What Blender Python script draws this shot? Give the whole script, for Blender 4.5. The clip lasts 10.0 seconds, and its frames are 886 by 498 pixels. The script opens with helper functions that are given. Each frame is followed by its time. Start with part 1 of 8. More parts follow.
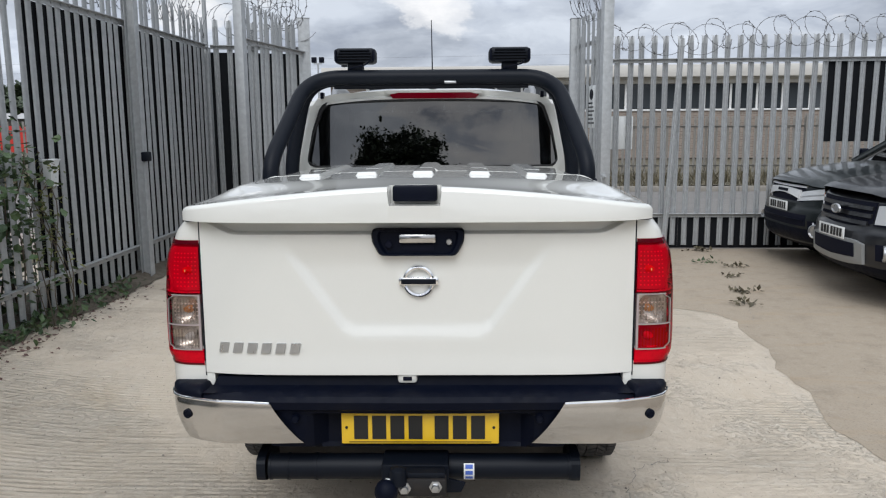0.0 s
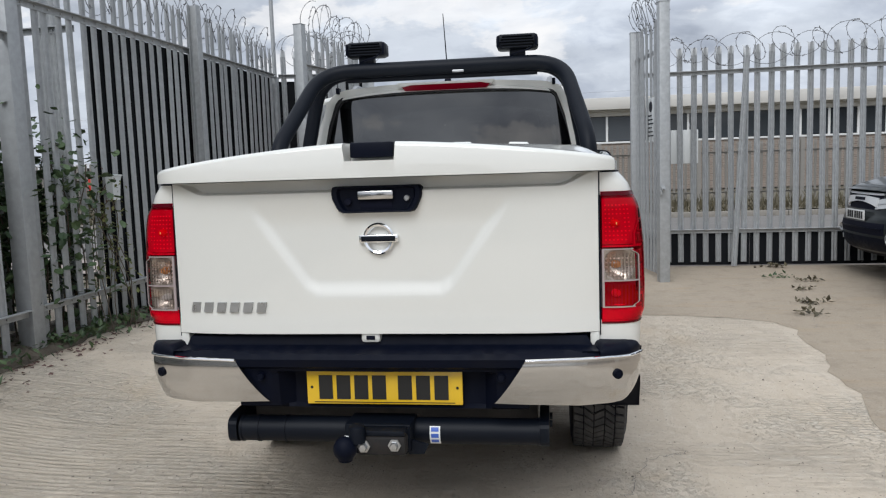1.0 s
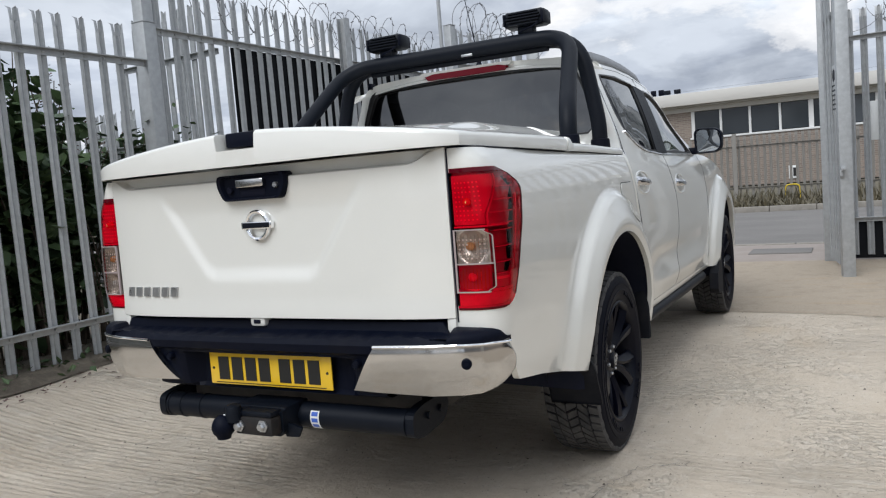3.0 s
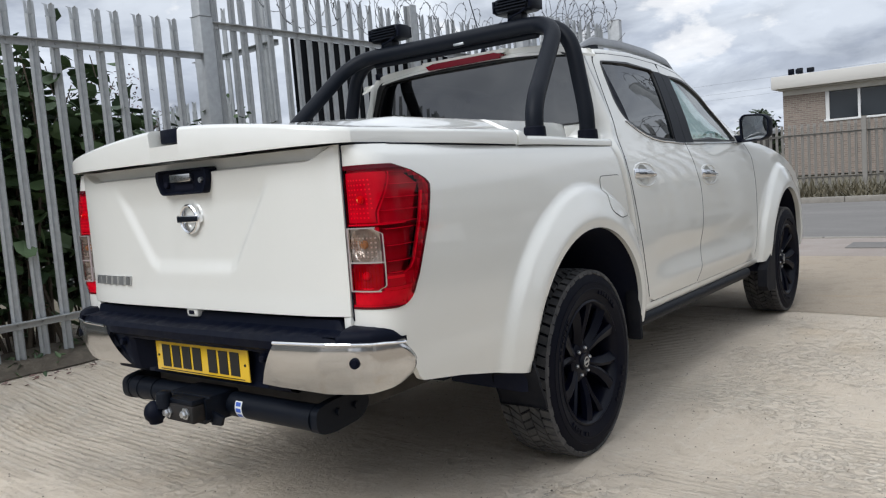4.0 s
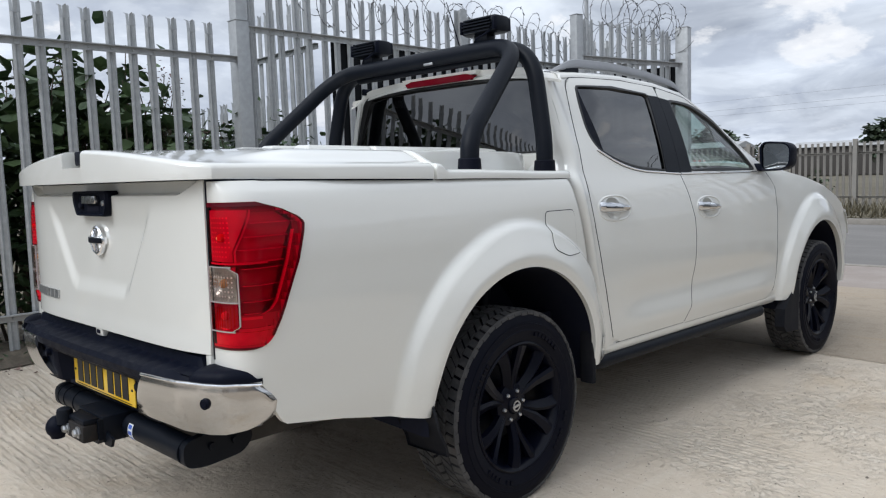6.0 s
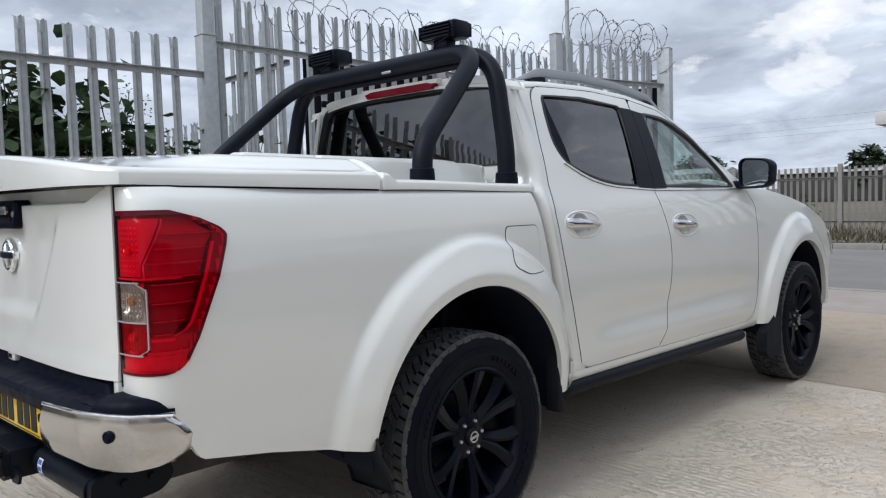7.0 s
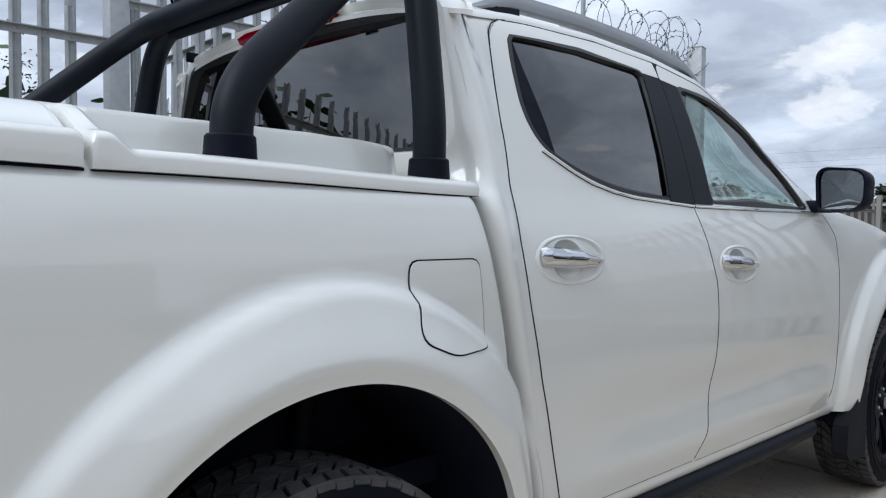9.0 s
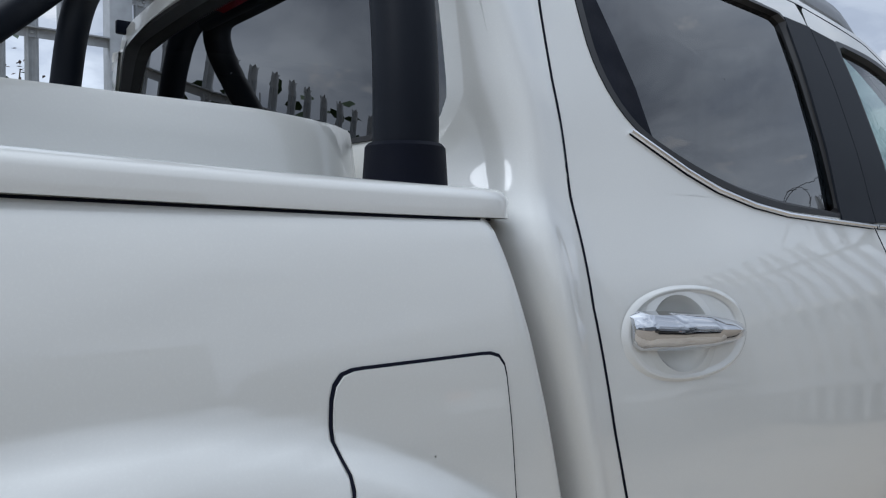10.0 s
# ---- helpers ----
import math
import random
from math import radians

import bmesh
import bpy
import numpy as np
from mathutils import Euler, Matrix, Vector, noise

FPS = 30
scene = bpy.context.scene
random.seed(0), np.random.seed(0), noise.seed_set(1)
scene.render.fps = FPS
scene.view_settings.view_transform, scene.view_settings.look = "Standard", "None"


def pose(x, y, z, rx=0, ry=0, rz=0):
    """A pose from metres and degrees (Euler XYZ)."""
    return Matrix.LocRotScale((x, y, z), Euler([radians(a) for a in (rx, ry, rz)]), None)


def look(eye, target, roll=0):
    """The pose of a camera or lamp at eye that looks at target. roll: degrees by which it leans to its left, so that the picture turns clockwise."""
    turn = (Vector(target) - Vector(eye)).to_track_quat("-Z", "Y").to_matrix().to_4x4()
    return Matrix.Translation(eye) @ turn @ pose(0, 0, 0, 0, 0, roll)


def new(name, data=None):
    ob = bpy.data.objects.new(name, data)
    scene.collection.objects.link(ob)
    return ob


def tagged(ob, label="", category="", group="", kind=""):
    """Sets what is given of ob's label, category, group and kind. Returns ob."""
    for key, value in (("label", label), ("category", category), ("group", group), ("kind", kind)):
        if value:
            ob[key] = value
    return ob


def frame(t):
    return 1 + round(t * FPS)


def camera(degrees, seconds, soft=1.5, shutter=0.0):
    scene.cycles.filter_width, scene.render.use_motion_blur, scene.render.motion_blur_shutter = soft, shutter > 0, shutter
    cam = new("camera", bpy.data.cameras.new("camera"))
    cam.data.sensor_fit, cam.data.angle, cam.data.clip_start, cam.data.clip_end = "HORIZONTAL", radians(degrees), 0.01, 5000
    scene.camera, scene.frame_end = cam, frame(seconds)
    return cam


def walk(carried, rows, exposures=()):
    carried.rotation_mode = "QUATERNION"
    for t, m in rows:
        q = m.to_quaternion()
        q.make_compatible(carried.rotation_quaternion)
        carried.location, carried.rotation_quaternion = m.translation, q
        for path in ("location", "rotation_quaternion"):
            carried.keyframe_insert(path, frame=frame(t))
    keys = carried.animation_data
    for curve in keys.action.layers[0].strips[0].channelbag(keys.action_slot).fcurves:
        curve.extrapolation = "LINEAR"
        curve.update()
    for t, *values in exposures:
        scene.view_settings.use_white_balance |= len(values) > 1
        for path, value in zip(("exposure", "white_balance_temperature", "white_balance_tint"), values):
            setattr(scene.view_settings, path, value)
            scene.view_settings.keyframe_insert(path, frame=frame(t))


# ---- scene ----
cam = camera(59.7, 10.0, 1.2)
PATH = [
    (0, (0.177, -2.454, 1.612), (0.109, -0.481, 1.289), -0.4),
    (0.5, (0.266, -2.465, 1.489), (0.105, -0.488, 1.229), -1.0),
    (1, (0.603, -2.442, 1.338), (0.291, -0.479, 1.124), -1.9),
    (1.5, (0.853, -2.314, 1.298), (0.36, -0.385, 1.106), -2.9),
    (2, (1.152, -2.193, 1.291), (0.479, -0.319, 1.108), -3.8),
    (2.2, (1.314, -2.174, 1.269), (0.574, -0.325, 1.087), -4.2),
    (3.3, (1.93, -1.889, 1.209), (0.887, -0.192, 1.029), -4.8),
    (3.5, (2.065, -1.811, 1.213), (0.952, -0.159, 1.029), -5.0),
    (4, (2.3, -1.594, 1.2), (1.077, -0.024, 1.006), -4.5),
    (4.5, (2.455, -1.392, 1.223), (1.142, 0.103, 1.019), -3.5),
    (5, (2.579, -1.232, 1.26), (1.2, 0.201, 1.044), -2.7),
    (5.5, (2.742, -1.139, 1.306), (1.323, 0.254, 1.089), -2.1),
    (7, (2.683, -0.808, 1.249), (1.28, 0.611, 1.118), -1.8),
    (7.5, (2.57, -0.592, 1.188), (1.181, 0.842, 1.077), -1.5),
    (8, (2.448, -0.286, 1.171), (1.056, 1.146, 1.067), -0.7),
    (8.5, (2.188, 0.066, 1.182), (0.783, 1.486, 1.088), 0.2),
    (9, (1.917, 0.428, 1.22), (0.485, 1.822, 1.137), 0.5),
    (9.5, (1.683, 0.78, 1.234), (0.195, 2.115, 1.184), 0.6),
    (9.8, (1.485, 0.962, 1.232), (-0.031, 2.265, 1.189), 0.5),
    (10, (1.375, 1.069, 1.249), (-0.175, 2.332, 1.209), -0.2),
]
walk(cam, [(t, look(eye, target, roll)) for t, eye, target, roll in PATH],
     [(0.0, 0.22, 5900, 9), (1.0, 0.17, 5910, 9), (2.0, 0.19, 5900, 9), (3.5, 0.27, 5880, 9), (5.0, 0.29, 5870, 9), (7.0, 0.26, 5720, 9), (8.0, 0.25, 5630, 9), (9.0, 0.22, 5550, 9), (9.5, 0.12, 5500, 9), (10.0, 0.02, 5470, 9)])

# ---------- world, sun, exposure ----------
SUN_EL, SUN_AZ = radians(46), radians(188)
CUMULUS = (((-0.076, 0.982, 0.172), 0.02, 0.17, 0.15), ((-0.333, 0.925, 0.190), 0.02, 0.10, 0.25), ((-0.330, 0.934, 0.122), 0.015, 0.075, 0.19), ((0.10, -0.985, 0.11), 0.04, 0.42, 0.16))
world = bpy.data.worlds.new("sky")
scene.world = world
world.use_nodes = True
wt = world.node_tree
wt.nodes.clear()


def wn(kind, **kw):
    n = wt.nodes.new(kind)
    for k, v in kw.items():
        n.inputs[k].default_value = v
    return n


w_out, w_bg = wn("ShaderNodeOutputWorld"), wn("ShaderNodeBackground")
w_sky = wn("ShaderNodeTexSky")
w_sky.sky_type, w_sky.sun_disc = "NISHITA", False
w_sky.sun_elevation, w_sky.sun_rotation = SUN_EL, SUN_AZ
w_sky.air_density, w_sky.dust_density, w_sky.ozone_density = 1.0, 2.0, 1.0
w_dim = wn("ShaderNodeMix")
w_dim.data_type, w_dim.blend_type = "RGBA", "MULTIPLY"
w_dim.inputs[0].default_value = 1.0
w_dim.inputs[7].default_value = (0.12, 0.105, 0.095, 1)
wt.links.new(w_sky.outputs[0], w_dim.inputs[6])
w_co = wn("ShaderNodeTexCoord")
w_sep = wn("ShaderNodeSeparateXYZ")
wt.links.new(w_co.outputs["Generated"], w_sep.inputs[0])


def wmath(op, a, b=None, clamp=False):
    n = wt.nodes.new("ShaderNodeMath")
    n.operation, n.use_clamp = op, clamp
    for i, v in enumerate((a, b)):
        if v is None:
            continue
        if isinstance(v, (int, float)):
            n.inputs[i].default_value = v
        else:
            wt.links.new(v, n.inputs[i])
    return n.outputs[0]


# Cloud deck: the direction projected on a plane overhead.
w_up = wmath("ADD", wmath("MAXIMUM", w_sep.outputs[2], 0.0), 0.28)
w_px, w_py = wmath("DIVIDE", w_sep.outputs[0], w_up), wmath("DIVIDE", w_sep.outputs[1], w_up)
w_vec = wn("ShaderNodeCombineXYZ")
wt.links.new(w_px, w_vec.inputs[0])
wt.links.new(w_py, w_vec.inputs[1])


def wnoise(scale, detail, rough, offset, distortion=0.0):
    mp = wn("ShaderNodeMapping")
    mp.inputs["Location"].default_value = offset
    wt.links.new(w_vec.outputs[0], mp.inputs[0])
    n = wn("ShaderNodeTexNoise", Scale=scale, Detail=detail, Roughness=rough, Distortion=distortion)
    wt.links.new(mp.outputs[0], n.inputs["Vector"])
    return n.outputs[0]


def wramp(src, stops):
    r = wt.nodes.new("ShaderNodeValToRGB")
    r.color_ramp.interpolation = "EASE"
    el = r.color_ramp.elements
    while len(el) < len(stops):
        el.new(0.5)
    for e, (p, c) in zip(el, stops):
        e.position, e.color = p, (*c, 1)
    wt.links.new(src, r.inputs[0])
    return r.outputs[0]


w_big = wnoise(1.5, 7.0, 0.52, (3.1, 1.7, 0.0), 0.3)
# Cumulus: upright puffs low over the yard, flattened below.
w_sq = wn("ShaderNodeMapping")
w_sq.inputs["Scale"].default_value = (1.0, 1.0, 2.1)
wt.links.new(w_co.outputs["Generated"], w_sq.inputs[0])
w_cum = wn("ShaderNodeTexNoise", Scale=7.5, Detail=8.0, Roughness=0.58, Distortion=0.1)
wt.links.new(w_sq.outputs[0], w_cum.inputs["Vector"])
w_fine = w_cum.outputs[0]
for (cx, cy, cz), core, edge, gain in CUMULUS:
    dp = wt.nodes.new("ShaderNodeVectorMath")
    dp.operation = "DISTANCE"
    mp2 = wt.nodes.new("ShaderNodeVectorMath")
    mp2.operation = "MULTIPLY"
    mp2.inputs[1].default_value = (1.0, 1.0, 2.2)
    wt.links.new(w_co.outputs["Generated"], mp2.inputs[0])
    wt.links.new(mp2.outputs[0], dp.inputs[0])
    dp.inputs[1].default_value = (cx, cy, cz * 2.2)
    mr = wn("ShaderNodeMapRange")
    mr.interpolation_type = "SMOOTHSTEP"
    mr.inputs[1].default_value, mr.inputs[2].default_value = edge, core
    mr.inputs[3].default_value, mr.inputs[4].default_value = 0.0, gain
    wt.links.new(dp.outputs["Value"], mr.inputs[0])
    w_fine = wmath("ADD", w_fine, mr.outputs[0])
w_grey = wramp(w_big, [(0.34, (0.445, 0.455, 0.480)), (0.5, (0.672, 0.68, 0.695)), (0.64, (0.86, 0.865, 0.87))])
# streaks and folds in the deck
w_fold = wn("ShaderNodeMix")
w_fold.data_type, w_fold.blend_type = "RGBA", "MULTIPLY"
w_fold.inputs[0].default_value = 1.0
wt.links.new(w_grey, w_fold.inputs[6])
wt.links.new(wramp(wnoise(3.6, 8.0, 0.6, (7.3, 2.9, 0.0), 0.5), [(0.36, (0.84, 0.85, 0.88)), (0.5, (1.0, 1.0, 1.0)), (0.62, (1.14, 1.13, 1.11))]), w_fold.inputs[7])
w_puff = wramp(w_fine, [(0.58, (0, 0, 0)), (0.66, (0.6, 0.6, 0.6)), (0.80, (1, 1, 1))])
w_mix = wn("ShaderNodeMix")
w_mix.data_type = "RGBA"
wt.links.new(wmath("MULTIPLY", w_puff, 0.95), w_mix.inputs[0])
wt.links.new(w_fold.outputs[2], w_mix.inputs[6])
w_mix.inputs[7].default_value = (1.13, 1.05, 0.95, 1)
w_cover = wn("ShaderNodeMix")
w_cover.data_type = "RGBA"
w_cover.inputs[0].default_value = 0.95
wt.links.new(w_dim.outputs[2], w_cover.inputs[6])
wt.links.new(w_mix.outputs[2], w_cover.inputs[7])
w_lift = wn("ShaderNodeMix")
w_lift.data_type, w_lift.blend_type = "RGBA", "MULTIPLY"
w_lift.inputs[0].default_value = 1.0
wt.links.new(w_cover.outputs[2], w_lift.inputs[6])
w_grad = wramp(w_sep.outputs[2], [(0.0, (0.96, 0.97, 1.0)), (0.30, (1.06, 1.06, 1.06)), (1.0, (1.74, 1.72, 1.68))])
wt.links.new(w_grad, w_lift.inputs[7])
wt.links.new(w_lift.outputs[2], w_bg.inputs[0])
w_bg.inputs[1].default_value = 0.83
wt.links.new(w_bg.outputs[0], w_out.inputs[0])

sun = new("sun", bpy.data.lights.new("sun", "SUN"))
sun.data.energy, sun.data.angle, sun.data.color = 1.65, radians(38), (1.0, 0.95, 0.88)
sun.matrix_world = look((5 * math.sin(SUN_AZ) * math.cos(SUN_EL), 5 * math.cos(SUN_AZ) * math.cos(SUN_EL), 5 * math.sin(SUN_EL)), (0, 0, 0))


# ---------- materials ----------
class Mat:
    """A node material: a Principled shader with noise layers."""

    def __init__(self, name, colour, rough=0.5, metal=0.0, **kw):
        self.m = bpy.data.materials.new(name)
        self.m.use_nodes = True
        self.t = self.m.node_tree
        self.b = self.t.nodes["Principled BSDF"]
        self.b.inputs["Base Color"].default_value = (*colour, 1)
        self.b.inputs["Roughness"].default_value, self.b.inputs["Metallic"].default_value = rough, metal
        for k, v in kw.items():
            self.b.inputs[k.replace("_", " ")].default_value = v
        self.last = None

    def co(self, kind="Object", scale=(1, 1, 1)):
        c = self.t.nodes.new("ShaderNodeTexCoord")
        mp = self.t.nodes.new("ShaderNodeMapping")
        mp.inputs["Scale"].default_value = scale
        self.t.links.new(c.outputs[kind], mp.inputs[0])
        return mp.outputs[0]

    def noise(self, scale, detail=4.0, rough=0.55, stretch=(1, 1, 1), kind="Object", distortion=0.0):
        n = self.t.nodes.new("ShaderNodeTexNoise")
        n.inputs["Scale"].default_value, n.inputs["Detail"].default_value, n.inputs["Roughness"].default_value = scale, detail, rough
        n.inputs["Distortion"].default_value = distortion
        self.t.links.new(self.co(kind, stretch), n.inputs["Vector"])
        return n.outputs[0]

    def wave(self, scale, stretch=(1, 1, 1), distortion=2.0, detail=2.0, bands="X"):
        n = self.t.nodes.new("ShaderNodeTexWave")
        n.bands_direction = bands
        n.inputs["Scale"].default_value, n.inputs["Distortion"].default_value, n.inputs["Detail"].default_value = scale, distortion, detail
        self.t.links.new(self.co("Object", stretch), n.inputs["Vector"])
        return n.outputs["Fac"]

    def ramp(self, src, lo, hi, a=0.0, b=1.0):
        r = self.t.nodes.new("ShaderNodeMapRange")
        for i, v in enumerate((lo, hi, a, b)):
            r.inputs[i + 1].default_value = v
        self.t.links.new(src, r.inputs[0])
        return r.outputs[0]

    def mul(self, a, b):
        n = self.t.nodes.new("ShaderNodeMath")
        n.operation = "MULTIPLY"
        self.t.links.new(a, n.inputs[0])
        if isinstance(b, (int, float)):
            n.inputs[1].default_value = b
        else:
            self.t.links.new(b, n.inputs[1])
        return n.outputs[0]

    def layer(self, fac, colour, amount=1.0):
        """Lays colour over what is there, where fac is high."""
        mix = self.t.nodes.new("ShaderNodeMix")
        mix.data_type = "RGBA"
        self.t.links.new(self.mul(fac, amount) if amount != 1.0 else fac, mix.inputs[0])
        if self.last is None:
            mix.inputs[6].default_value = self.b.inputs["Base Color"].default_value
        else:
            self.t.links.new(self.last, mix.inputs[6])
        mix.inputs[7].default_value = (*colour, 1)
        self.last = mix.outputs[2]
        self.t.links.new(self.last, self.b.inputs["Base Color"])
        return self

    def rough(self, src, lo, hi):
        self.t.links.new(self.ramp(src, 0.3, 0.7, lo, hi), self.b.inputs["Roughness"])
        return self

    def bump(self, src, dist, strength=1.0):
        n = self.t.nodes.new("ShaderNodeBump")
        n.inputs["Strength"].default_value, n.inputs["Distance"].default_value = strength, dist
        self.t.links.new(src, n.inputs["Height"])
        old = self.b.inputs["Normal"].links
        if old:
            self.t.links.new(old[0].from_socket, n.inputs["Normal"])
        self.t.links.new(n.outputs[0], self.b.inputs["Normal"])
        return self

    def each(self, lo, hi):
        """Brightness that differs from piece to piece."""
        i = self.t.nodes.new("ShaderNodeObjectInfo")
        return self.ramp(i.outputs["Random"], 0.0, 1.0, lo, hi)


def glass_mat(name, tint, ior=1.5):
    m = bpy.data.materials.new(name)
    m.use_nodes = True
    t = m.node_tree
    t.nodes.clear()
    o, mix, tr, gl, fr = (t.nodes.new("ShaderNode" + k) for k in ("OutputMaterial", "MixShader", "BsdfTransparent", "BsdfGlossy", "Fresnel"))
    tr.inputs[0].default_value = (*tint, 1)
    gl.inputs["Roughness"].default_value = 0.01
    gl.inputs["Color"].default_value = (1, 1, 1, 1)
    fr.inputs[0].default_value = ior
    t.links.new(fr.outputs[0], mix.inputs[0])
    t.links.new(tr.outputs[0], mix.inputs[1])
    t.links.new(gl.outputs[0], mix.inputs[2])
    t.links.new(mix.outputs[0], o.inputs[0])
    return m


def make_materials():
    M = {}
    c = Mat("pearl_white_paint", (0.725, 0.722, 0.680), 0.30, 0.0, Coat_Weight=1.0, Coat_Roughness=0.03, Coat_IOR=1.62, Specular_IOR_Level=0.5)
    c.layer(c.ramp(c.noise(3.0, 5), 0.45, 0.75), (0.695, 0.695, 0.650), 0.25)
    c.layer(c.ramp(c.noise(420.0, 2), 0.5, 0.8), (0.80, 0.805, 0.76), 0.3)
    M["white"] = c.m
    c = Mat("black_plastic", (0.0025, 0.004, 0.011), 0.5, 0.0, Specular_IOR_Level=0.10)
    c.layer(c.ramp(c.noise(6.0, 6), 0.5, 0.75), (0.008, 0.008, 0.010), 0.5)
    c.bump(c.noise(700.0, 2), 0.0006, 0.5)
    c.rough(c.noise(25.0, 4), 0.42, 0.62)
    M["plastic"] = c.m
    c = Mat("satin_black_powder_coat", (0.004, 0.006, 0.011), 0.48, 0.0, Specular_IOR_Level=0.17)
    c.layer(c.ramp(c.noise(9.0, 5), 0.5, 0.8), (0.008, 0.010, 0.015), 0.5)
    c.bump(c.noise(900.0, 2), 0.0005, 0.4)
    M["satin"] = c.m
    c = Mat("dark_grey_gap", (0.0028, 0.004, 0.013), 0.8, 0.0, Specular_IOR_Level=0.2)
    M["gap"] = c.m
    c = Mat("arch_liner_plastic", (0.008, 0.010, 0.022), 0.8, 0.0, Specular_IOR_Level=0.2)
    c.layer(c.ramp(c.noise(12.0, 6, 0.65), 0.5, 0.72), (0.018, 0.019, 0.026), 0.5)
    M["arch"] = c.m
    c = Mat("worn_chrome", (0.62, 0.615, 0.61), 0.1, 1.0)
    c.rough(c.noise(14.0, 5), 0.08, 0.2)
    c.layer(c.ramp(c.noise(7.0, 6, 0.7), 0.55, 0.8), (0.40, 0.38, 0.35), 0.6)
    M["chrome"] = c.m
    M["handle_chrome"] = Mat("handle_chrome", (0.66, 0.67, 0.69), 0.04, 1.0).m
    M["bright_chrome"] = Mat("bright_chrome", (0.93, 0.94, 0.96), 0.07, 1.0).m
    c = Mat("brushed_silver", (0.5, 0.51, 0.52), 0.32, 0.9)
    c.rough(c.noise(30.0, 3), 0.25, 0.42)
    M["silver"] = c.m
    c = Mat("tyre_rubber", (0.0022, 0.003, 0.0085), 0.6, 0.0, Specular_IOR_Level=0.12)
    c.layer(c.ramp(c.noise(7.0, 6, 0.65), 0.5, 0.75), (0.012, 0.012, 0.014), 0.4)
    c.bump(c.noise(160.0, 3), 0.001, 0.4)
    M["tyre"] = c.m
    c = Mat("tyre_tread", (0.040, 0.040, 0.042), 0.8)
    c.layer(c.ramp(c.noise(11.0, 6, 0.65), 0.40, 0.66), (0.12, 0.114, 0.108), 0.6)
    c.bump(c.noise(220.0, 3), 0.001, 0.5)
    M["tread"] = c.m
    c = Mat("gloss_black_alloy", (0.0022, 0.003, 0.0085), 0.30, 0.0, Specular_IOR_Level=0.15)
    c.layer(c.ramp(c.noise(16.0, 5), 0.55, 0.8), (0.007, 0.008, 0.013), 0.3)
    M["alloy"] = c.m
    M["red_mid"] = Mat("mid_red_lens", (0.17, 0.001, 0.010), 0.06, 0.0, Specular_IOR_Level=0.22).m
    M["red_deep"] = Mat("deep_red_lens", (0.08, 0.0005, 0.006), 0.06, 0.0, Specular_IOR_Level=0.22).m
    M["lens_red"] = glass_mat("red_lamp_lens", (1.0, 0.002, 0.13), ior=1.23)
    M["lens_clear"] = glass_mat("clear_lamp_lens", (0.86, 0.83, 0.81), ior=1.42)
    c = Mat("lamp_reflector", (0.55, 0.55, 0.55), 0.3, 0.0)
    c.bump(c.noise(90.0, 2), 0.002, 0.5)
    M["lamp_silver"] = c.m
    c = Mat("chrome_lamp_bowl", (0.74, 0.68, 0.62), 0.22, 0.6)
    c.bump(c.noise(45.0, 3, 0.6, (1, 1, 0.5)), 0.003, 0.6)
    c.layer(c.ramp(c.noise(38.0, 4, 0.6), 0.52, 0.66), (0.48, 0.43, 0.39), 0.5)
    M["lamp_bowl"] = c.m
    c = Mat("dull_lamp_reflector", (0.33, 0.33, 0.33), 0.4, 0.0)
    c.bump(c.noise(70.0, 3, 0.6, (1, 1, 0.3)), 0.002, 0.5)
    M["lamp_mid"] = c.m
    c = Mat("pale_lamp_prism", (0.80, 0.78, 0.78), 0.4)
    c.layer(c.ramp(c.noise(55.0, 4, 0.6), 0.45, 0.7), (0.66, 0.64, 0.64), 0.6)
    M["lamp_pale"] = c.m
    M["lamp_glow"] = Mat("light_guide_plastic", (0.95, 0.85, 0.82), 0.25).m
    M["lamp_dark"] = Mat("dark_lamp_housing", (0.30, 0.29, 0.29), 0.6).m
    M["lamp_amber"] = Mat("amber_bulb", (0.75, 0.33, 0.12), 0.2).m
    c = Mat("clear_lens", (0.27, 0.235, 0.225), 0.12, 0.6, Coat_Weight=1.0, Coat_Roughness=0.02)
    c.layer(c.ramp(c.noise(42.0, 4, 0.6, (1, 1, 0.5)), 0.5, 0.62), (0.10, 0.085, 0.08), 0.7)
    c.layer(c.ramp(c.noise(30.0, 4, 0.6), 0.60, 0.68), (0.8, 0.74, 0.7), 0.7)
    M["clear"] = c.m
    M["pale_trim"] = Mat("pale_lens_edge", (0.36, 0.30, 0.30), 0.15, 0.0, Coat_Weight=0.6).m
    c = Mat("rusty_steel", (0.010, 0.009, 0.009), 0.75, 0.1)
    c.layer(c.ramp(c.noise(30.0, 5), 0.45, 0.7), (0.028, 0.019, 0.014), 0.6)
    M["rust"] = c.m
    M["privacy"] = glass_mat("privacy_glass", (0.014, 0.015, 0.017), ior=2.12)
    M["glass"] = glass_mat("side_glass", (0.62, 0.72, 0.69), ior=1.75)
    c = Mat("mirror_glass", (0.55, 0.58, 0.60), 0.02, 1.0)
    M["mirror"] = c.m
    M["cabin"] = Mat("dark_cabin_trim", (0.02, 0.02, 0.022), 0.7).m
    c = Mat("grey_seat_cloth", (0.05, 0.05, 0.055), 0.85)
    c.bump(c.noise(300.0, 2), 0.001, 0.5)
    M["cloth"] = c.m
    c = Mat("yellow_plate", (0.78, 0.50, 0.012), 0.3, 0.0, Coat_Weight=0.5)
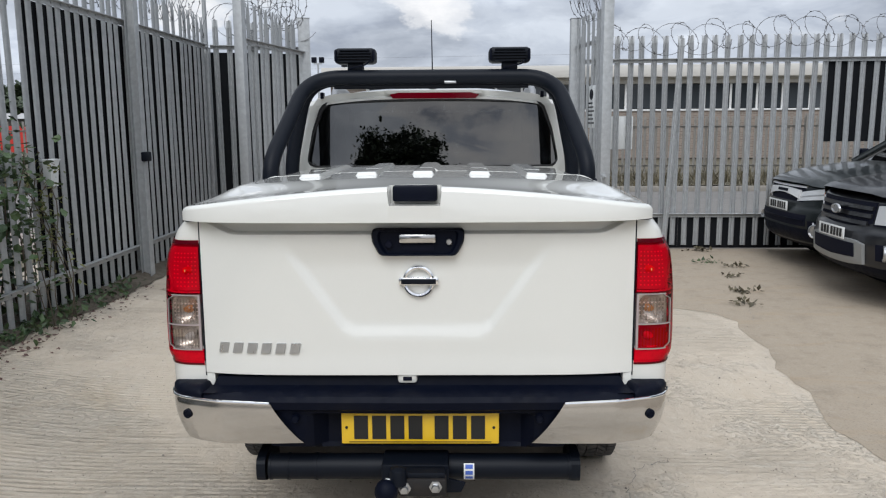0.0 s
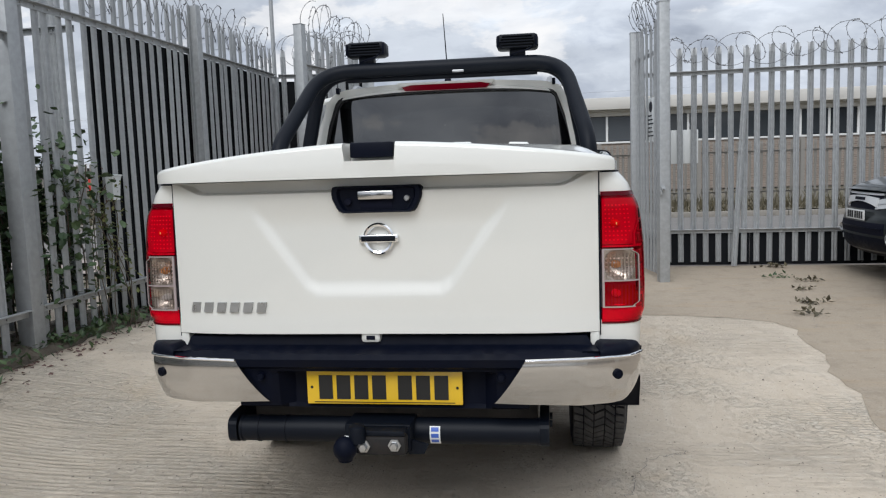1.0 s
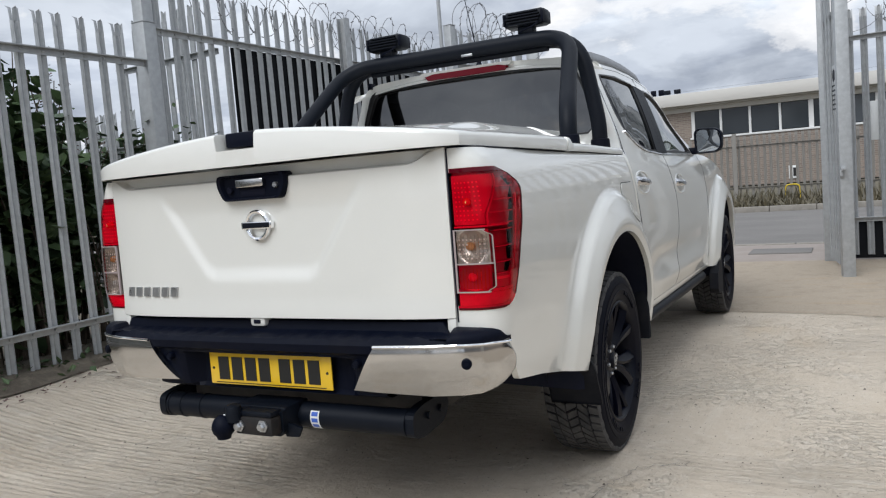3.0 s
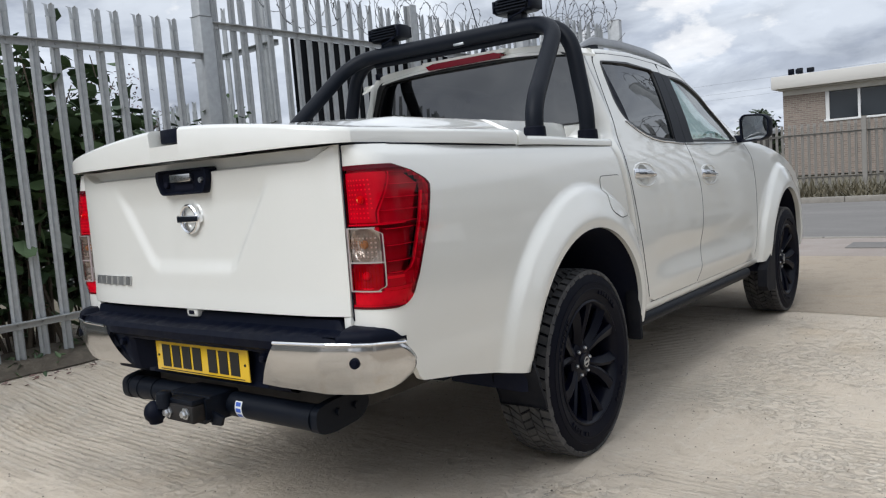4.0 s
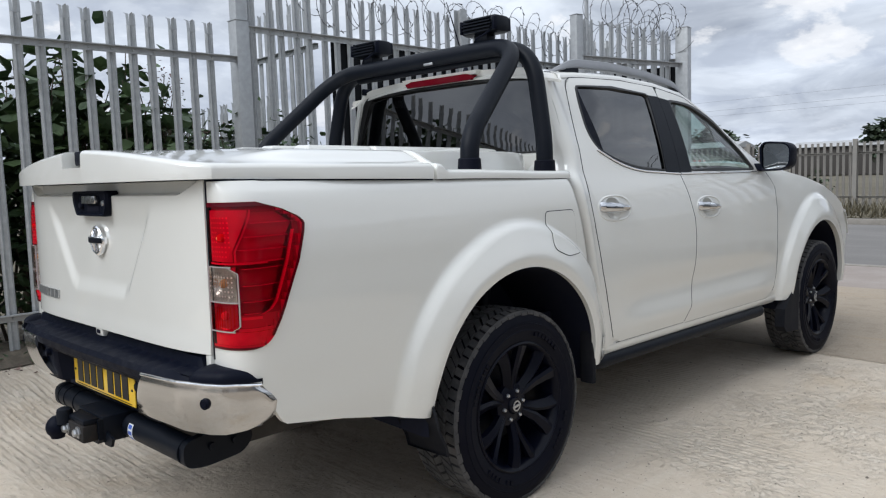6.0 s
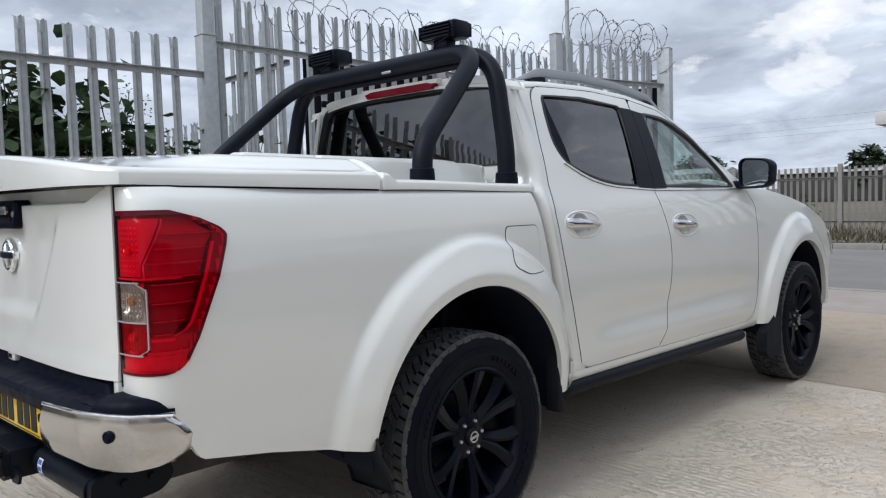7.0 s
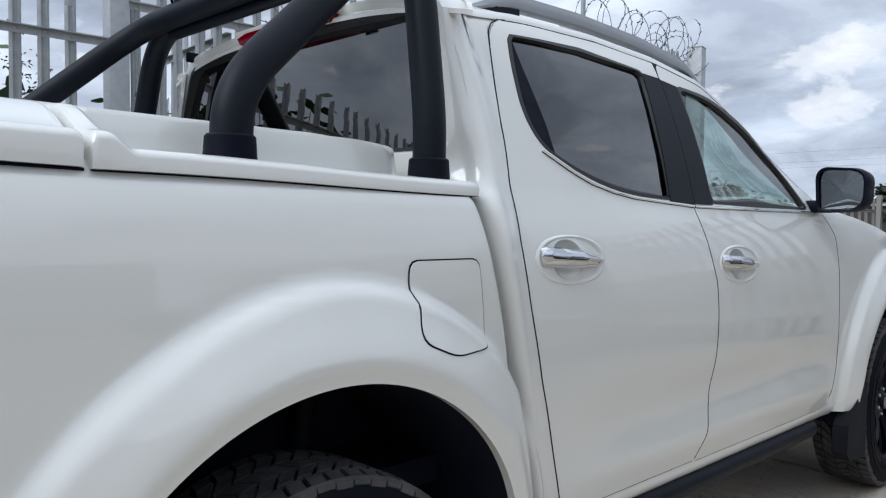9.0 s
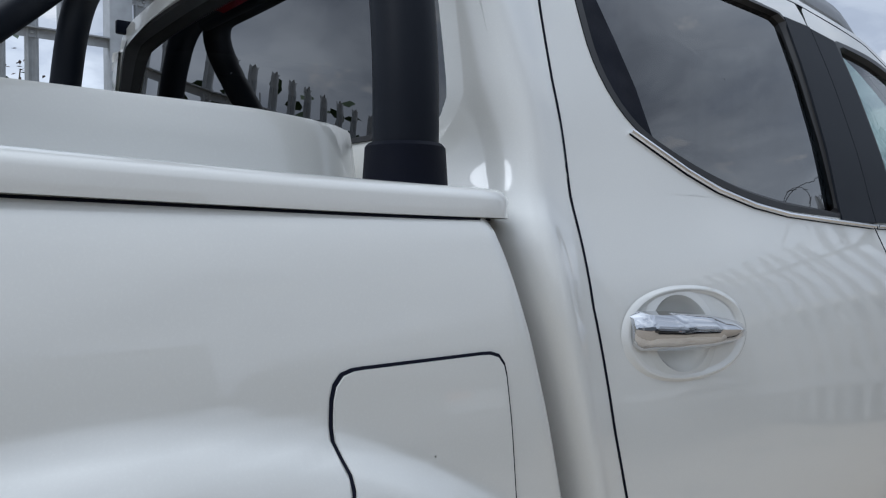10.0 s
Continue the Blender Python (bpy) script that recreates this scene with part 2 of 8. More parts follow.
    c.layer(c.ramp(c.noise(15.0, 5), 0.55, 0.8), (0.55, 0.36, 0.03), 0.5)
    M["yellow"] = c.m
    M["ink"] = Mat("black_ink", (0.01, 0.01, 0.01), 0.5).m
    M["white_plate"] = Mat("white_plate", (0.75, 0.76, 0.75), 0.35).m
    M["blue"] = Mat("blue_sticker", (0.06, 0.13, 0.5), 0.4).m
    c = Mat("galvanised_steel", (0.36, 0.372, 0.38), 0.5, 0.3)
    c.layer(c.ramp(c.noise(18.0, 5, 0.6), 0.4, 0.7), (0.50, 0.52, 0.53), 0.6)
    c.layer(c.ramp(c.noise(2.2, 6, 0.65, (3, 3, 0.35)), 0.55, 0.72), (0.32, 0.32, 0.312), 0.6)
    c.layer(c.each(0.0, 0.35), (0.28, 0.29, 0.30))
    c.rough(c.noise(30.0, 4), 0.42, 0.62)
    c.bump(c.noise(120.0, 3), 0.0008, 0.4)
    M["galv"] = c.m
    c = Mat("weathered_steel", (0.25, 0.238, 0.218), 0.7, 0.1)
    c.layer(c.ramp(c.noise(6.0, 6, 0.65), 0.42, 0.7), (0.29, 0.27, 0.24), 0.7)
    M["weathered"] = c.m
    c = Mat("razor_wire_steel", (0.16, 0.16, 0.165), 0.5, 0.6)
    M["wire"] = c.m
    c = Mat("roof_rail_grey", (0.29, 0.295, 0.305), 0.38, 0.6)
    c.rough(c.noise(30.0, 3), 0.32, 0.46)
    M["rail_grey"] = c.m
    c = Mat("black_sheeting", (0.006, 0.007, 0.009), 0.7, 0.0, Specular_IOR_Level=0.12)
    c.layer(c.ramp(c.noise(5.0, 5), 0.5, 0.8), (0.012, 0.012, 0.014), 0.6)
    c.bump(c.wave(7.0, (1, 1, 1), 0.4, 1.0, "Y"), 0.006, 0.4)
    M["sheet"] = c.m
    c = Mat("yard_concrete", (0.588, 0.508, 0.407), 0.92)
    c.layer(c.ramp(c.noise(0.5, 8, 0.62), 0.42, 0.66), (0.538, 0.462, 0.365), 0.7)
    c.layer(c.ramp(c.noise(2.2, 8, 0.68), 0.47, 0.68), (0.622, 0.550, 0.454), 0.7)
    c.layer(c.ramp(c.noise(5.0, 8, 0.72, distortion=0.6), 0.55, 0.66), (0.462, 0.391, 0.302), 0.55)
    c.layer(c.ramp(c.noise(1.6, 6, 0.65, (7, 0.5, 1)), 0.56, 0.70), (0.622, 0.554, 0.458), 0.6)
    c.layer(c.ramp(c.noise(15.0, 7, 0.75), 0.53, 0.62), (0.655, 0.588, 0.496), 0.5)
    c.layer(c.ramp(c.noise(21.0, 7, 0.78, distortion=0.5), 0.60, 0.67), (0.395, 0.323, 0.248), 0.5)
    c.layer(c.ramp(c.noise(60.0, 4, 0.6), 0.64, 0.70), (0.227, 0.176, 0.130), 0.85)
    # trowel ridges in patches, with pale crests
    patch = c.ramp(c.noise(0.7, 6, 0.55, distortion=0.5), 0.46, 0.58)
    trowel = c.noise(2.4, 7, 0.62, (1.1, 11, 1), distortion=0.35)
    c.layer(c.mul(patch, c.ramp(trowel, 0.56, 0.64)), (0.672, 0.613, 0.521), 0.6)
    c.layer(c.mul(patch, c.ramp(trowel, 0.44, 0.38)), (0.454, 0.386, 0.302), 0.5)
    crumbs = c.mul(c.ramp(c.noise(1.1, 7, 0.6), 0.46, 0.60), c.ramp(c.noise(24.0, 6, 0.7, distortion=0.6), 0.50, 0.58))
    c.layer(crumbs, (0.655, 0.596, 0.504), 0.5)
    c.layer(c.ramp(c.noise(0.9, 7, 0.6, (1.3, 1, 1), distortion=0.4), 0.58, 0.70), (0.538, 0.420, 0.281), 0.4)
    # brushed ridges across the slab
    brush = c.wave(8.0, (0.16, 1, 1), 2.4, 3.0, "Y")
    brushed = c.mul(c.ramp(c.noise(0.45, 4, 0.5, distortion=0.3), 0.47, 0.56), brush)
    c.layer(c.ramp(brushed, 0.55, 0.95), (0.645, 0.580, 0.488), 0.45)
    c.bump(brushed, 0.010, 0.8)
    c.bump(crumbs, 0.010, 0.8)
    c.bump(c.mul(patch, trowel), 0.06, 0.8)
    c.bump(c.noise(60.0, 5, 0.7), 0.008, 0.8)
    c.bump(c.noise(13.0, 8, 0.72), 0.025, 0.6)
    c.bump(c.noise(4.2, 6, 0.62, (5, 0.7, 1)), 0.015, 0.5)
    M["concrete"] = c.m
    c = Mat("worn_concrete", (0.365, 0.305, 0.232), 0.92)
    c.layer(c.ramp(c.noise(0.9, 8, 0.65), 0.42, 0.66), (0.385, 0.322, 0.248), 0.8)
    c.layer(c.ramp(c.noise(5.0, 7, 0.7), 0.5, 0.7), (0.245, 0.203, 0.156), 0.6)
    c.layer(c.ramp(c.noise(17.0, 7, 0.75), 0.53, 0.63), (0.42, 0.365, 0.295), 0.5)
    c.layer(c.ramp(c.noise(1.4, 6, 0.6, (1, 4, 1), distortion=0.4), 0.55, 0.68), (0.39, 0.29, 0.185), 0.4)
    c.layer(c.ramp(c.noise(80.0, 4, 0.6), 0.55, 0.72), (0.168, 0.151, 0.130), 0.6)
    c.bump(c.noise(12.0, 8, 0.72), 0.025, 0.6)
    c.bump(c.noise(60.0, 6, 0.7), 0.006, 0.6)
    M["old_concrete"] = c.m
    c = Mat("footway", (0.285, 0.243, 0.215), 0.92)
    c.layer(c.ramp(c.noise(2.0, 7, 0.65), 0.4, 0.7), (0.35, 0.31, 0.28), 0.8)
    c.layer(c.ramp(c.noise(60.0, 4), 0.5, 0.7), (0.22, 0.2, 0.18), 0.5)
    c.bump(c.noise(70.0, 5), 0.004, 0.5)
    M["footway"] = c.m
    c = Mat("asphalt", (0.165, 0.155, 0.145), 0.9)
    c.layer(c.ramp(c.noise(1.2, 7, 0.65, (0.4, 1, 1)), 0.4, 0.7), (0.215, 0.203, 0.19), 0.8)
    c.layer(c.ramp(c.noise(120.0, 3), 0.5, 0.7), (0.09, 0.09, 0.092), 0.5)
    c.bump(c.noise(150.0, 4), 0.003, 0.6)
    M["asphalt"] = c.m
    c = Mat("kerb_stone", (0.27, 0.25, 0.22), 0.9)
    c.layer(c.ramp(c.noise(9.0, 6), 0.45, 0.7), (0.2, 0.185, 0.16), 0.7)
    M["kerb"] = c.m
    c = Mat("rough_ground", (0.13, 0.112, 0.08), 1.0)
    c.layer(c.ramp(c.noise(0.3, 8, 0.65), 0.4, 0.65), (0.085, 0.08, 0.045), 0.8)
    c.layer(c.ramp(c.noise(6.0, 6), 0.45, 0.7), (0.18, 0.155, 0.11), 0.6)
    M["ground"] = c.m
    c = Mat("leaf_litter_soil", (0.10, 0.085, 0.065), 1.0)
    c.layer(c.ramp(c.noise(14.0, 7, 0.7), 0.45, 0.7), (0.2, 0.17, 0.13), 0.7)
    c.bump(c.noise(35.0, 6, 0.7), 0.03, 0.8)
    M["soil"] = c.m

    def leaf(name, a, b):
        c = Mat(name, a, 0.55, 0.0, Subsurface_Weight=0.0)
        i = c.t.nodes.new("ShaderNodeNewGeometry")
        c.layer(c.ramp(i.outputs["Random Per Island"], 0.0, 1.0), b)
        return c.m

    M["leaf"] = leaf("broad_green_leaf", (0.028, 0.055, 0.022), (0.075, 0.12, 0.045))
    M["leaf_broad"] = leaf("large_green_leaf", (0.030, 0.058, 0.024), (0.10, 0.155, 0.06))
    M["leaf_light"] = leaf("yellow_green_leaf", (0.10, 0.13, 0.04), (0.2, 0.2, 0.06))
    M["leaf_brown"] = leaf("dry_seed_head", (0.10, 0.05, 0.045), (0.17, 0.10, 0.08))
    M["grit"] = leaf("loose_grit", (0.07, 0.055, 0.042), (0.38, 0.33, 0.27))
    M["grass"] = leaf("verge_grass", (0.055, 0.048, 0.028), (0.13, 0.11, 0.065))
    M["tree_leaf"] = leaf("tree_foliage", (0.02, 0.035, 0.018), (0.055, 0.075, 0.035))
    c = Mat("bark", (0.10, 0.08, 0.06), 0.95)
    c.bump(c.noise(30.0, 5, stretch=(1, 1, 0.2)), 0.01, 0.6)
    M["bark"] = c.m
    c = Mat("brickwork", (0.31, 0.205, 0.14), 0.9)
    br = c.t.nodes.new("ShaderNodeTexBrick")
    br.inputs["Color1"].default_value, br.inputs["Color2"].default_value = (0.185, 0.145, 0.122, 1), (0.27, 0.215, 0.178, 1)
    br.inputs["Mortar"].default_value = (0.30, 0.275, 0.24, 1)
    br.inputs["Scale"].default_value, br.inputs["Mortar Size"].default_value = 1.0, 0.01
    br.inputs["Brick Width"].default_value, br.inputs["Row Height"].default_value = 0.225, 0.075
    rot = c.t.nodes.new("ShaderNodeMapping")
    rot.inputs["Rotation"].default_value = (radians(90), 0, 0)
    tc = c.t.nodes.new("ShaderNodeTexCoord")
    c.t.links.new(tc.outputs["Object"], rot.inputs[0])
    c.t.links.new(rot.outputs[0], br.inputs["Vector"])
    c.t.links.new(br.outputs["Color"], c.b.inputs["Base Color"])
    M["brickwork"] = c.m
    c = Mat("off_white_cladding", (0.60, 0.58, 0.54), 0.6)
    c.layer(c.ramp(c.noise(1.5, 6, 0.6, (0.3, 1, 2)), 0.45, 0.75), (0.45, 0.43, 0.4), 0.6)
    M["cladding"] = c.m
    c = Mat("grey_roof_sheet", (0.42, 0.42, 0.42), 0.6)
    c.layer(c.ramp(c.noise(0.8, 6), 0.4, 0.7), (0.33, 0.325, 0.32), 0.6)
    M["roofing"] = c.m
    M["upvc"] = Mat("white_window_frame", (0.72, 0.72, 0.71), 0.4).m
    c = Mat("dark_window_pane", (0.02, 0.024, 0.028), 0.06, 0.0, Specular_IOR_Level=0.4)
    c.layer(c.each(0.0, 0.6), (0.09, 0.10, 0.11))
    M["pane"] = c.m
    c = Mat("graphite_car_paint", (0.010, 0.011, 0.014), 0.3, 0.2, Coat_Weight=0.4, Coat_Roughness=0.04)
    c.layer(c.ramp(c.noise(5.0, 5), 0.5, 0.8), (0.05, 0.05, 0.05), 0.4)
    M["graphite"] = c.m
    c = Mat("dark_green_black_paint", (0.008, 0.012, 0.013), 0.3, 0.1, Coat_Weight=0.45, Coat_Roughness=0.05, Specular_IOR_Level=0.25)
    M["dark_paint"] = c.m
    M["headlamp"] = Mat("headlamp_lens", (0.66, 0.68, 0.70), 0.15, 0.25, Coat_Weight=1.0).m
    M["pale_chrome"] = Mat("pale_chrome", (0.78, 0.79, 0.80), 0.3, 0.3).m
    M["yellow_paint"] = Mat("yellow_paint", (0.65, 0.48, 0.02), 0.5).m
    # underbody dust; on the cab gap walls this dark colour stands for shade
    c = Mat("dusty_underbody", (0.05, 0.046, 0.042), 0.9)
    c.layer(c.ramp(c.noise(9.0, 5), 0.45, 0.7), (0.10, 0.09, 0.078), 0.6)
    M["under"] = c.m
    M["amber"] = Mat("amber_lens", (0.55, 0.16, 0.02), 0.15).m
    M["silver_paint"] = Mat("silver_paint", (0.30, 0.31, 0.31), 0.4, 0.4).m
    M["red_paint"] = Mat("red_vehicle_paint", (0.5, 0.03, 0.02), 0.4).m
    M["shed"] = Mat("dark_shed_wall", (0.06, 0.055, 0.05), 0.9).m
    c = Mat("grey_steel_cladding", (0.17, 0.185, 0.20), 0.55)
    c.layer(c.ramp(c.noise(0.9, 6, 0.6, (1, 1, 0.3)), 0.45, 0.7), (0.13, 0.14, 0.15), 0.6)
    M["shed_clad"] = c.m
    M["sign"] = Mat("pale_sign_board", (0.62, 0.64, 0.64), 0.5).m
    M["rubber_black"] = Mat("black_window_rubber", (0.014, 0.014, 0.015), 0.45).m
    c = Mat("dull_black_mudflap", (0.007, 0.008, 0.012), 0.75, 0.0, Specular_IOR_Level=0.2)
    c.layer(c.ramp(c.noise(8.0, 6, 0.65), 0.45, 0.7), (0.025, 0.024, 0.024), 0.4)
    M["mudflap"] = c.m
    return M


MT = make_materials()


# ---------- mesh helpers ----------
class Geo:
    """A growing mesh: lists of corners and faces."""

    def __init__(self):
        self.v, self.f = [], []

    def add(self, verts, faces, m=None):
        k = len(self.v)
        self.v += [tuple(m @ Vector(p)) if m else tuple(p) for p in verts]
        self.f += [tuple(i + k for i in f) for f in faces]
        return self

    def mirror(self):
        g = Geo()
        g.v = [(-x, y, z) for x, y, z in self.v]
        g.f = [tuple(reversed(f)) for f in self.f]
        return g

    def both(self):
        m = self.mirror()
        return self.add(m.v, m.f)

    def grid(self, rows, closed=False):
        """Quads between rows of points of one length; closed joins each row's end to its start."""
        n = len(rows[0])
        faces = [(a * n + b, a * n + (b + 1) % n, (a + 1) * n + (b + 1) % n, (a + 1) * n + b) for a in range(len(rows) - 1) for b in range(n if closed else n - 1)]
        return self.add([p for r in rows for p in r], faces)

    def box(self, x0, x1, y0, y1, z0, z1, bevel=0.0, m=None):
        if bevel <= 0:
            v = [(x, y, z) for x in (x0, x1) for y in (y0, y1) for z in (z0, z1)]
            return self.add(v, [(0, 1, 3, 2), (4, 6, 7, 5), (0, 4, 5, 1), (2, 3, 7, 6), (0, 2, 6, 4), (1, 5, 7, 3)], m)
        bm = bmesh.new()
        bmesh.ops.create_cube(bm, size=1.0, matrix=Matrix.Translation(((x0 + x1) / 2, (y0 + y1) / 2, (z0 + z1) / 2)) @ Matrix.Diagonal((x1 - x0, y1 - y0, z1 - z0, 1)))
        bmesh.ops.bevel(bm, geom=bm.edges[:], offset=bevel, segments=2, profile=0.5, affect="EDGES", clamp_overlap=True)
        bm.verts.ensure_lookup_table()
        self.add([p.co for p in bm.verts], [tuple(p.index for p in f.verts) for f in bm.faces], m)
        bm.free()
        return self

    def tube(self, path, r, n=12, caps=True):
        """A round bar along points; r a number or one per point."""
        pts = [Vector(p) for p in path]
        rr = [r] * len(pts) if isinstance(r, (int, float)) else r
        up, rows = None, []
        for i, p in enumerate(pts):
            d = (pts[min(i + 1, len(pts) - 1)] - pts[max(i - 1, 0)]).normalized()
            if up is None:
                up = d.orthogonal().normalized()
            up = (up - d * up.dot(d)).normalized()
            side = d.cross(up)
            rows.append([p + rr[i] * (math.cos(a) * up + math.sin(a) * side) for a in (2 * math.pi * k / n for k in range(n))])
        k = len(self.v)
        self.grid(rows, True)
        if caps:
            self.f.append(tuple(range(k + n - 1, k - 1, -1)))
            self.f.append(tuple(range(len(self.v) - n, len(self.v))))
        return self

    def lathe(self, prof, n=48, m=None, closed=False):
        """Turns (radius, height) points about the x axis."""
        rows = [[(h, r * math.cos(a), r * math.sin(a)) for r, h in prof] for a in (2 * math.pi * k / n for k in range(n))]
        rows.append(rows[0])
        g = Geo().grid(rows, closed)
        return self.add(g.v, g.f, m)

    def prism(self, poly, a, b, axis="x", m=None):
        """A flat outline pushed from a to b along an axis. Outline in the two other axes, in order."""
        put = {"x": lambda p, h: (h, p[0], p[1]), "y": lambda p, h: (p[0], h, p[1]), "z": lambda p, h: (p[0], p[1], h)}[axis]
        n = len(poly)
        v = [put(p, a) for p in poly] + [put(p, b) for p in poly]
        f = [tuple(range(n)), tuple(range(2 * n - 1, n - 1, -1))] + [(i, n + i, n + (i + 1) % n, (i + 1) % n) for i in range(n)]
        return self.add(v, f, m)

    def ring(self, outer, inner):
        n = len(outer)
        return self.add(list(outer) + list(inner), [(i, (i + 1) % n, n + (i + 1) % n, n + i) for i in range(n)])

    def mesh(self, name, mat, smooth=35.0, merge=True):
        me = bpy.data.meshes.new(name)
        me.from_pydata(self.v, [], self.f)
        bm = bmesh.new()
        bm.from_mesh(me)
        if merge:
            bmesh.ops.remove_doubles(bm, verts=bm.verts[:], dist=1e-5)
        bmesh.ops.recalc_face_normals(bm, faces=bm.faces[:])
        bm.to_mesh(me)
        bm.free()
        if smooth:
            me.shade_smooth()
            me.set_sharp_from_angle(angle=radians(smooth))
        me.materials.append(mat)
        return me


def part(name, geo, mat, parent=None, label="", smooth=35.0, merge=True, flange=None, facing=None):
    """One mesh object under its thing."""
    me = geo if isinstance(geo, bpy.types.Mesh) else geo.mesh(name, mat, smooth, merge)
    if flange is not None:
        bm = bmesh.new()
        bm.from_mesh(me)
        rim = [e for e in bm.edges if e.is_boundary]
        out = bmesh.ops.extrude_edge_only(bm, edges=rim)["geom"]
        for v in out:
            if isinstance(v, bmesh.types.BMVert):
                v.co += Vector(flange(v.co) if callable(flange) else flange)
        bmesh.ops.recalc_face_normals(bm, faces=bm.faces[:])
        bm.to_mesh(me)
        bm.free()
        me.shade_smooth()
        me.set_sharp_from_angle(angle=radians(smooth or 30))
    if facing is not None:
        way = Vector(facing)
        if sum(f.normal.dot(way) * f.area for f in me.polygons) < 0:
            me.flip_normals()
    ob = new(name, me)
    ob.parent = parent
    if label:
        tagged(ob, label)
    return ob


def thing(name, label, category, group="", m=None):
    ob = new(name)
    ob.empty_display_size = 0.2
    if m is not None:
        ob.matrix_world = m
    return tagged(ob, label, category, group)


def solo(name, geo, mat, label, category, group="", kind="", smooth=35.0, merge=True):
    ob = part(name, geo, mat, None, "", smooth, merge)
    return tagged(ob, label, category, group, kind)


def lerp(a, b, t):
    return a + (b - a) * t


def smooth01(a, b, x):
    t = min(1.0, max(0.0, (x - a) / (b - a)))
    return t * t * (3 - 2 * t)


def curve(table, x):
    return float(np.interp(x, [p[0] for p in table], [p[1] for p in table]))


def rounded(points, radius, n=6, closed=False):
    """A polyline with its corners rounded; radius a number or one per point."""
    pts = [Vector(p) for p in points]
    out = []
    for i, p in enumerate(pts):
        r = radius if isinstance(radius, (int, float)) else radius[i]
        if (not closed and i in (0, len(pts) - 1)) or r <= 0:
            out.append(p)
            continue
        a, b = pts[i - 1], pts[(i + 1) % len(pts)]
        da, db = (a - p), (b - p)
        ra, rb = min(r, da.length * 0.49), min(r, db.length * 0.49)
        s, e = p + da.normalized() * ra, p + db.normalized() * rb
        for k in range(n + 1):
            t = k / n
            out.append((1 - t) ** 2 * s + 2 * t * (1 - t) * p + t * t * e)
    return out


def resample(points, n):
    """n points at even steps round a closed outline."""
    pts = [Vector(p) for p in points] + [Vector(points[0])]
    run = [0.0]
    for a, b in zip(pts, pts[1:]):
        run.append(run[-1] + (b - a).length)
    out, j = [], 0
    for k in range(n):
        d = run[-1] * k / n
        while run[j + 1] < d:
            j += 1
        t = (d - run[j]) / max(1e-9, run[j + 1] - run[j])
        out.append(pts[j].lerp(pts[j + 1], t))
    return out


# ---------- ground, road, buildings ----------
def structure(name, geo, mat, label="", smooth=35.0):
    ob = part(name, geo, mat, None, label, smooth)
    return tagged(ob, label, kind="structure")


def yard_z(x, y):
    """The yard's slight fall away from the palisade fence."""
    return 0.11 * smooth01(-1.6, -3.1, x) * smooth01(8.5, 6.0, y) + 0.006 * math.sin(1.1 * x + 0.4 * y) * math.sin(0.7 * y) * smooth01(7.2, 5, y)


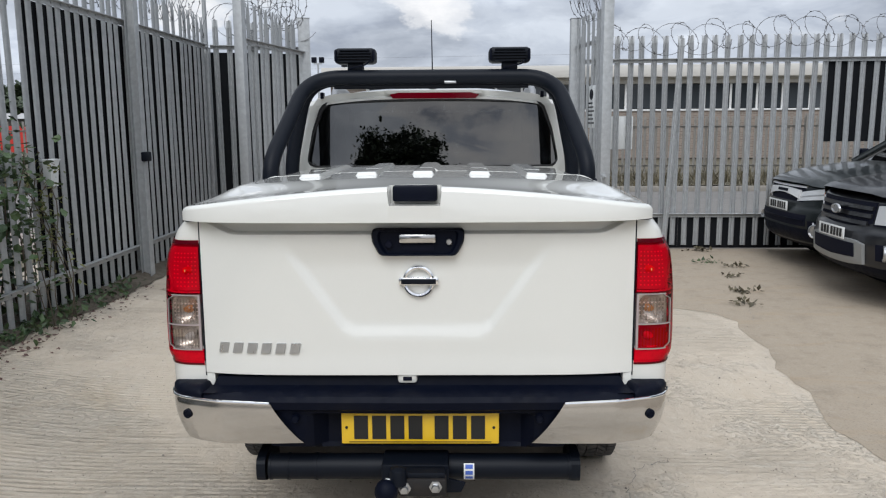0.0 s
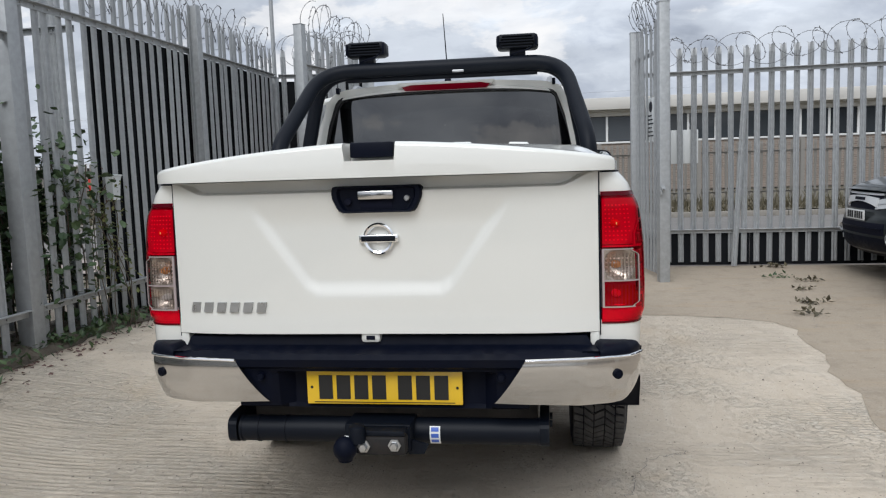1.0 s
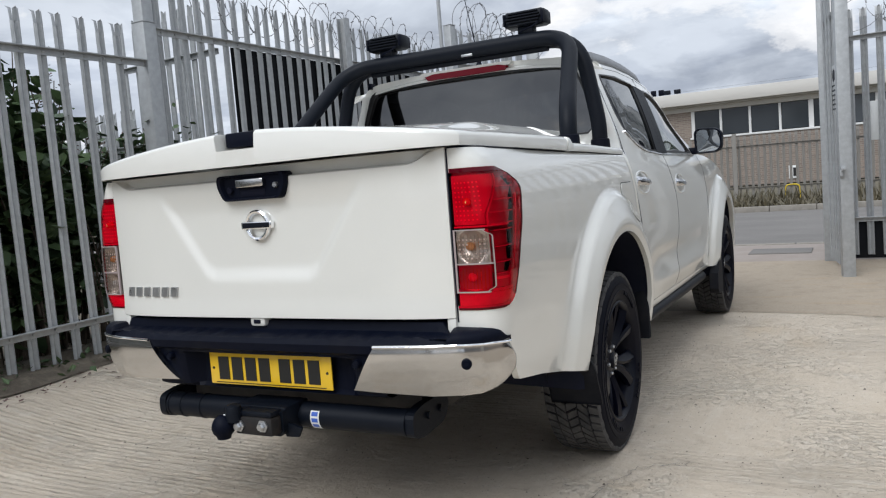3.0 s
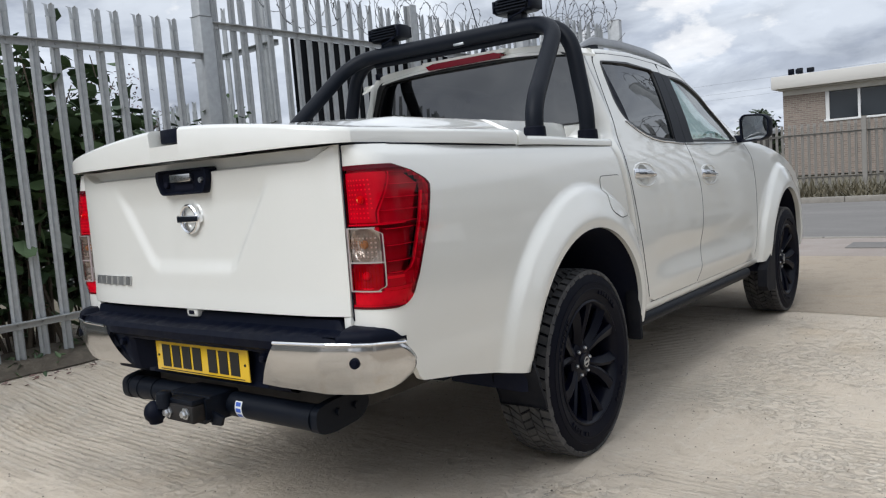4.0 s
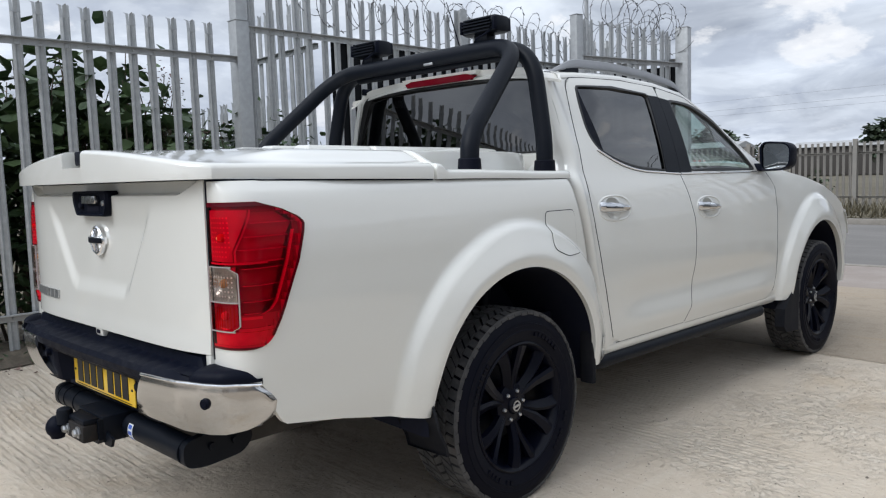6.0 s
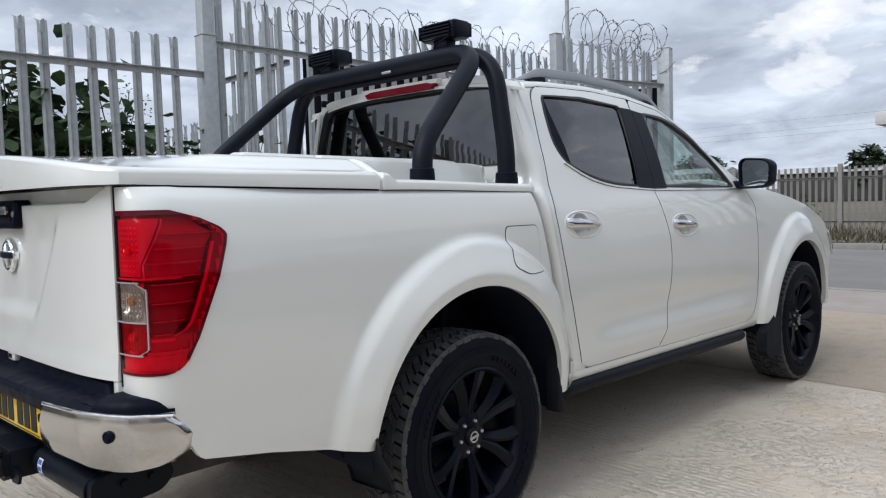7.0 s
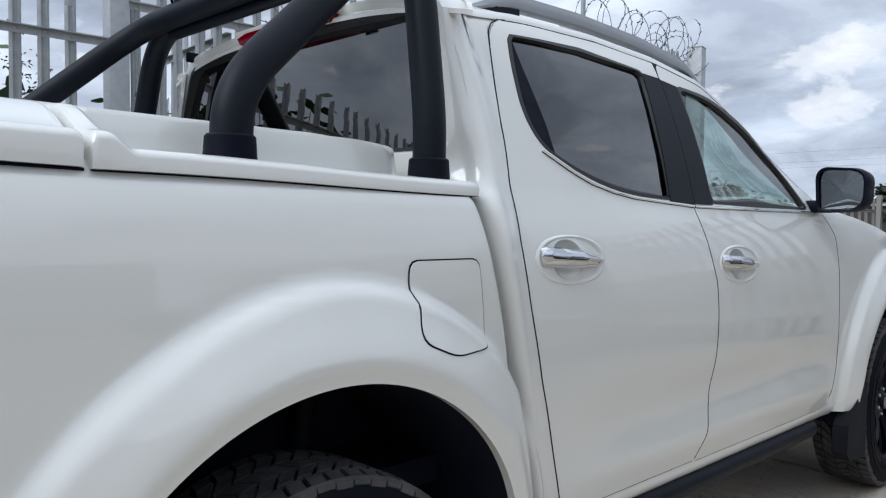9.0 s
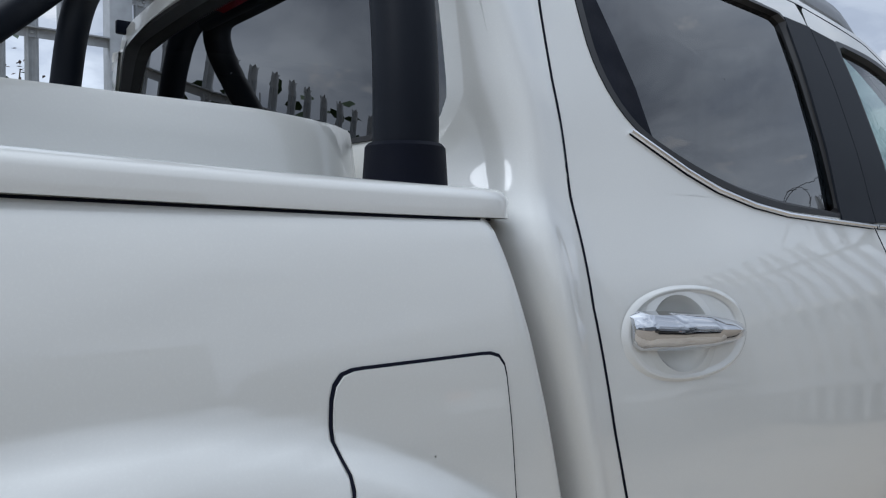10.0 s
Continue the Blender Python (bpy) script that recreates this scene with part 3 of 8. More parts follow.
def build_ground():
    g = Geo()
    xs = [-900, -300, -100, -40, -20, -12, 12, 20, 40, 100, 300, 900]
    ys = [-900, -300, -100, -40, -16, 8, 16, 22, 40, 100, 300, 900]
    g.grid([[(x, y, -0.05) for x in xs] for y in ys])
    structure("ground", g, MT["ground"], "rough grassy ground reaching the horizon")
    g = Geo()
    xs = [-4.6 + 0.2 * i for i in range(94)]
    ys = [-13 + 0.2 * i for i in range(102)]
    g.grid([[(x, y, yard_z(x, y)) for x in xs] for y in ys])
    structure("floor", g, MT["concrete"], "pale brushed concrete yard with stains and fine cracks")
    # An older, browner slab beside the gate, with a curved edge.
    g = Geo()
    rows = []
    edge = [(-4.0, 2.6), (-1.0, 2.2), (1.46, 2.12), (2.6, 2.24), (3.3, 2.32), (3.75, 2.32), (4.0, 2.22), (4.16, 2.02), (4.25, 1.7), (4.31, 1.1), (4.36, 0.0), (4.42, -1.4), (4.48, -2.7), (7.38, -2.75)]
    for y in list(np.linspace(-12.6, 3.7, 110)) + list(np.linspace(3.75, 4.5, 40)) + list(np.linspace(4.6, 7.38, 16)):
        x0 = curve(edge, y) + 0.03 * math.sin(7 * y) + 0.015 * math.sin(19 * y + 1)
        row = []
        for k in range(41):
            x = lerp(x0, 13.5, (k / 40) ** 2.2)
            row.append((x, y, yard_z(x, y) + 0.0025))
        rows.append(row)
    g.grid(rows)
    structure("pavement_old_slab", g, MT["old_concrete"], "older brown stained concrete slab with worn edge")
    g = Geo().grid([[(x, y, z) for y, z in ((7.4, -0.002), (7.42, 0.006), (9.15, -0.005), (9.2, -0.01))] for x in (-60, -20, -6, -2, 2, 6, 20, 60)])
    structure("pavement_footway", g, MT["footway"], "reddish grey footway crossing before the road")
    g = Geo().grid([[(x, y, -0.015 + 0.03 * (1 - ((y - 12.5) / 3.3) ** 2)) for y in (9.2, 10, 11, 12.5, 14, 15, 15.8)] for x in (-120, -40, -10, 0, 10, 40, 120)])
    structure("road", g, MT["asphalt"], "worn grey asphalt road")
    # kerbs, stone by stone
    kerb = tagged(new("kerb"), "grey concrete kerb stones along the road", kind="structure")
    stone = Geo().box(-0.452, 0.452, -0.06, 0.06, -0.1, 0.1, 0.012).mesh("kerb_stone", MT["kerb"])
    for i in range(50):
        ob = part("kerb_stone", stone, None, kerb)
        ob.location = (-26 + 0.915 * i, 15.87, 0.0)
    for i in range(30):
        ob = part("kerb_stone", stone, None, kerb)
        ob.location = (-15 + 0.915 * i, 9.2, -0.092)
    ob = Geo().grid([[(x, y, 0.08 + 0.05 * math.sin(x * 0.8 + y)) for y in (15.93, 16.6, 18, 19.6, 22, 26)] for x in range(-60, 61, 3)])
    structure("ground_verge", ob, MT["ground"], "dry grass verge beyond the road")
    # drain cover
    g = Geo().box(-0.35, 0.35, -0.25, 0.25, -0.01, 0.004, 0.004)
    cover = solo("manhole_cover", g, MT["asphalt"], "flat iron access cover in the footway", "manhole cover")
    cover.location = (0.9, 8.3, 0.01)


def build_cracks():
    """Thin ragged cracks and joints in the yard."""
    rng = random.Random(5)
    for name, pts in (("ground_crack", [(3.18, 6.2), (2.91, 5.54), (2.75, 4.74), (2.62, 4.26), (2.50, 3.7)]), ("ground_crack", [(0.80, 0.45), (0.88, 0.75), (0.97, 0.99), (1.14, 1.08)])):
        g, rows, fine = Geo(), [], []
        for (xa, ya), (xb, yb) in zip(pts, pts[1:]):
            for k in range(14):
                t = k / 14
                fine.append((lerp(xa, xb, t) + rng.uniform(-0.02, 0.02), lerp(ya, yb, t) + rng.uniform(-0.02, 0.02)))
        for x, y in fine:
            w = rng.uniform(0.0005, 0.0016)
            z = yard_z(x, y) + 0.004
            rows.append([(x - w, y + w, z), (x, y, z + 0.0005), (x + w, y - w, z)])
        structure(name, g.grid(rows), MT["kerb"], "thin ragged crack in the concrete")


# ---------- palisade fences ----------
def pale_mesh(h, mat, name="pale"):
    """A pressed W-section pale with a split, splayed three-point head; stands on z = 0, faces -y, fixed behind by its rail."""
    prof = [(-0.034, 0.010), (-0.029, 0.001), (-0.018, -0.005), (-0.009, 0.007), (0.0, 0.011), (0.009, 0.007), (0.018, -0.005), (0.029, 0.001), (0.034, 0.010)]
    g = Geo()
    body = h - 0.13
    front = [[(x, y, z) for x, y in prof] for z in (0.0, body * 0.5, body)]
    g.grid(front)
    back = [[(x, y + 0.004, z) for x, y in prof] for z in (0.0, body * 0.5, body)]
    g.grid([list(reversed(r)) for r in back])
    n = len(prof)
    for r0, r1 in zip(front, front[1:]):
        for k in (0, n - 1):
            a, b = r0[k], r1[k]
            g.add([a, b, (b[0], b[1] + 0.004, b[2]), (a[0], a[1] + 0.004, a[2])], [(0, 1, 2, 3)])
    full = h
    # outer tongues lean out to the sides and back, the middle one leans forward
    for x0, x1, tip, lean in ((-0.034, -0.014, -0.050, 0.020), (0.008, 0.034, 0.030, 0.010), (-0.014, 0.014, 0.004, -0.020)):
        y0, h = 0.006, full - (0.035 if tip else 0.0)
        m = (x0 + x1) / 2
        g.add([(x0, y0, body), (x1, y0, body), (x1 * 0.97 + tip * 0.03, y0 + lean * 0.4, body + 0.085), (x0 * 0.97 + tip * 0.03, y0 + lean * 0.4, body + 0.08), (tip, y0 + lean, h),
               (x0, y0 + 0.005, body), (x1, y0 + 0.005, body), (x1, y0 + lean * 0.4 + 0.005, body + 0.08), (x0, y0 + lean * 0.4 + 0.005, body + 0.08)],
              [(0, 1, 2, 3), (3, 2, 4), (6, 5, 8, 7), (8, 4, 7), (0, 3, 8, 5), (1, 6, 7, 2), (3, 4, 8), (2, 7, 4)])
    return g.mesh(name, mat, 40, merge=False)


def rail_geo(length):
    """An angle-iron rail along x with bolt heads; its upright leg on the front."""
    g = Geo()
    g.box(0, length, -0.012, -0.005, -0.025, 0.025)
    g.box(0, length, -0.050, -0.012, 0.018, 0.025)
    return g


def bolt_mesh():
    return Geo().lathe([(0.0001, -0.010), (0.008, -0.009), (0.010, -0.004), (0.010, 0.0)], 8, pose(0, 0, 0, 0, 0, 90)).mesh("bolt", MT["galv"])


PALES = {}


def palisade(name, label, a, b, h, rails, posts=(), lift=0.05, step=0.145, group="palisade fence runs", base=None, mat="galv", post_h=None, flip=False, bolts=True, post_w=0.1):
    """A run of palisade fence from a to b (x, y): rails, posts at distances along it, pales."""
    fence = thing(name, label, "fence", group)
    ax, ay = a
    d = Vector((b[0] - ax, b[1] - ay, 0))
    yaw = math.degrees(math.atan2(d.y, d.x))
    zb = base or (lambda x, y: yard_z(x, y))
    fence.matrix_world = pose(ax, ay, 0, 0, 0, yaw)
    mw = fence.matrix_world.copy()
    key = (round(h, 2), mat)
    if key not in PALES:
        PALES[key] = pale_mesh(h, MT[mat])
    pale = PALES[key]
    for z in rails:
        part("rail", rail_geo(d.length), MT[mat], fence).location = (0, 0, z)
    n = int(d.length / step)
    rng = random.Random(int(100 * (ax + 7 * ay)))
    bolt = PALES.setdefault("bolt", None) or bolt_mesh()
    PALES["bolt"] = bolt
    for i in range(n):
        s = (i + 0.5) * step
        w = mw @ Vector((s, 0, 0))
        z0 = zb(w.x, w.y) + lift
        ob = part("pale", pale, None, fence)
        ob.location = (s, 0.0, z0)
        ob.rotation_euler = (rng.uniform(-0.006, 0.006), rng.uniform(-0.008, 0.008), math.pi if flip else 0)
        if bolts:
            for z in rails:
                bo = part("bolt", bolt, None, fence)
                bo.location = (s, -0.012, z)
    ph = post_h or h + 0.05
    for item in posts:
        s, hh = item if isinstance(item, tuple) else (item, ph)
        w = post_w
        g = Geo().prism([(-w / 2, -0.147), (w / 2, -0.147), (w / 2, -0.14), (0.004, -0.14), (0.004, -0.06), (w / 2, -0.06), (w / 2, -0.053), (-w / 2, -0.053), (-w / 2, -0.06), (-0.004, -0.06), (-0.004, -0.14), (-w / 2, -0.14)], 0, hh, "z")
        ob = part("post", g, MT[mat], fence)
        ob.location = (s, 0, 0)
    return fence


def box_post(name, x, y, w, h, label, yaw=0.0, mat="galv", base=0.0):
    g = Geo().box(-w / 2, w / 2, -w / 2, w / 2, 0, h, 0.006)
    g.box(-w / 2 - 0.004, w / 2 + 0.004, -w / 2 - 0.004, w / 2 + 0.004, h, h + 0.006)
    ob = solo(name, g, MT[mat], label, "post", "gate and fence posts")
    ob.matrix_world = pose(x, y, base, 0, 0, yaw)
    return ob


def razor_wire(name, a, b, r, turns, seed, label="loose coil of barbed razor wire along the fence top"):
    """A slack coil of barbed wire from a to b."""
    rng = random.Random(seed)
    a, b = Vector(a), Vector(b)
    d = b - a
    side = Vector((0, 0, 1)).cross(d).normalized()
    coil = thing(name, label, "razor wire", "razor wire coils")
    for strand in range(2):
        pts, n = [], int(turns * 22)
        ph, rr, wob = rng.uniform(0, 6), r * rng.uniform(0.8, 1.05), [rng.uniform(0, 6) for _ in range(4)]
        for i in range(n + 1):
            t = i / n
            th = (1 if strand == 0 else -1) * 2 * math.pi * turns * t + ph
            q = rr * (1 + 0.16 * math.sin(5.3 * t * turns / 3 + wob[0]) + 0.10 * math.sin(11 * t * turns / 3 + wob[1]))
            pts.append(a + d * t + d.normalized() * (0.95 * q * math.cos(th)) + side * (0.4 * q * math.sin(th + wob[2])) + Vector((0, 0, r * 0.35 + 0.95 * q * math.sin(th) + 0.05 * math.sin(7 * t + wob[3]))))
        g = Geo().tube(pts, 0.0032, 4)
        for i in range(2, n, 2):
            p, q = pts[i], pts[i] - pts[i - 1]
            q.normalize()
            s1 = q.orthogonal().normalized()
            s1.rotate(Matrix.Rotation(rng.uniform(0, 6), 3, q))
            for sg in (-1, 1):
                g.add([p - q * 0.014, p + q * 0.014, p + s1 * sg * 0.017 + q * 0.02 * sg], [(0, 1, 2)])
        part("wire_strand", g, MT["wire"], coil, smooth=0, merge=False)
    return coil


def build_fences():
    # low run beside the bed, then the tall run with dark sheeting behind, both along x = -3.1
    palisade("palisade_fence", "low galvanised steel palisade fence with shrubs behind", (-3.1, -12.05), (-3.1, 2.34), 2.46, (0.41, 2.30), (2.0, 4.7, 7.4, 10.1), 0.05, 0.162, flip=False)
    palisade("palisade_fence", "tall galvanised palisade fence backed with black sheeting", (-3.1, 2.46), (-3.1, 7.3), 2.84, (0.42, 2.56), ((2.5, 3.0),), 0.05, 0.146)
    palisade("palisade_fence", "low galvanised palisade boundary fence running off behind the shrubs", (-12.0, 3.6), (-3.4, 2.9), 1.95, (0.5, 1.72), (1.0, 3.6, 6.2), 0.05, 0.15)
    palisade("palisade_fence", "short galvanised palisade return behind the tall fence", (-4.55, 3.33), (-3.16, 3.24), 2.84, (0.42, 2.50), (), 0.05, 0.16)
    palisade("palisade_fence", "short galvanised palisade fence with dark sheeting at the corner", (-3.05, 7.35), (-2.0, 7.72), 2.84, (0.42, 2.56), (), 0.05, 0.15)
    palisade("palisade_fence", "galvanised palisade front fence topped with razor wire", (1.5, 7.35), (13.0, 7.15), 2.62, (0.44, 2.34), (3.95, 6.7, 9.4), 0.06, 0.147)
    # gate leaves, folded inward
    palisade("gate", "open galvanised palisade gate leaf beside the driveway", (-2.27, 6.05), (-1.97, 7.68), 2.86, (0.45, 2.5), (), 0.06, 0.14, group="gate leaves")
    palisade("gate", "open galvanised palisade gate leaf with a pale notice", (1.66, 6.18), (1.47, 7.28), 2.80, (0.45, 2.5), (), 0.06, 0.125, group="gate leaves")
    box_post("gate_post", -2.28, 6.02, 0.1, 2.95, "square galvanised steel gate post, weathered", 80)
    box_post("gate_post", -1.95, 7.74, 0.15, 2.94, "stout square galvanised gate post with streaks", 12)
    box_post("gate_post", 1.66, 6.15, 0.11, 2.97, "square galvanised steel gate post with a latch", -80)
    box_post("gate_post", 1.48, 7.36, 0.12, 2.85, "square galvanised hinge post of the open gate", 0)
    box_post("fence_post", -3.12, 2.40, 0.125, 2.62, "stout galvanised corner post with a bolted bracket", 0)
    box_post("fence_post", -3.13, 2.41, 0.108, 3.15, "tall galvanised extension post bolted to the corner", 0)
    box_post("fence_post", -3.12, 7.36, 0.11, 2.55, "galvanised corner post of the tall fence", 0)
    g = Geo().tube([(0, 0, 0), (0, 0, 2.6), (0, 0, 6.4)], [0.03, 0.027, 0.022], 10)
    solo("pole", g, MT["galv"], "thin grey steel mast rising above the fence corner", "pole").location = (-3.13, 7.44, 0)
    # a leaning loose pale standing against the front fence
    ob = solo("loose_pale", PALES[(2.62, "galv")], None, "loose galvanised pale leaning on the front fence", "fence pale")
    ob.matrix_world = pose(2.62, 7.24, 0.02, 0, 3, 0)
    # sheeting behind the pales
    def sheet(a, b, z0, z1, label):
        d = Vector((b[0] - a[0], b[1] - a[1], 0))
        ob = thing("sheeting", label, "sheeting", "black sheeting panels")
        ob.matrix_world = pose(a[0], a[1], 0, 0, 0, math.degrees(math.atan2(d.y, d.x)))
        n = max(1, round(d.length / 1.22))
        for k in range(n):
            x0, x1 = d.length * k / n, d.length * (k + 1) / n - 0.003
            part("panel", Geo().box(x0, x1, 0.026 + 0.002 * (k % 2), 0.032 + 0.002 * (k % 2), z0, z1), MT["sheet"], ob)
    sheet((-3.1, 3.35), (-3.1, 7.3), 0.12, 2.54, "black sheeting fixed behind the tall fence")
    sheet((-3.05, 7.35), (-2.0, 7.72), 0.12, 2.5, "black sheeting fixed behind the corner fence")
    sheet((1.55, 7.35), (13.0, 7.15), 0.02, 0.42, "black strip fixed low behind the front fence")
    sheet((4.55, 7.3), (6.3, 7.27), 1.35, 2.32, "black sheeting high behind the front fence")
    # latch on the gate
    g = Geo().box(-0.05, 0.05, -0.02, 0.02, -0.02, 0.02, 0.004).tube([(-0.16, 0, 0), (0.1, 0, 0)], 0.009, 8)
    g.box(-0.012, 0.03, -0.03, 0.0, -0.07, -0.01, 0.004)
    ob = solo("gate_latch", g, MT["galv"], "galvanised slide latch with padlock on the gate", "latch")
    ob.matrix_world = pose(1.64, 6.08, 1.02, 0, 0, -80)
    # notice on the gate leaf with unreadable lines
    sign = thing("notice_sign", "pale rectangular notice board fixed on the gate leaf", "sign")
    part("board", Geo().box(-0.13, 0.13, -0.004, 0.004, -0.24, 0.24, 0.002), MT["sign"], sign)
    for k in range(6):
        part("text_bar", Geo().box(-0.10, 0.10 - 0.03 * (k % 3), -0.0075, -0.0042, -0.19 + 0.045 * k, -0.175 + 0.045 * k), MT["plastic"], sign)
    part("symbol", Geo().lathe([(0.0001, -0.0078), (0.06, -0.0078), (0.06, -0.004)], 20, pose(0, 0, 0.14, 0, 0, 90)), MT["plastic"], sign)
    sign.matrix_world = pose(1.585, 6.62, 1.78, 0, 0, -80)
    # pale plate hung on the front fence
    g = Geo().box(-0.178, 0.178, -0.004, 0.004, -0.204, 0.204, 0.003)
    ob = solo("hanging_plate", g, MT["sign"], "pale square plate fixed behind the front fence pales", "plate")
    ob.matrix_world = pose(2.043, 7.385, 1.472, 0, 0, -1)
    # grey box and lock on the left fence
    g = Geo().prism([(-0.052, -0.098), (0.048, -0.102), (0.058, 0.06), (0.078, 0.098), (-0.066, 0.100), (-0.058, 0.02)], -0.03, 0.03, "y")
    g.box(-0.070, 0.082, -0.036, 0.034, 0.094, 0.106, 0.004)
    ob = solo("junction_box", g, MT["sign"], "small pale grey box tied to the fence", "junction box", smooth=20)
    ob.matrix_world = pose(-3.05, 3.42, 1.25, 3, 0, 90)
    g = Geo().box(-0.05, 0.05, -0.04, 0.03, -0.045, 0.045, 0.012)
    ob = solo("gate_lock", g, MT["satin"], "black lock body on the dark sheeted gate", "lock")
    ob.matrix_world = pose(-2.935, 4.93, 1.31, 0, 0, 90)
    # razor wire
    razor_wire("razor_wire", (-3.1, 3.0, 2.86), (-3.1, 7.2, 2.8), 0.2, 13, 1)
    razor_wire("razor_wire", (-2.9, 7.4, 2.84), (-2.0, 7.7, 2.86), 0.2, 4, 2)
    razor_wire("razor_wire", (-2.25, 6.3, 2.95), (-1.98, 7.6, 2.92), 0.22, 5, 3)
    razor_wire("razor_wire", (1.65, 6.3, 2.9), (1.48, 7.25, 2.85), 0.22, 5, 4)
    razor_wire("razor_wire", (1.75, 7.34, 2.58), (7.0, 7.25, 2.58), 0.2, 13, 6)
    razor_wire("razor_wire", (7.0, 7.25, 2.58), (12.8, 7.17, 2.58), 0.2, 13, 7)


# ---------- plants ----------
def leaf_card(g, p, size, rng, lobes=False, up=0.3):
    """A folded leaf: two halves bent along the rib."""
    d = Vector((rng.uniform(-1, 1), rng.uniform(-1, 1), rng.uniform(-0.9, up))).normalized()
    s = d.cross(Vector((rng.uniform(-0.4, 0.4), rng.uniform(-0.4, 0.4), 1))).normalized()
    nrm = s.cross(d)
    p = Vector(p)
    tip, mid = p + d * size, p + d * size * 0.5 - nrm * size * 0.08
    w = size * (0.42 if lobes else 0.28)
    l1, r1 = p + d * size * 0.35 + s * w + nrm * size * 0.06, p + d * size * 0.35 - s * w + nrm * size * 0.06
    if lobes:
        l2, r2 = p + d * size * 0.75 + s * w * 0.75, p + d * size * 0.75 - s * w * 0.75
        g.add([p, l1, l2, tip, r2, r1, mid], [(0, 6, 1), (1, 6, 2), (2, 6, 3), (3, 6, 4), (4, 6, 5), (5, 6, 0)])
    else:
        g.add([p, l1, tip, r1, mid], [(0, 4, 1), (1, 4, 2), (2, 4, 3), (3, 4, 0)])


def shrub(name, label, x, y, h, spread, n, seed, size=0.11, lobes=True, mat="leaf", seeds=0, z0=0.0, stem=0.016):
    rng = random.Random(seed)
    plant = thing(name, label, "shrub", "shrubs behind the fence")
    plant.location = (x, y, z0)
    stems, leaves, heads = Geo(), Geo(), Geo()
    for s in range(9):
        a = rng.uniform(0, 6.28)
        top = Vector((math.cos(a) * spread * rng.uniform(0.2, 1), math.sin(a) * spread * rng.uniform(0.2, 1), h * rng.uniform(0.72, 1.03)))
        b = Vector((rng.uniform(-0.2, 0.2), rng.uniform(-0.2, 0.2), 0))
        path = [b + (top - b) * t + Vector((0.06 * math.sin(5 * t + s), 0.06 * math.cos(4 * t + s), 0.15 * math.sin(t * 3.1))) for t in (k / 7 for k in range(8))]
        stems.tube(path, [lerp(stem, min(stem, 0.004), k / 7) for k in range(8)], 5)
        for k in range(n // 9):
            t = rng.uniform(0.12, 1.0) ** 0.8
            i = min(6, int(t * 7))
            q = path[i].lerp(path[i + 1], t * 7 - i) + Vector((rng.gauss(0, 1), rng.gauss(0, 1), rng.gauss(0, 0.8))) * (0.13 if lobes else 0.05)
            leaf_card(leaves, q, size * rng.uniform(0.6, 1.35), rng, lobes)
        for k in range(seeds):
            q = path[-1] + Vector((rng.gauss(0, 0.07), rng.gauss(0, 0.07), rng.uniform(-0.15, 0.12)))
            leaf_card(heads, q, 0.035, rng, False)
    part("stem", stems, MT["bark"], plant)
    part("leaves", leaves, MT[mat], plant, smooth=0, merge=False)
    if seeds:
        tagged(part("seed_cluster", heads, MT["leaf_brown"], plant, smooth=0, merge=False), "dry brown seed heads", kind="stuff")
    return plant


def tree(name, label, x, y, h, crown_r, seed, n=2600, leaf=0.28, trunk_r=0.16):
    rng = random.Random(seed)
    t = thing(name, label, "tree", "trees round the yard")
    t.location = (x, y, -0.05)
    wood, leaves = Geo(), Geo()
    wood.tube([(0, 0, 0), (0.05, 0.02, h * 0.25), (0.0, 0.08, h * 0.5), (0.05, 0, h * 0.85)], [trunk_r, trunk_r * 0.8, trunk_r * 0.55, trunk_r * 0.15], 8)
    clumps = []
    for k in range(26):
        a, e = rng.uniform(0, 6.28), rng.uniform(0.25, 0.98)
        r = crown_r * rng.uniform(0.35, 1.0) * math.sin(math.pi * min(0.97, 0.12 + 0.86 * e)) ** 0.6
        p = Vector((math.cos(a) * r, math.sin(a) * r, h * e))
        wood.tube([(0, 0, h * max(0.15, e - 0.25)), p * 0.5 + Vector((0, 0, h * (e - 0.12) * 0.5)), p], [trunk_r * 0.35, trunk_r * 0.2, 0.012], 5)
        clumps.append((p, crown_r * rng.uniform(0.18, 0.36)))
    for k in range(n):
        p, r = rng.choice(clumps)
        q = p + Vector((rng.gauss(0, r * 0.48), rng.gauss(0, r * 0.48), rng.gauss(0, r * 0.34)))
        leaf_card(leaves, q, leaf * rng.uniform(0.6, 1.4), rng, True, 0.6)
    part("trunk", wood, MT["bark"], t)
    part("crown", leaves, MT["tree_leaf"], t, smooth=0, merge=False)
    return t


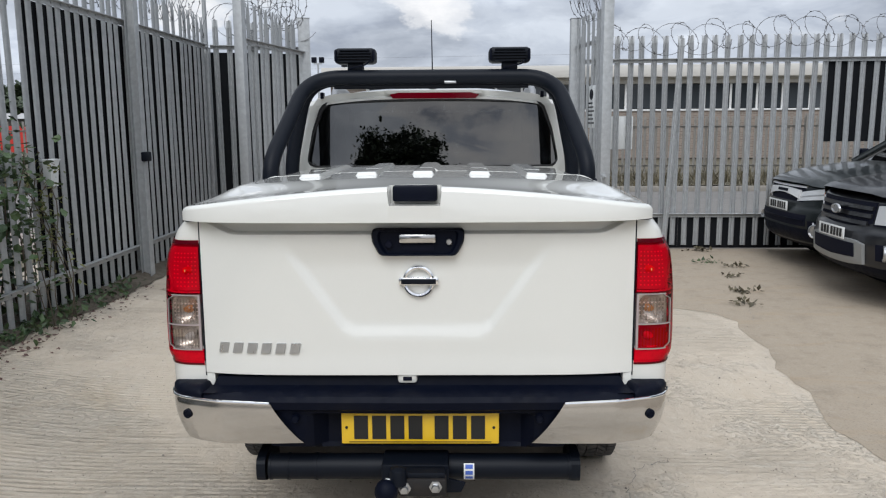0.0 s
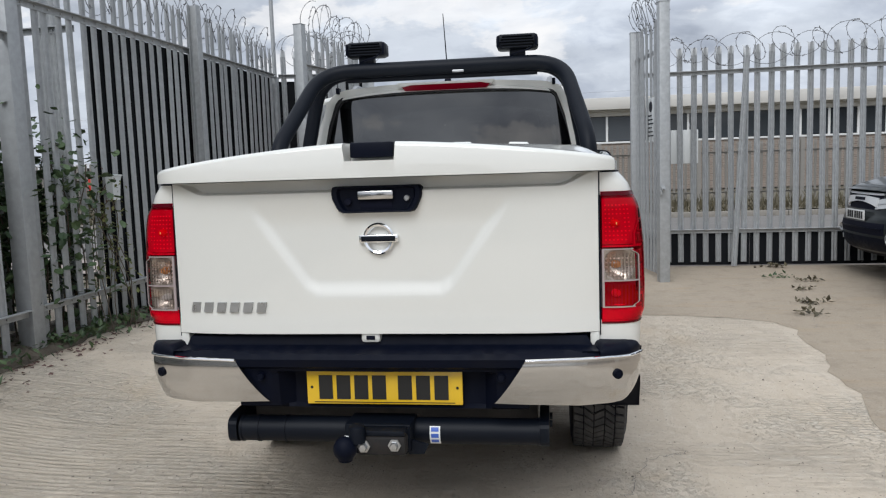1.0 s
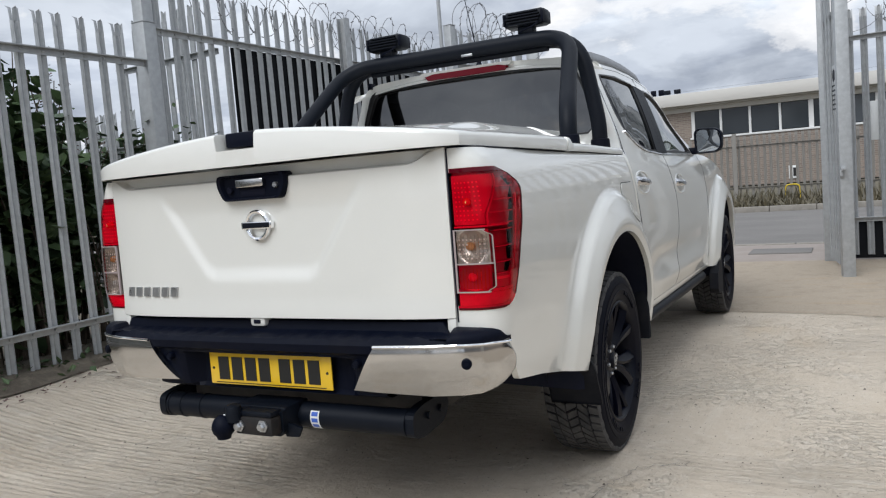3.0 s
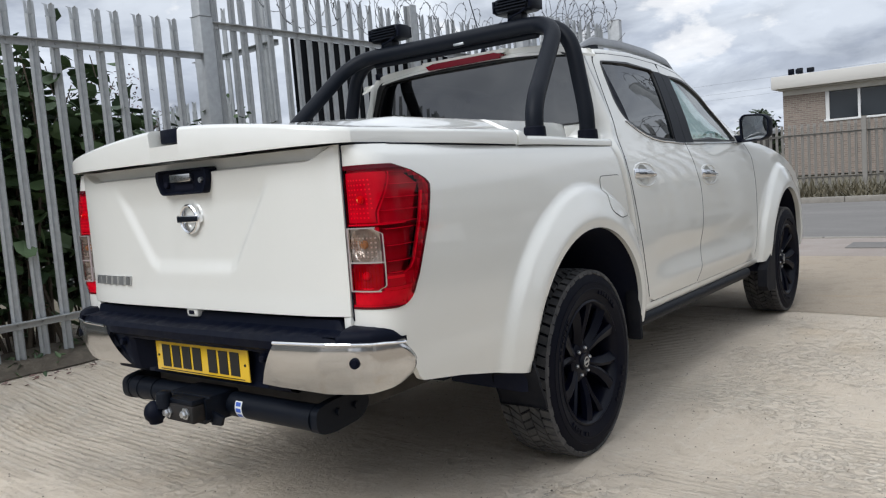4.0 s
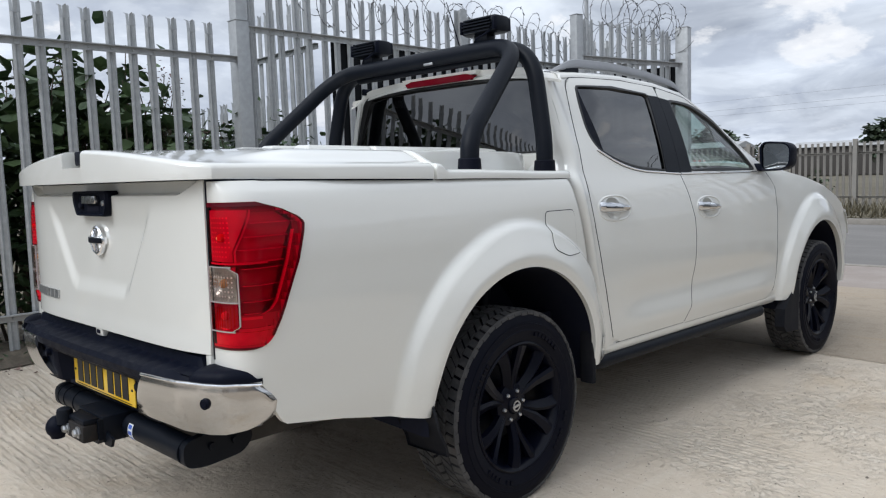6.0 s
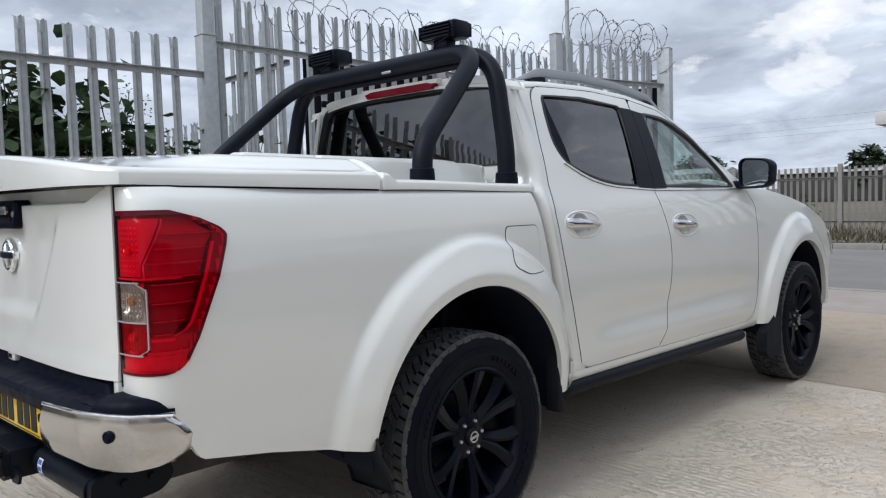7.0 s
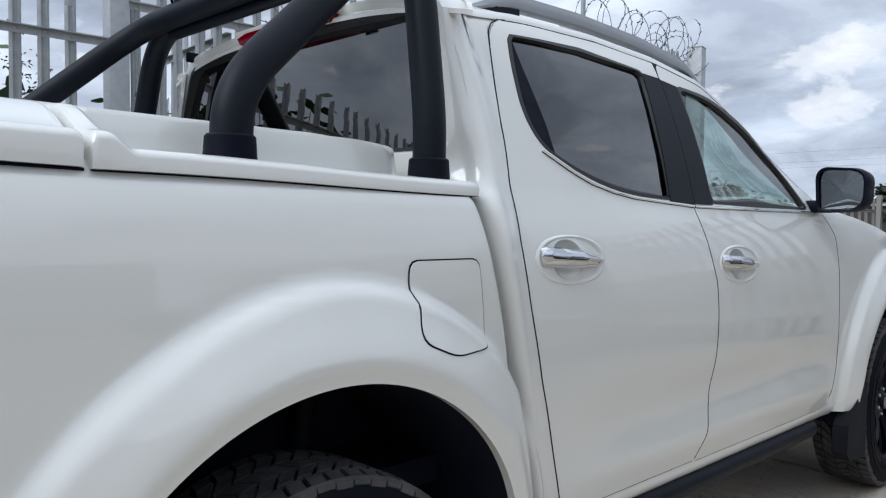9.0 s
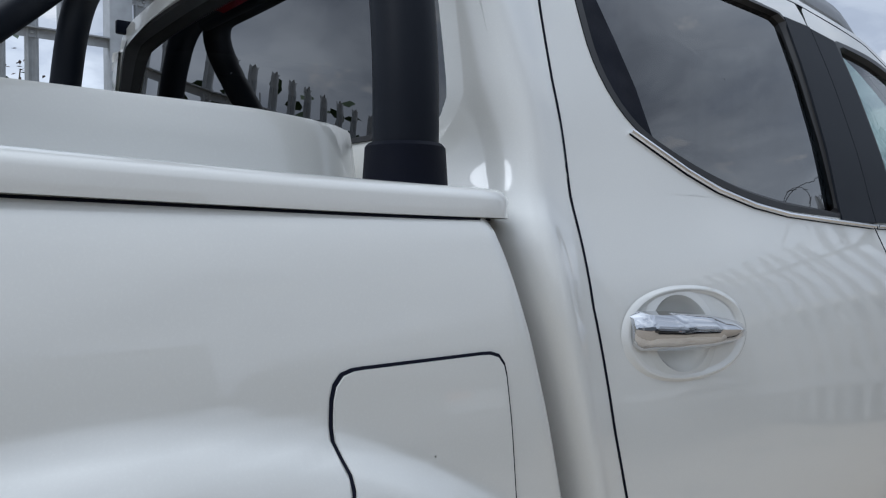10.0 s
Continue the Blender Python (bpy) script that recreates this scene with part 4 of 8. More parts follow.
def build_plants():
    k = 0
    for y in (-9.0, -7.2, -5.4, -3.8, -2.6, -1.5, -0.6, 0.3, 1.1, 1.9):
        near = y > -2.8
        shrub("shrub", "tall green broad-leaved shrub pushing up behind the fence", -4.15 - 0.25 * (k % 3), y, 2.05 + 0.25 * ((k * 7) % 3 - 1), 0.75, 620 if near else 380, 20 + k, 0.13, True, "leaf", 0, 0.05)
        k += 1
    for y in (-1.0, 0.6, 1.6, 2.2):
        shrub("shrub", "dark dense low shrub filling the fence foot", -3.85, y, 1.5, 0.6, 700, 60 + k, 0.09, True, "leaf", 0, 0.05)
        k += 1
    for x, y, h in ((-3.95, 0.2, 2.2), (-3.9, 1.1, 2.15), (-4.1, 2.0, 1.95), (-4.0, -0.8, 2.15)):
        shrub("shrub", "tall green broad-leaved shrub pushing up behind the fence", x, y, h, 0.45, 420, 120 + k, 0.12, True, "leaf", 0, 0.05)
        k += 1
    for x, y, h in ((-3.6, -1.6, 2.5), (-3.75, -0.9, 2.62), (-3.6, -0.3, 2.55), (-3.7, 0.35, 2.6), (-3.55, 0.95, 2.35), (-3.65, 1.5, 2.2), (-3.8, -2.4, 2.5), (-3.7, -3.2, 2.5)):
        shrub("shrub", "tall leafy shrub with large heart-shaped leaves behind the fence", x, y, h, 0.42, 430, 160 + k, 0.15, True, "leaf_broad", 0, 0.05)
        k += 1
    shrub("shrub", "thin shrub with brown seed heads behind the fence", -3.9, 1.7, 2.15, 0.4, 160, 131, 0.07, False, "leaf", 26, 0.05)
    shrub("shrub", "thin shrub with brown seed heads behind the fence", -4.5, 2.1, 2.3, 0.45, 160, 91, 0.07, False, "leaf", 22, 0.05)
    shrub("shrub", "thin shrub with brown seed heads behind the fence", -4.6, 1.2, 2.2, 0.4, 140, 92, 0.07, False, "leaf_light", 16, 0.05)
    shrub("shrub", "leafy climber threading through the fence pales", -3.32, 3.0, 1.40, 0.30, 900, 95, 0.065, True, "leaf", 0, 0.1, 0.007)
    shrub("shrub", "leafy climber threading through the fence pales", -3.35, 2.62, 1.7, 0.28, 1000, 97, 0.065, True, "leaf", 0, 0.1, 0.007)
    shrub("shrub", "leafy climber threading through the fence pales", -3.10, 3.3, 1.30, 0.14, 330, 96, 0.045, False, "leaf_light", 3, 0.1, 0.004)
    for x, y, h in ((-3.75, 1.40, 2.42), (-3.80, 1.80, 2.36)):
        shrub("shrub", "tall leafy shrub with large heart-shaped leaves behind the fence", x, y, h, 0.26, 300, 190 + k, 0.14, True, "leaf_broad", 0, 0.05, 0.010)
        k += 1
    shrub("shrub", "thin shrub with brown seed heads behind the fence", -3.75, 2.15, 2.12, 0.20, 150, 205, 0.06, False, "leaf", 14, 0.05, 0.008)
    for x, y, h in ((-4.2, 3.0, 1.75), (-5.0, 3.7, 1.85), (-5.3, 2.6, 1.9)):
        shrub("shrub", "tall dark leafy shrub behind the fence corner", x, y, h, 0.55, 700, 180 + k, 0.13, True, "leaf", 0, 0.05)
        k += 1
    # soil and litter along the fence foot
    rng = random.Random(8)
    g, rows = Geo(), []
    for i in range(120):
        y = -12 + 0.162 * i
        w = 0.05 + 0.06 * math.sin(1.7 * y) + rng.uniform(-0.04, 0.04)
        rows.append([(-3.75, y, yard_z(-3.4, y) + 0.02), (-3.3, y, yard_z(-3.3, y) + 0.07 + rng.uniform(0, 0.04)), (-3.1 + w * 0.5, y, yard_z(-3.1, y) + 0.045 + rng.uniform(0, 0.03)), (-3.1 + w + 0.1, y, yard_z(-3.0, y) + 0.004)])
    structure("ground_soil_strip", g.grid(rows), MT["soil"], "dark soil and leaf litter along the fence foot")
    g = Geo()
    for i in range(1500):
        y = rng.uniform(-6, 4.4) if i % 3 else rng.uniform(2.3, 4.6)
        x = -3.1 + rng.gauss(0.0, 0.13)
        leaf_card(g, (x, y, yard_z(x, y) + rng.uniform(0.03, 0.1)), rng.uniform(0.03, 0.09), rng, False, 0.8)
    solo("weeds", g, MT["leaf"], "small green weeds along the fence foot", "weeds", kind="stuff", smooth=0, merge=False)
    g = Geo()
    for i in range(700):
        y = rng.uniform(-6, 4.6)
        x = -2.98 + abs(rng.gauss(0.0, 0.14))
        leaf_card(g, (x, y, yard_z(x, y) + 0.01), rng.uniform(0.02, 0.06), rng, False, 0.2)
    solo("leaf_litter", g, MT["leaf_brown"], "dry brown leaves along the fence foot", "leaf litter", kind="stuff", smooth=0, merge=False)
    for x, y, n in ((2.88, 6.38, 20), (3.15, 6.11, 26), (2.91, 5.54, 24), (2.77, 4.80, 34), (2.63, 4.30, 22), (3.07, 7.20, 44)):
        g = Geo()
        for i in range(n):
            leaf_card(g, (x + rng.gauss(0, 0.07), y + rng.gauss(0, 0.05), 0.012 + rng.uniform(0, 0.03)), rng.uniform(0.03, 0.08), rng, False, 0.9)
        solo("weed", g, MT["grass"] if n % 20 else MT["leaf"], "low scruffy weed growing from a concrete crack", "weed", "weeds in the yard", "stuff", smooth=0, merge=False)
    # loose grit and crumbs of concrete
    g = Geo()
    for i in range(2800):
        x, y = rng.uniform(-2.7, 4.2), rng.uniform(-2.2, 6.8)
        r = rng.uniform(0.0015, 0.005) * (1.6 if rng.random() < 0.04 else 1.0)
        z = yard_z(x, y) + 0.002
        a = rng.uniform(0, 6.28)
        c, s = math.cos(a) * r, math.sin(a) * r
        g.add([(x + c, y + s, z), (x - s, y + c, z), (x - c * 1.3, y - s * 1.3, z), (x + s, y - c, z), (x + 0.2 * c, y, z + r * 0.9)], [(0, 1, 4), (1, 2, 4), (2, 3, 4), (3, 0, 4)])
    solo("grit", g, MT["grit"], "loose brown grit and crumbs on the concrete", "grit", kind="stuff", smooth=0, merge=False)
    # grass on the verge
    g = Geo()
    for i in range(9000):
        x, y = rng.uniform(-22, 16), 15.98 + abs(rng.gauss(0, 1.6))
        hh = rng.uniform(0.08, 0.28) * (1.3 if y > 17 else 0.8)
        a = rng.uniform(0, 6.28)
        dx, dy = 0.03 * math.cos(a), 0.03 * math.sin(a)
        lx, ly = rng.gauss(0, 0.1), rng.gauss(0, 0.1)
        g.add([(x - dx, y - dy, 0.05), (x + dx, y + dy, 0.05), (x + lx, y + ly, 0.08 + hh)], [(0, 1, 2)])
    solo("grass", g, MT["grass"], "dry tufted grass on the far verge", "grass", kind="stuff", smooth=0, merge=False)
    # distance
    tree("tree", "dark leafy tree beyond the far fence", -17.3, 70, 4.3, 2.0, 31, 1800, 0.4)
    tree("tree", "dark leafy tree beyond the far fence", -47.5, 80, 3.8, 3.6, 32, 1600, 0.5)
    tree("tree", "low dark tree on the far skyline", -62, 110, 7.5, 5.5, 33, 1500, 0.9)
    tree("tree", "low dark tree on the far skyline", -70, 116, 7.0, 6.0, 34, 1500, 0.9)
    tree("tree", "low dark tree on the far skyline", -55, 118, 6.0, 6.0, 35, 1500, 0.9)
    tree("tree", "dark leafy tree behind the yard", -2.9, -24, 5.5, 2.2, 36, 16000, 0.17)
    tree("tree", "dark leafy tree behind the yard", -1.1, -25, 6.0, 2.1, 40, 16000, 0.17)
    tree("tree", "small tree behind the yard", -12, -26, 4.6, 2.4, 38, 1800, 0.4)


# ---------- far side of the road ----------
def build_far_side():
    base = lambda x, y: 0.1
    palisade("palisade_fence", "weathered low palisade fence beyond the road", (-30.0, 20.0), (-6.5, 20.0), 1.62, (0.35, 1.45), [2.7 * i for i in range(9)], 0.05, 0.155, "far fence runs", base, "weathered", 1.8, bolts=False)
    palisade("palisade_fence", "weathered low palisade fence beyond the road", (-6.5, 20.0), (14.0, 20.0), 1.62, (0.35, 1.45), [2.7 * i for i in range(8)], 0.05, 0.155, "far fence runs", base, "weathered", 1.8, bolts=False)
    # brick unit with ribbon windows
    Y, X0, X1 = 32.0, -5.9, 40.0
    b = thing("building", "single-storey brown brick unit with ribbon windows and flat roof", "building")
    part("wall", Geo().box(X0, X1, Y, Y + 0.3, 0, 2.05), MT["brickwork"], b, "brown brick wall under the windows")
    part("wall", Geo().box(X0, -4.35, Y + 0.001, Y + 0.3, 2.05, 3.22), MT["brickwork"], b, "brown brick end pier")
    part("wall", Geo().box(X0, X0 + 0.3, Y + 0.3, Y + 16, 0, 3.3), MT["brickwork"], b)
    part("wall", Geo().box(X1 - 0.3, X1, Y + 0.3, Y + 16, 0, 3.3), MT["brickwork"], b)
    part("wall", Geo().box(X0, X1, Y + 16, Y + 16.3, 0, 3.3), MT["brickwork"], b)
    part("lintel", Geo().box(X0, X1, Y - 0.02, Y + 0.3, 3.22, 3.42, 0.01), MT["cladding"], b, "pale panel above the windows")
    part("soffit", Geo().box(X0 - 0.1, X1 + 0.1, Y - 0.3, Y + 16.4, 3.42, 3.5), MT["cladding"], b)
    part("fascia", Geo().box(X0 - 0.3, X1 + 0.3, Y - 0.55, Y - 0.4, 3.48, 3.98, 0.02), MT["cladding"], b, "deep off-white fascia board")
    part("fascia", Geo().box(X0 - 0.3, X0 - 0.15, Y - 0.4, Y + 16, 3.48, 3.98, 0.02), MT["cladding"], b)
    g = Geo().grid([[(x, Y - 0.4, 3.9), (x, Y + 3, 4.25), (x, Y + 8, 4.6), (x, Y + 16, 4.0)] for x in np.linspace(X0 - 0.2, X1 + 0.2, 60)])
    part("roof", g, MT["roofing"], b, "low pitched grey sheet roof")
    part("window_sill", Geo().box(-4.4, X1, Y - 0.06, Y + 0.1, 2.05, 2.13, 0.01), MT["upvc"], b)
    pane = Geo().box(-0.52, 0.52, 0.09, 0.1, -0.52, 0.52).mesh("pane", MT["pane"])
    post = Geo().box(-0.045, 0.045, 0.05, 0.13, -0.55, 0.55).mesh("mullion", MT["upvc"])
    wide = Geo().box(-0.09, 0.09, 0.04, 0.13, -0.55, 0.55).mesh("mullion", MT["upvc"])
    i, x = 0, -4.3
    while x < X1 - 1.2:
        w = part("window", post if i % 4 else wide, None, b)
        w.location = (x, Y, 2.68)
        p = part("pane", pane, None, w)
        p.location = (0.58, 0, 0)
        x += 1.13
        i += 1
    for k in (0, 1):
        fl = thing("floodlight", "small black floodlight on the roof edge", "floodlight", "roof floodlights")
        part("housing", Geo().box(-0.13, 0.13, -0.08, 0.08, -0.09, 0.09, 0.02), MT["satin"], fl)
        part("bracket", Geo().tube([(0, 0, -0.42), (0, 0, -0.08)], 0.02, 8), MT["galv"], fl)
        fl.location = (-5.3 + 0.42 * k, 32.2, 4.15)
    # white plate on the wall with bars in place of its figures
    s = thing("wall_sign", "small white sign on the far brick wall", "sign")
    part("board", Geo().box(-0.16, 0.16, -0.03, 0.0, -0.26, 0.26, 0.01), MT["white_plate"], s)
    part("text_bar", Geo().box(-0.11, -0.05, -0.035, -0.031, -0.17, 0.17), MT["ink"], s)
    part("text_bar", Geo().box(0.0, 0.11, -0.035, -0.031, -0.17, 0.17), MT["ink"], s)
    s.location = (-0.5, 31.96, 0.42)
    g = Geo().tube(rounded([(-0.16, 0, 0.0), (-0.16, 0, 0.36), (0.16, 0, 0.36), (0.16, 0, 0.0)], 0.1, 5), 0.016, 8)
    solo("hoop_barrier", g, MT["yellow_paint"], "yellow painted steel hoop on the verge", "barrier").location = (0.34, 18.9, 0.06)
    # low bramble along the far fence
    rng = random.Random(77)
    g = Geo()
    for i in range(5200):
        x = rng.uniform(-34, -6)
        y = 24.0 + rng.gauss(0, 0.8)
        top = 0.75 + 0.35 * math.sin(0.9 * x) + 0.25 * math.sin(2.3 * x + 1)
        leaf_card(g, (x, y, 0.05 + top * rng.random() ** 0.6), rng.uniform(0.12, 0.3), rng, True, 0.7)
    solo("bramble", g, MT["tree_leaf"], "low dark bramble behind the far fence", "bramble", kind="stuff", smooth=0, merge=False)
    # low dark sheds further off
    for x, y, w, h in ((-30, 62, 9, 2.6), (-44, 66, 12, 2.2), (-20, 70, 8, 2.4), (-25, -16, 13, 2.9)):
        b = thing("shed", "low dark shed beyond the far fence", "shed", "far sheds")
        part("wall", Geo().box(-w / 2, w / 2, -2, 2, 0, h, 0.02), MT["shed"], b)
        part("roof", Geo().prism([(-2.3, h), (2.3, h), (0, h + 0.5)], -w / 2 - 0.2, w / 2 + 0.2), MT["roofing"], b)
        b.matrix_world = pose(x, y, 0, 0, 0, 0)
    for x, y in ((-15.5, 33), (-18.5, 34), (-22, 35)):
        v = thing("van", "red vehicle parked beyond the far fence", "vehicle", "far red vehicles")
        g = Geo().prism([(-2.0, 0.35), (2.0, 0.35), (2.0, 0.95), (1.2, 1.05), (0.7, 1.6), (-1.9, 1.6), (-2.0, 0.9)], -0.8, 0.8, "y")
        part("body", g, MT["red_paint"], v, smooth=20)
        for wx in (-1.3, 1.3):
            part("wheel", Geo().lathe([(0.0001, -0.1), (0.3, -0.1), (0.32, 0.0), (0.3, 0.1), (0.0001, 0.1)], 16, pose(wx, -0.72, 0.3, 0, 0, 90)), MT["tyre"], v)
        v.matrix_world = pose(x, y, 0, 0, 0, 8)
    # unseen steel-clad unit on the yard's open side, added to dim the truck's flank
    b = thing("warehouse", "unseen long grey steel-clad block on the yard's open side, added to dim the truck's flank", "building")
    rows = [[(14.0 + (0.0 if k % 4 < 2 else 0.035), -22 + 0.11 * k, z) for z in (0.6, 2.4, 4.2)] for k in range(262)]
    part("cladding", Geo().grid(rows), MT["shed_clad"], b, "ribbed grey steel cladding", smooth=0)
    part("plinth", Geo().box(14.0, 14.3, -22, 6.8, -0.05, 0.62, 0.01), MT["brickwork"], b, "low brick plinth")
    part("wall", Geo().box(14.06, 26.0, -22, 6.8, 0.0, 4.15), MT["shed_clad"], b)
    part("roof", Geo().prism([(13.9, 4.16), (26.1, 4.16), (20.0, 5.6)], -22.2, 7.0, "y"), MT["roofing"], b, "shallow pitched sheet roof")
    part("roller_door", Geo().box(13.93, 13.99, -9.0, -5.2, 0.0, 3.6, 0.01), MT["roofing"], b, "closed grey roller door")
    # overhead lines far off
    g = Geo()
    for z in (9.0, 9.8, 11.2):
        g.tube([(-160, 118, z), (-100, 116, z - 0.6), (-40, 114, z - 0.3), (20, 112, z)], 0.014, 4)
    mast = thing("floodlight_mast", "distant grey mast with twin floodlights", "floodlight")
    mast.location = (-11.8, 60.0, 0.0)
    part("pole", Geo().tube([(0, 0, -0.1), (0, 0, 6.3)], [0.09, 0.06], 8), MT["galv"], mast)
    part("crossarm", Geo().box(-0.34, 0.34, -0.04, 0.04, 6.25, 6.33), MT["galv"], mast)
    for x in (-0.30, 0.30):
        part("floodlight", Geo().box(x - 0.20, x + 0.20, -0.12, 0.12, 6.36, 6.80, 0.04), MT["plastic"], mast)
    solo("overhead_cables", g, MT["wire"], "thin dark overhead cables far off", "cables")


build_ground()
build_cracks()
build_fences()
build_plants()
build_far_side()


# ---------- the white pickup ----------
HUB_R, HUB_F, HUB_Z, HUB_X = 1.19, 4.345, 0.385, 0.705
ARCH_Z, ARCH_R = 0.443, 0.485
SPREAD = 0.0157  # the flanks open slightly towards the front
BED = [(0.40, 0.79), (0.50, 0.815), (0.60, 0.832), (0.75, 0.842), (0.92, 0.846), (1.06, 0.842), (1.14, 0.834), (1.20, 0.822), (1.245, 0.808), (1.27, 0.790), (1.285, 0.765)]
CAB = [(0.40, 0.78), (0.48, 0.800), (0.56, 0.812), (0.66, 0.815), (0.78, 0.822), (0.90, 0.822), (1.02, 0.814), (1.10, 0.802), (1.18, 0.786), (1.25, 0.763), (1.28, 0.752), (1.40, 0.722), (1.55, 0.672), (1.70, 0.612), (1.76, 0.575)]


def soft_curve(table, x, w=0.035):
    return (curve(table, x - w) + 2 * curve(table, x) + curve(table, x + w)) / 4


def side_x(y, z):
    """Half width of the right flank at a place along the truck and a height."""
    k = smooth01(1.60, 1.80, y)
    x = lerp(soft_curve(BED, z, 0.018), soft_curve(CAB, z), k)
    # waist: a shallow hollow low on the doors
    door = smooth01(1.85, 2.2, y) * smooth01(3.75, 3.4, y)
    x -= door * 0.012 * math.exp(-(((z - 0.70) / 0.075) ** 2))
    x += door * 0.008 * math.exp(-(((z - 0.575) / 0.05) ** 2))
    x -= 0.05 * smooth01(3.7, 5.2, y) ** 2
    if z > 1.2:
        x -= 0.075 * smooth01(2.7, 3.9, y) * smooth01(1.22, 1.5, z)
        x -= 0.03 * smooth01(2.05, 1.66, y) * smooth01(1.3, 1.7, z)
    for hub in (HUB_R, HUB_F):
        r = math.hypot(y - hub, (z - ARCH_Z) * 0.98)
        near = r + 0.022 * smooth01(0.05, -0.35, y - hub)
        x += 0.026 * smooth01(0.652, 0.618, near) + 0.040 * smooth01(0.645, 0.49, r) - 0.010 * smooth01(0.512, 0.485, r)
    return x + SPREAD * y


def columns():
    """The bed side's plan line from the tailgate's edge round the corner and forward: (x, y) at the widest height."""
    cols = [(0.712, -0.006), (0.722, -0.007)]
    for k in range(1, 13):
        a = math.pi / 2 * k / 12
        cols.append((0.727 + 0.119 * math.sin(a) ** 0.72, 0.11 - 0.117 * math.cos(a) ** 0.72))
    return cols


CORNER = columns()


def plan_point(px, py, z, out=0.0):
    k = min(1.0, max(0.0, (px - 0.712) / (0.846 - 0.712)))
    x = px + k * (side_x(py, z) - 0.846)
    return Vector((x + out * k, py - out * (1 - k) ** 0.8, z))


def bed_front(z):
    return curve([(0.40, 1.765), (0.52, 1.747), (0.69, 1.716), (0.85, 1.684), (0.97, 1.660), (1.10, 1.628), (1.235, 1.596), (1.29, 1.584)], z)


def bed_bottom(y):
    return curve([(-0.1, 0.70), (0.075, 0.70), (0.115, 0.60), (0.14, 0.566), (0.34, 0.53), (0.62, 0.465), (0.72, 0.45), (1.9, 0.45)], y)


def snap_arch(g, hub):
    """Cuts the wheel opening: drops faces inside it and draws the edge onto the circle."""
    def inside(p):
        return math.hypot(p[1] - hub, p[2] - ARCH_Z) < ARCH_R
    keep = [f for f in g.f if not all(inside(g.v[i]) for i in f)]
    used = {i for f in keep for i in f if inside(g.v[i])}
    for i in used:
        x, y, z = g.v[i]
        d = math.hypot(y - hub, z - ARCH_Z)
        y2, z2 = hub + (y - hub) * ARCH_R / d, ARCH_Z + (z - ARCH_Z) * ARCH_R / d
        g.v[i] = (side_x(y2, z2), y2, z2)
    g.f = keep
    live = sorted({i for f in keep for i in f})
    at = {i: n for n, i in enumerate(live)}
    g.v, g.f = [g.v[i] for i in live], [tuple(at[i] for i in f) for f in keep]
    return g


def panel(y0, y1, z0, z1, ny, nz, out=0.0):
    """A patch of the flank between four edges, each a number or a function."""
    g, rows = Geo(), []
    for b in range(nz + 1):
        row = []
        for a in range(ny + 1):
            u, v = a / ny, b / nz
            z = lerp(0.5, 1.3, v)
            for _ in range(3):
                ya = y0(z) if callable(y0) else y0
                yb = y1(z) if callable(y1) else y1
                y = lerp(ya, yb, u)
                z = lerp(z0(y) if callable(z0) else z0, z1(y) if callable(z1) else z1, v)
            row.append((side_x(y, z) + out, y, z))
        rows.append(row)
    return g.grid(rows)


def two(name, g, mat, parent, label="", flange=None, smooth=40.0):
    """A part on the right and its mirror on the left."""
    a = part(name, g, mat, parent, label, smooth, flange=flange)
    fl = None if flange is None else ((lambda c: Vector((-1, 1, 1)) * Vector(flange(Vector((-c.x, c.y, c.z))))) if callable(flange) else (-flange[0], flange[1], flange[2]))
    b = part(name, g.mirror(), mat, parent, label, smooth, flange=fl)
    return a, b


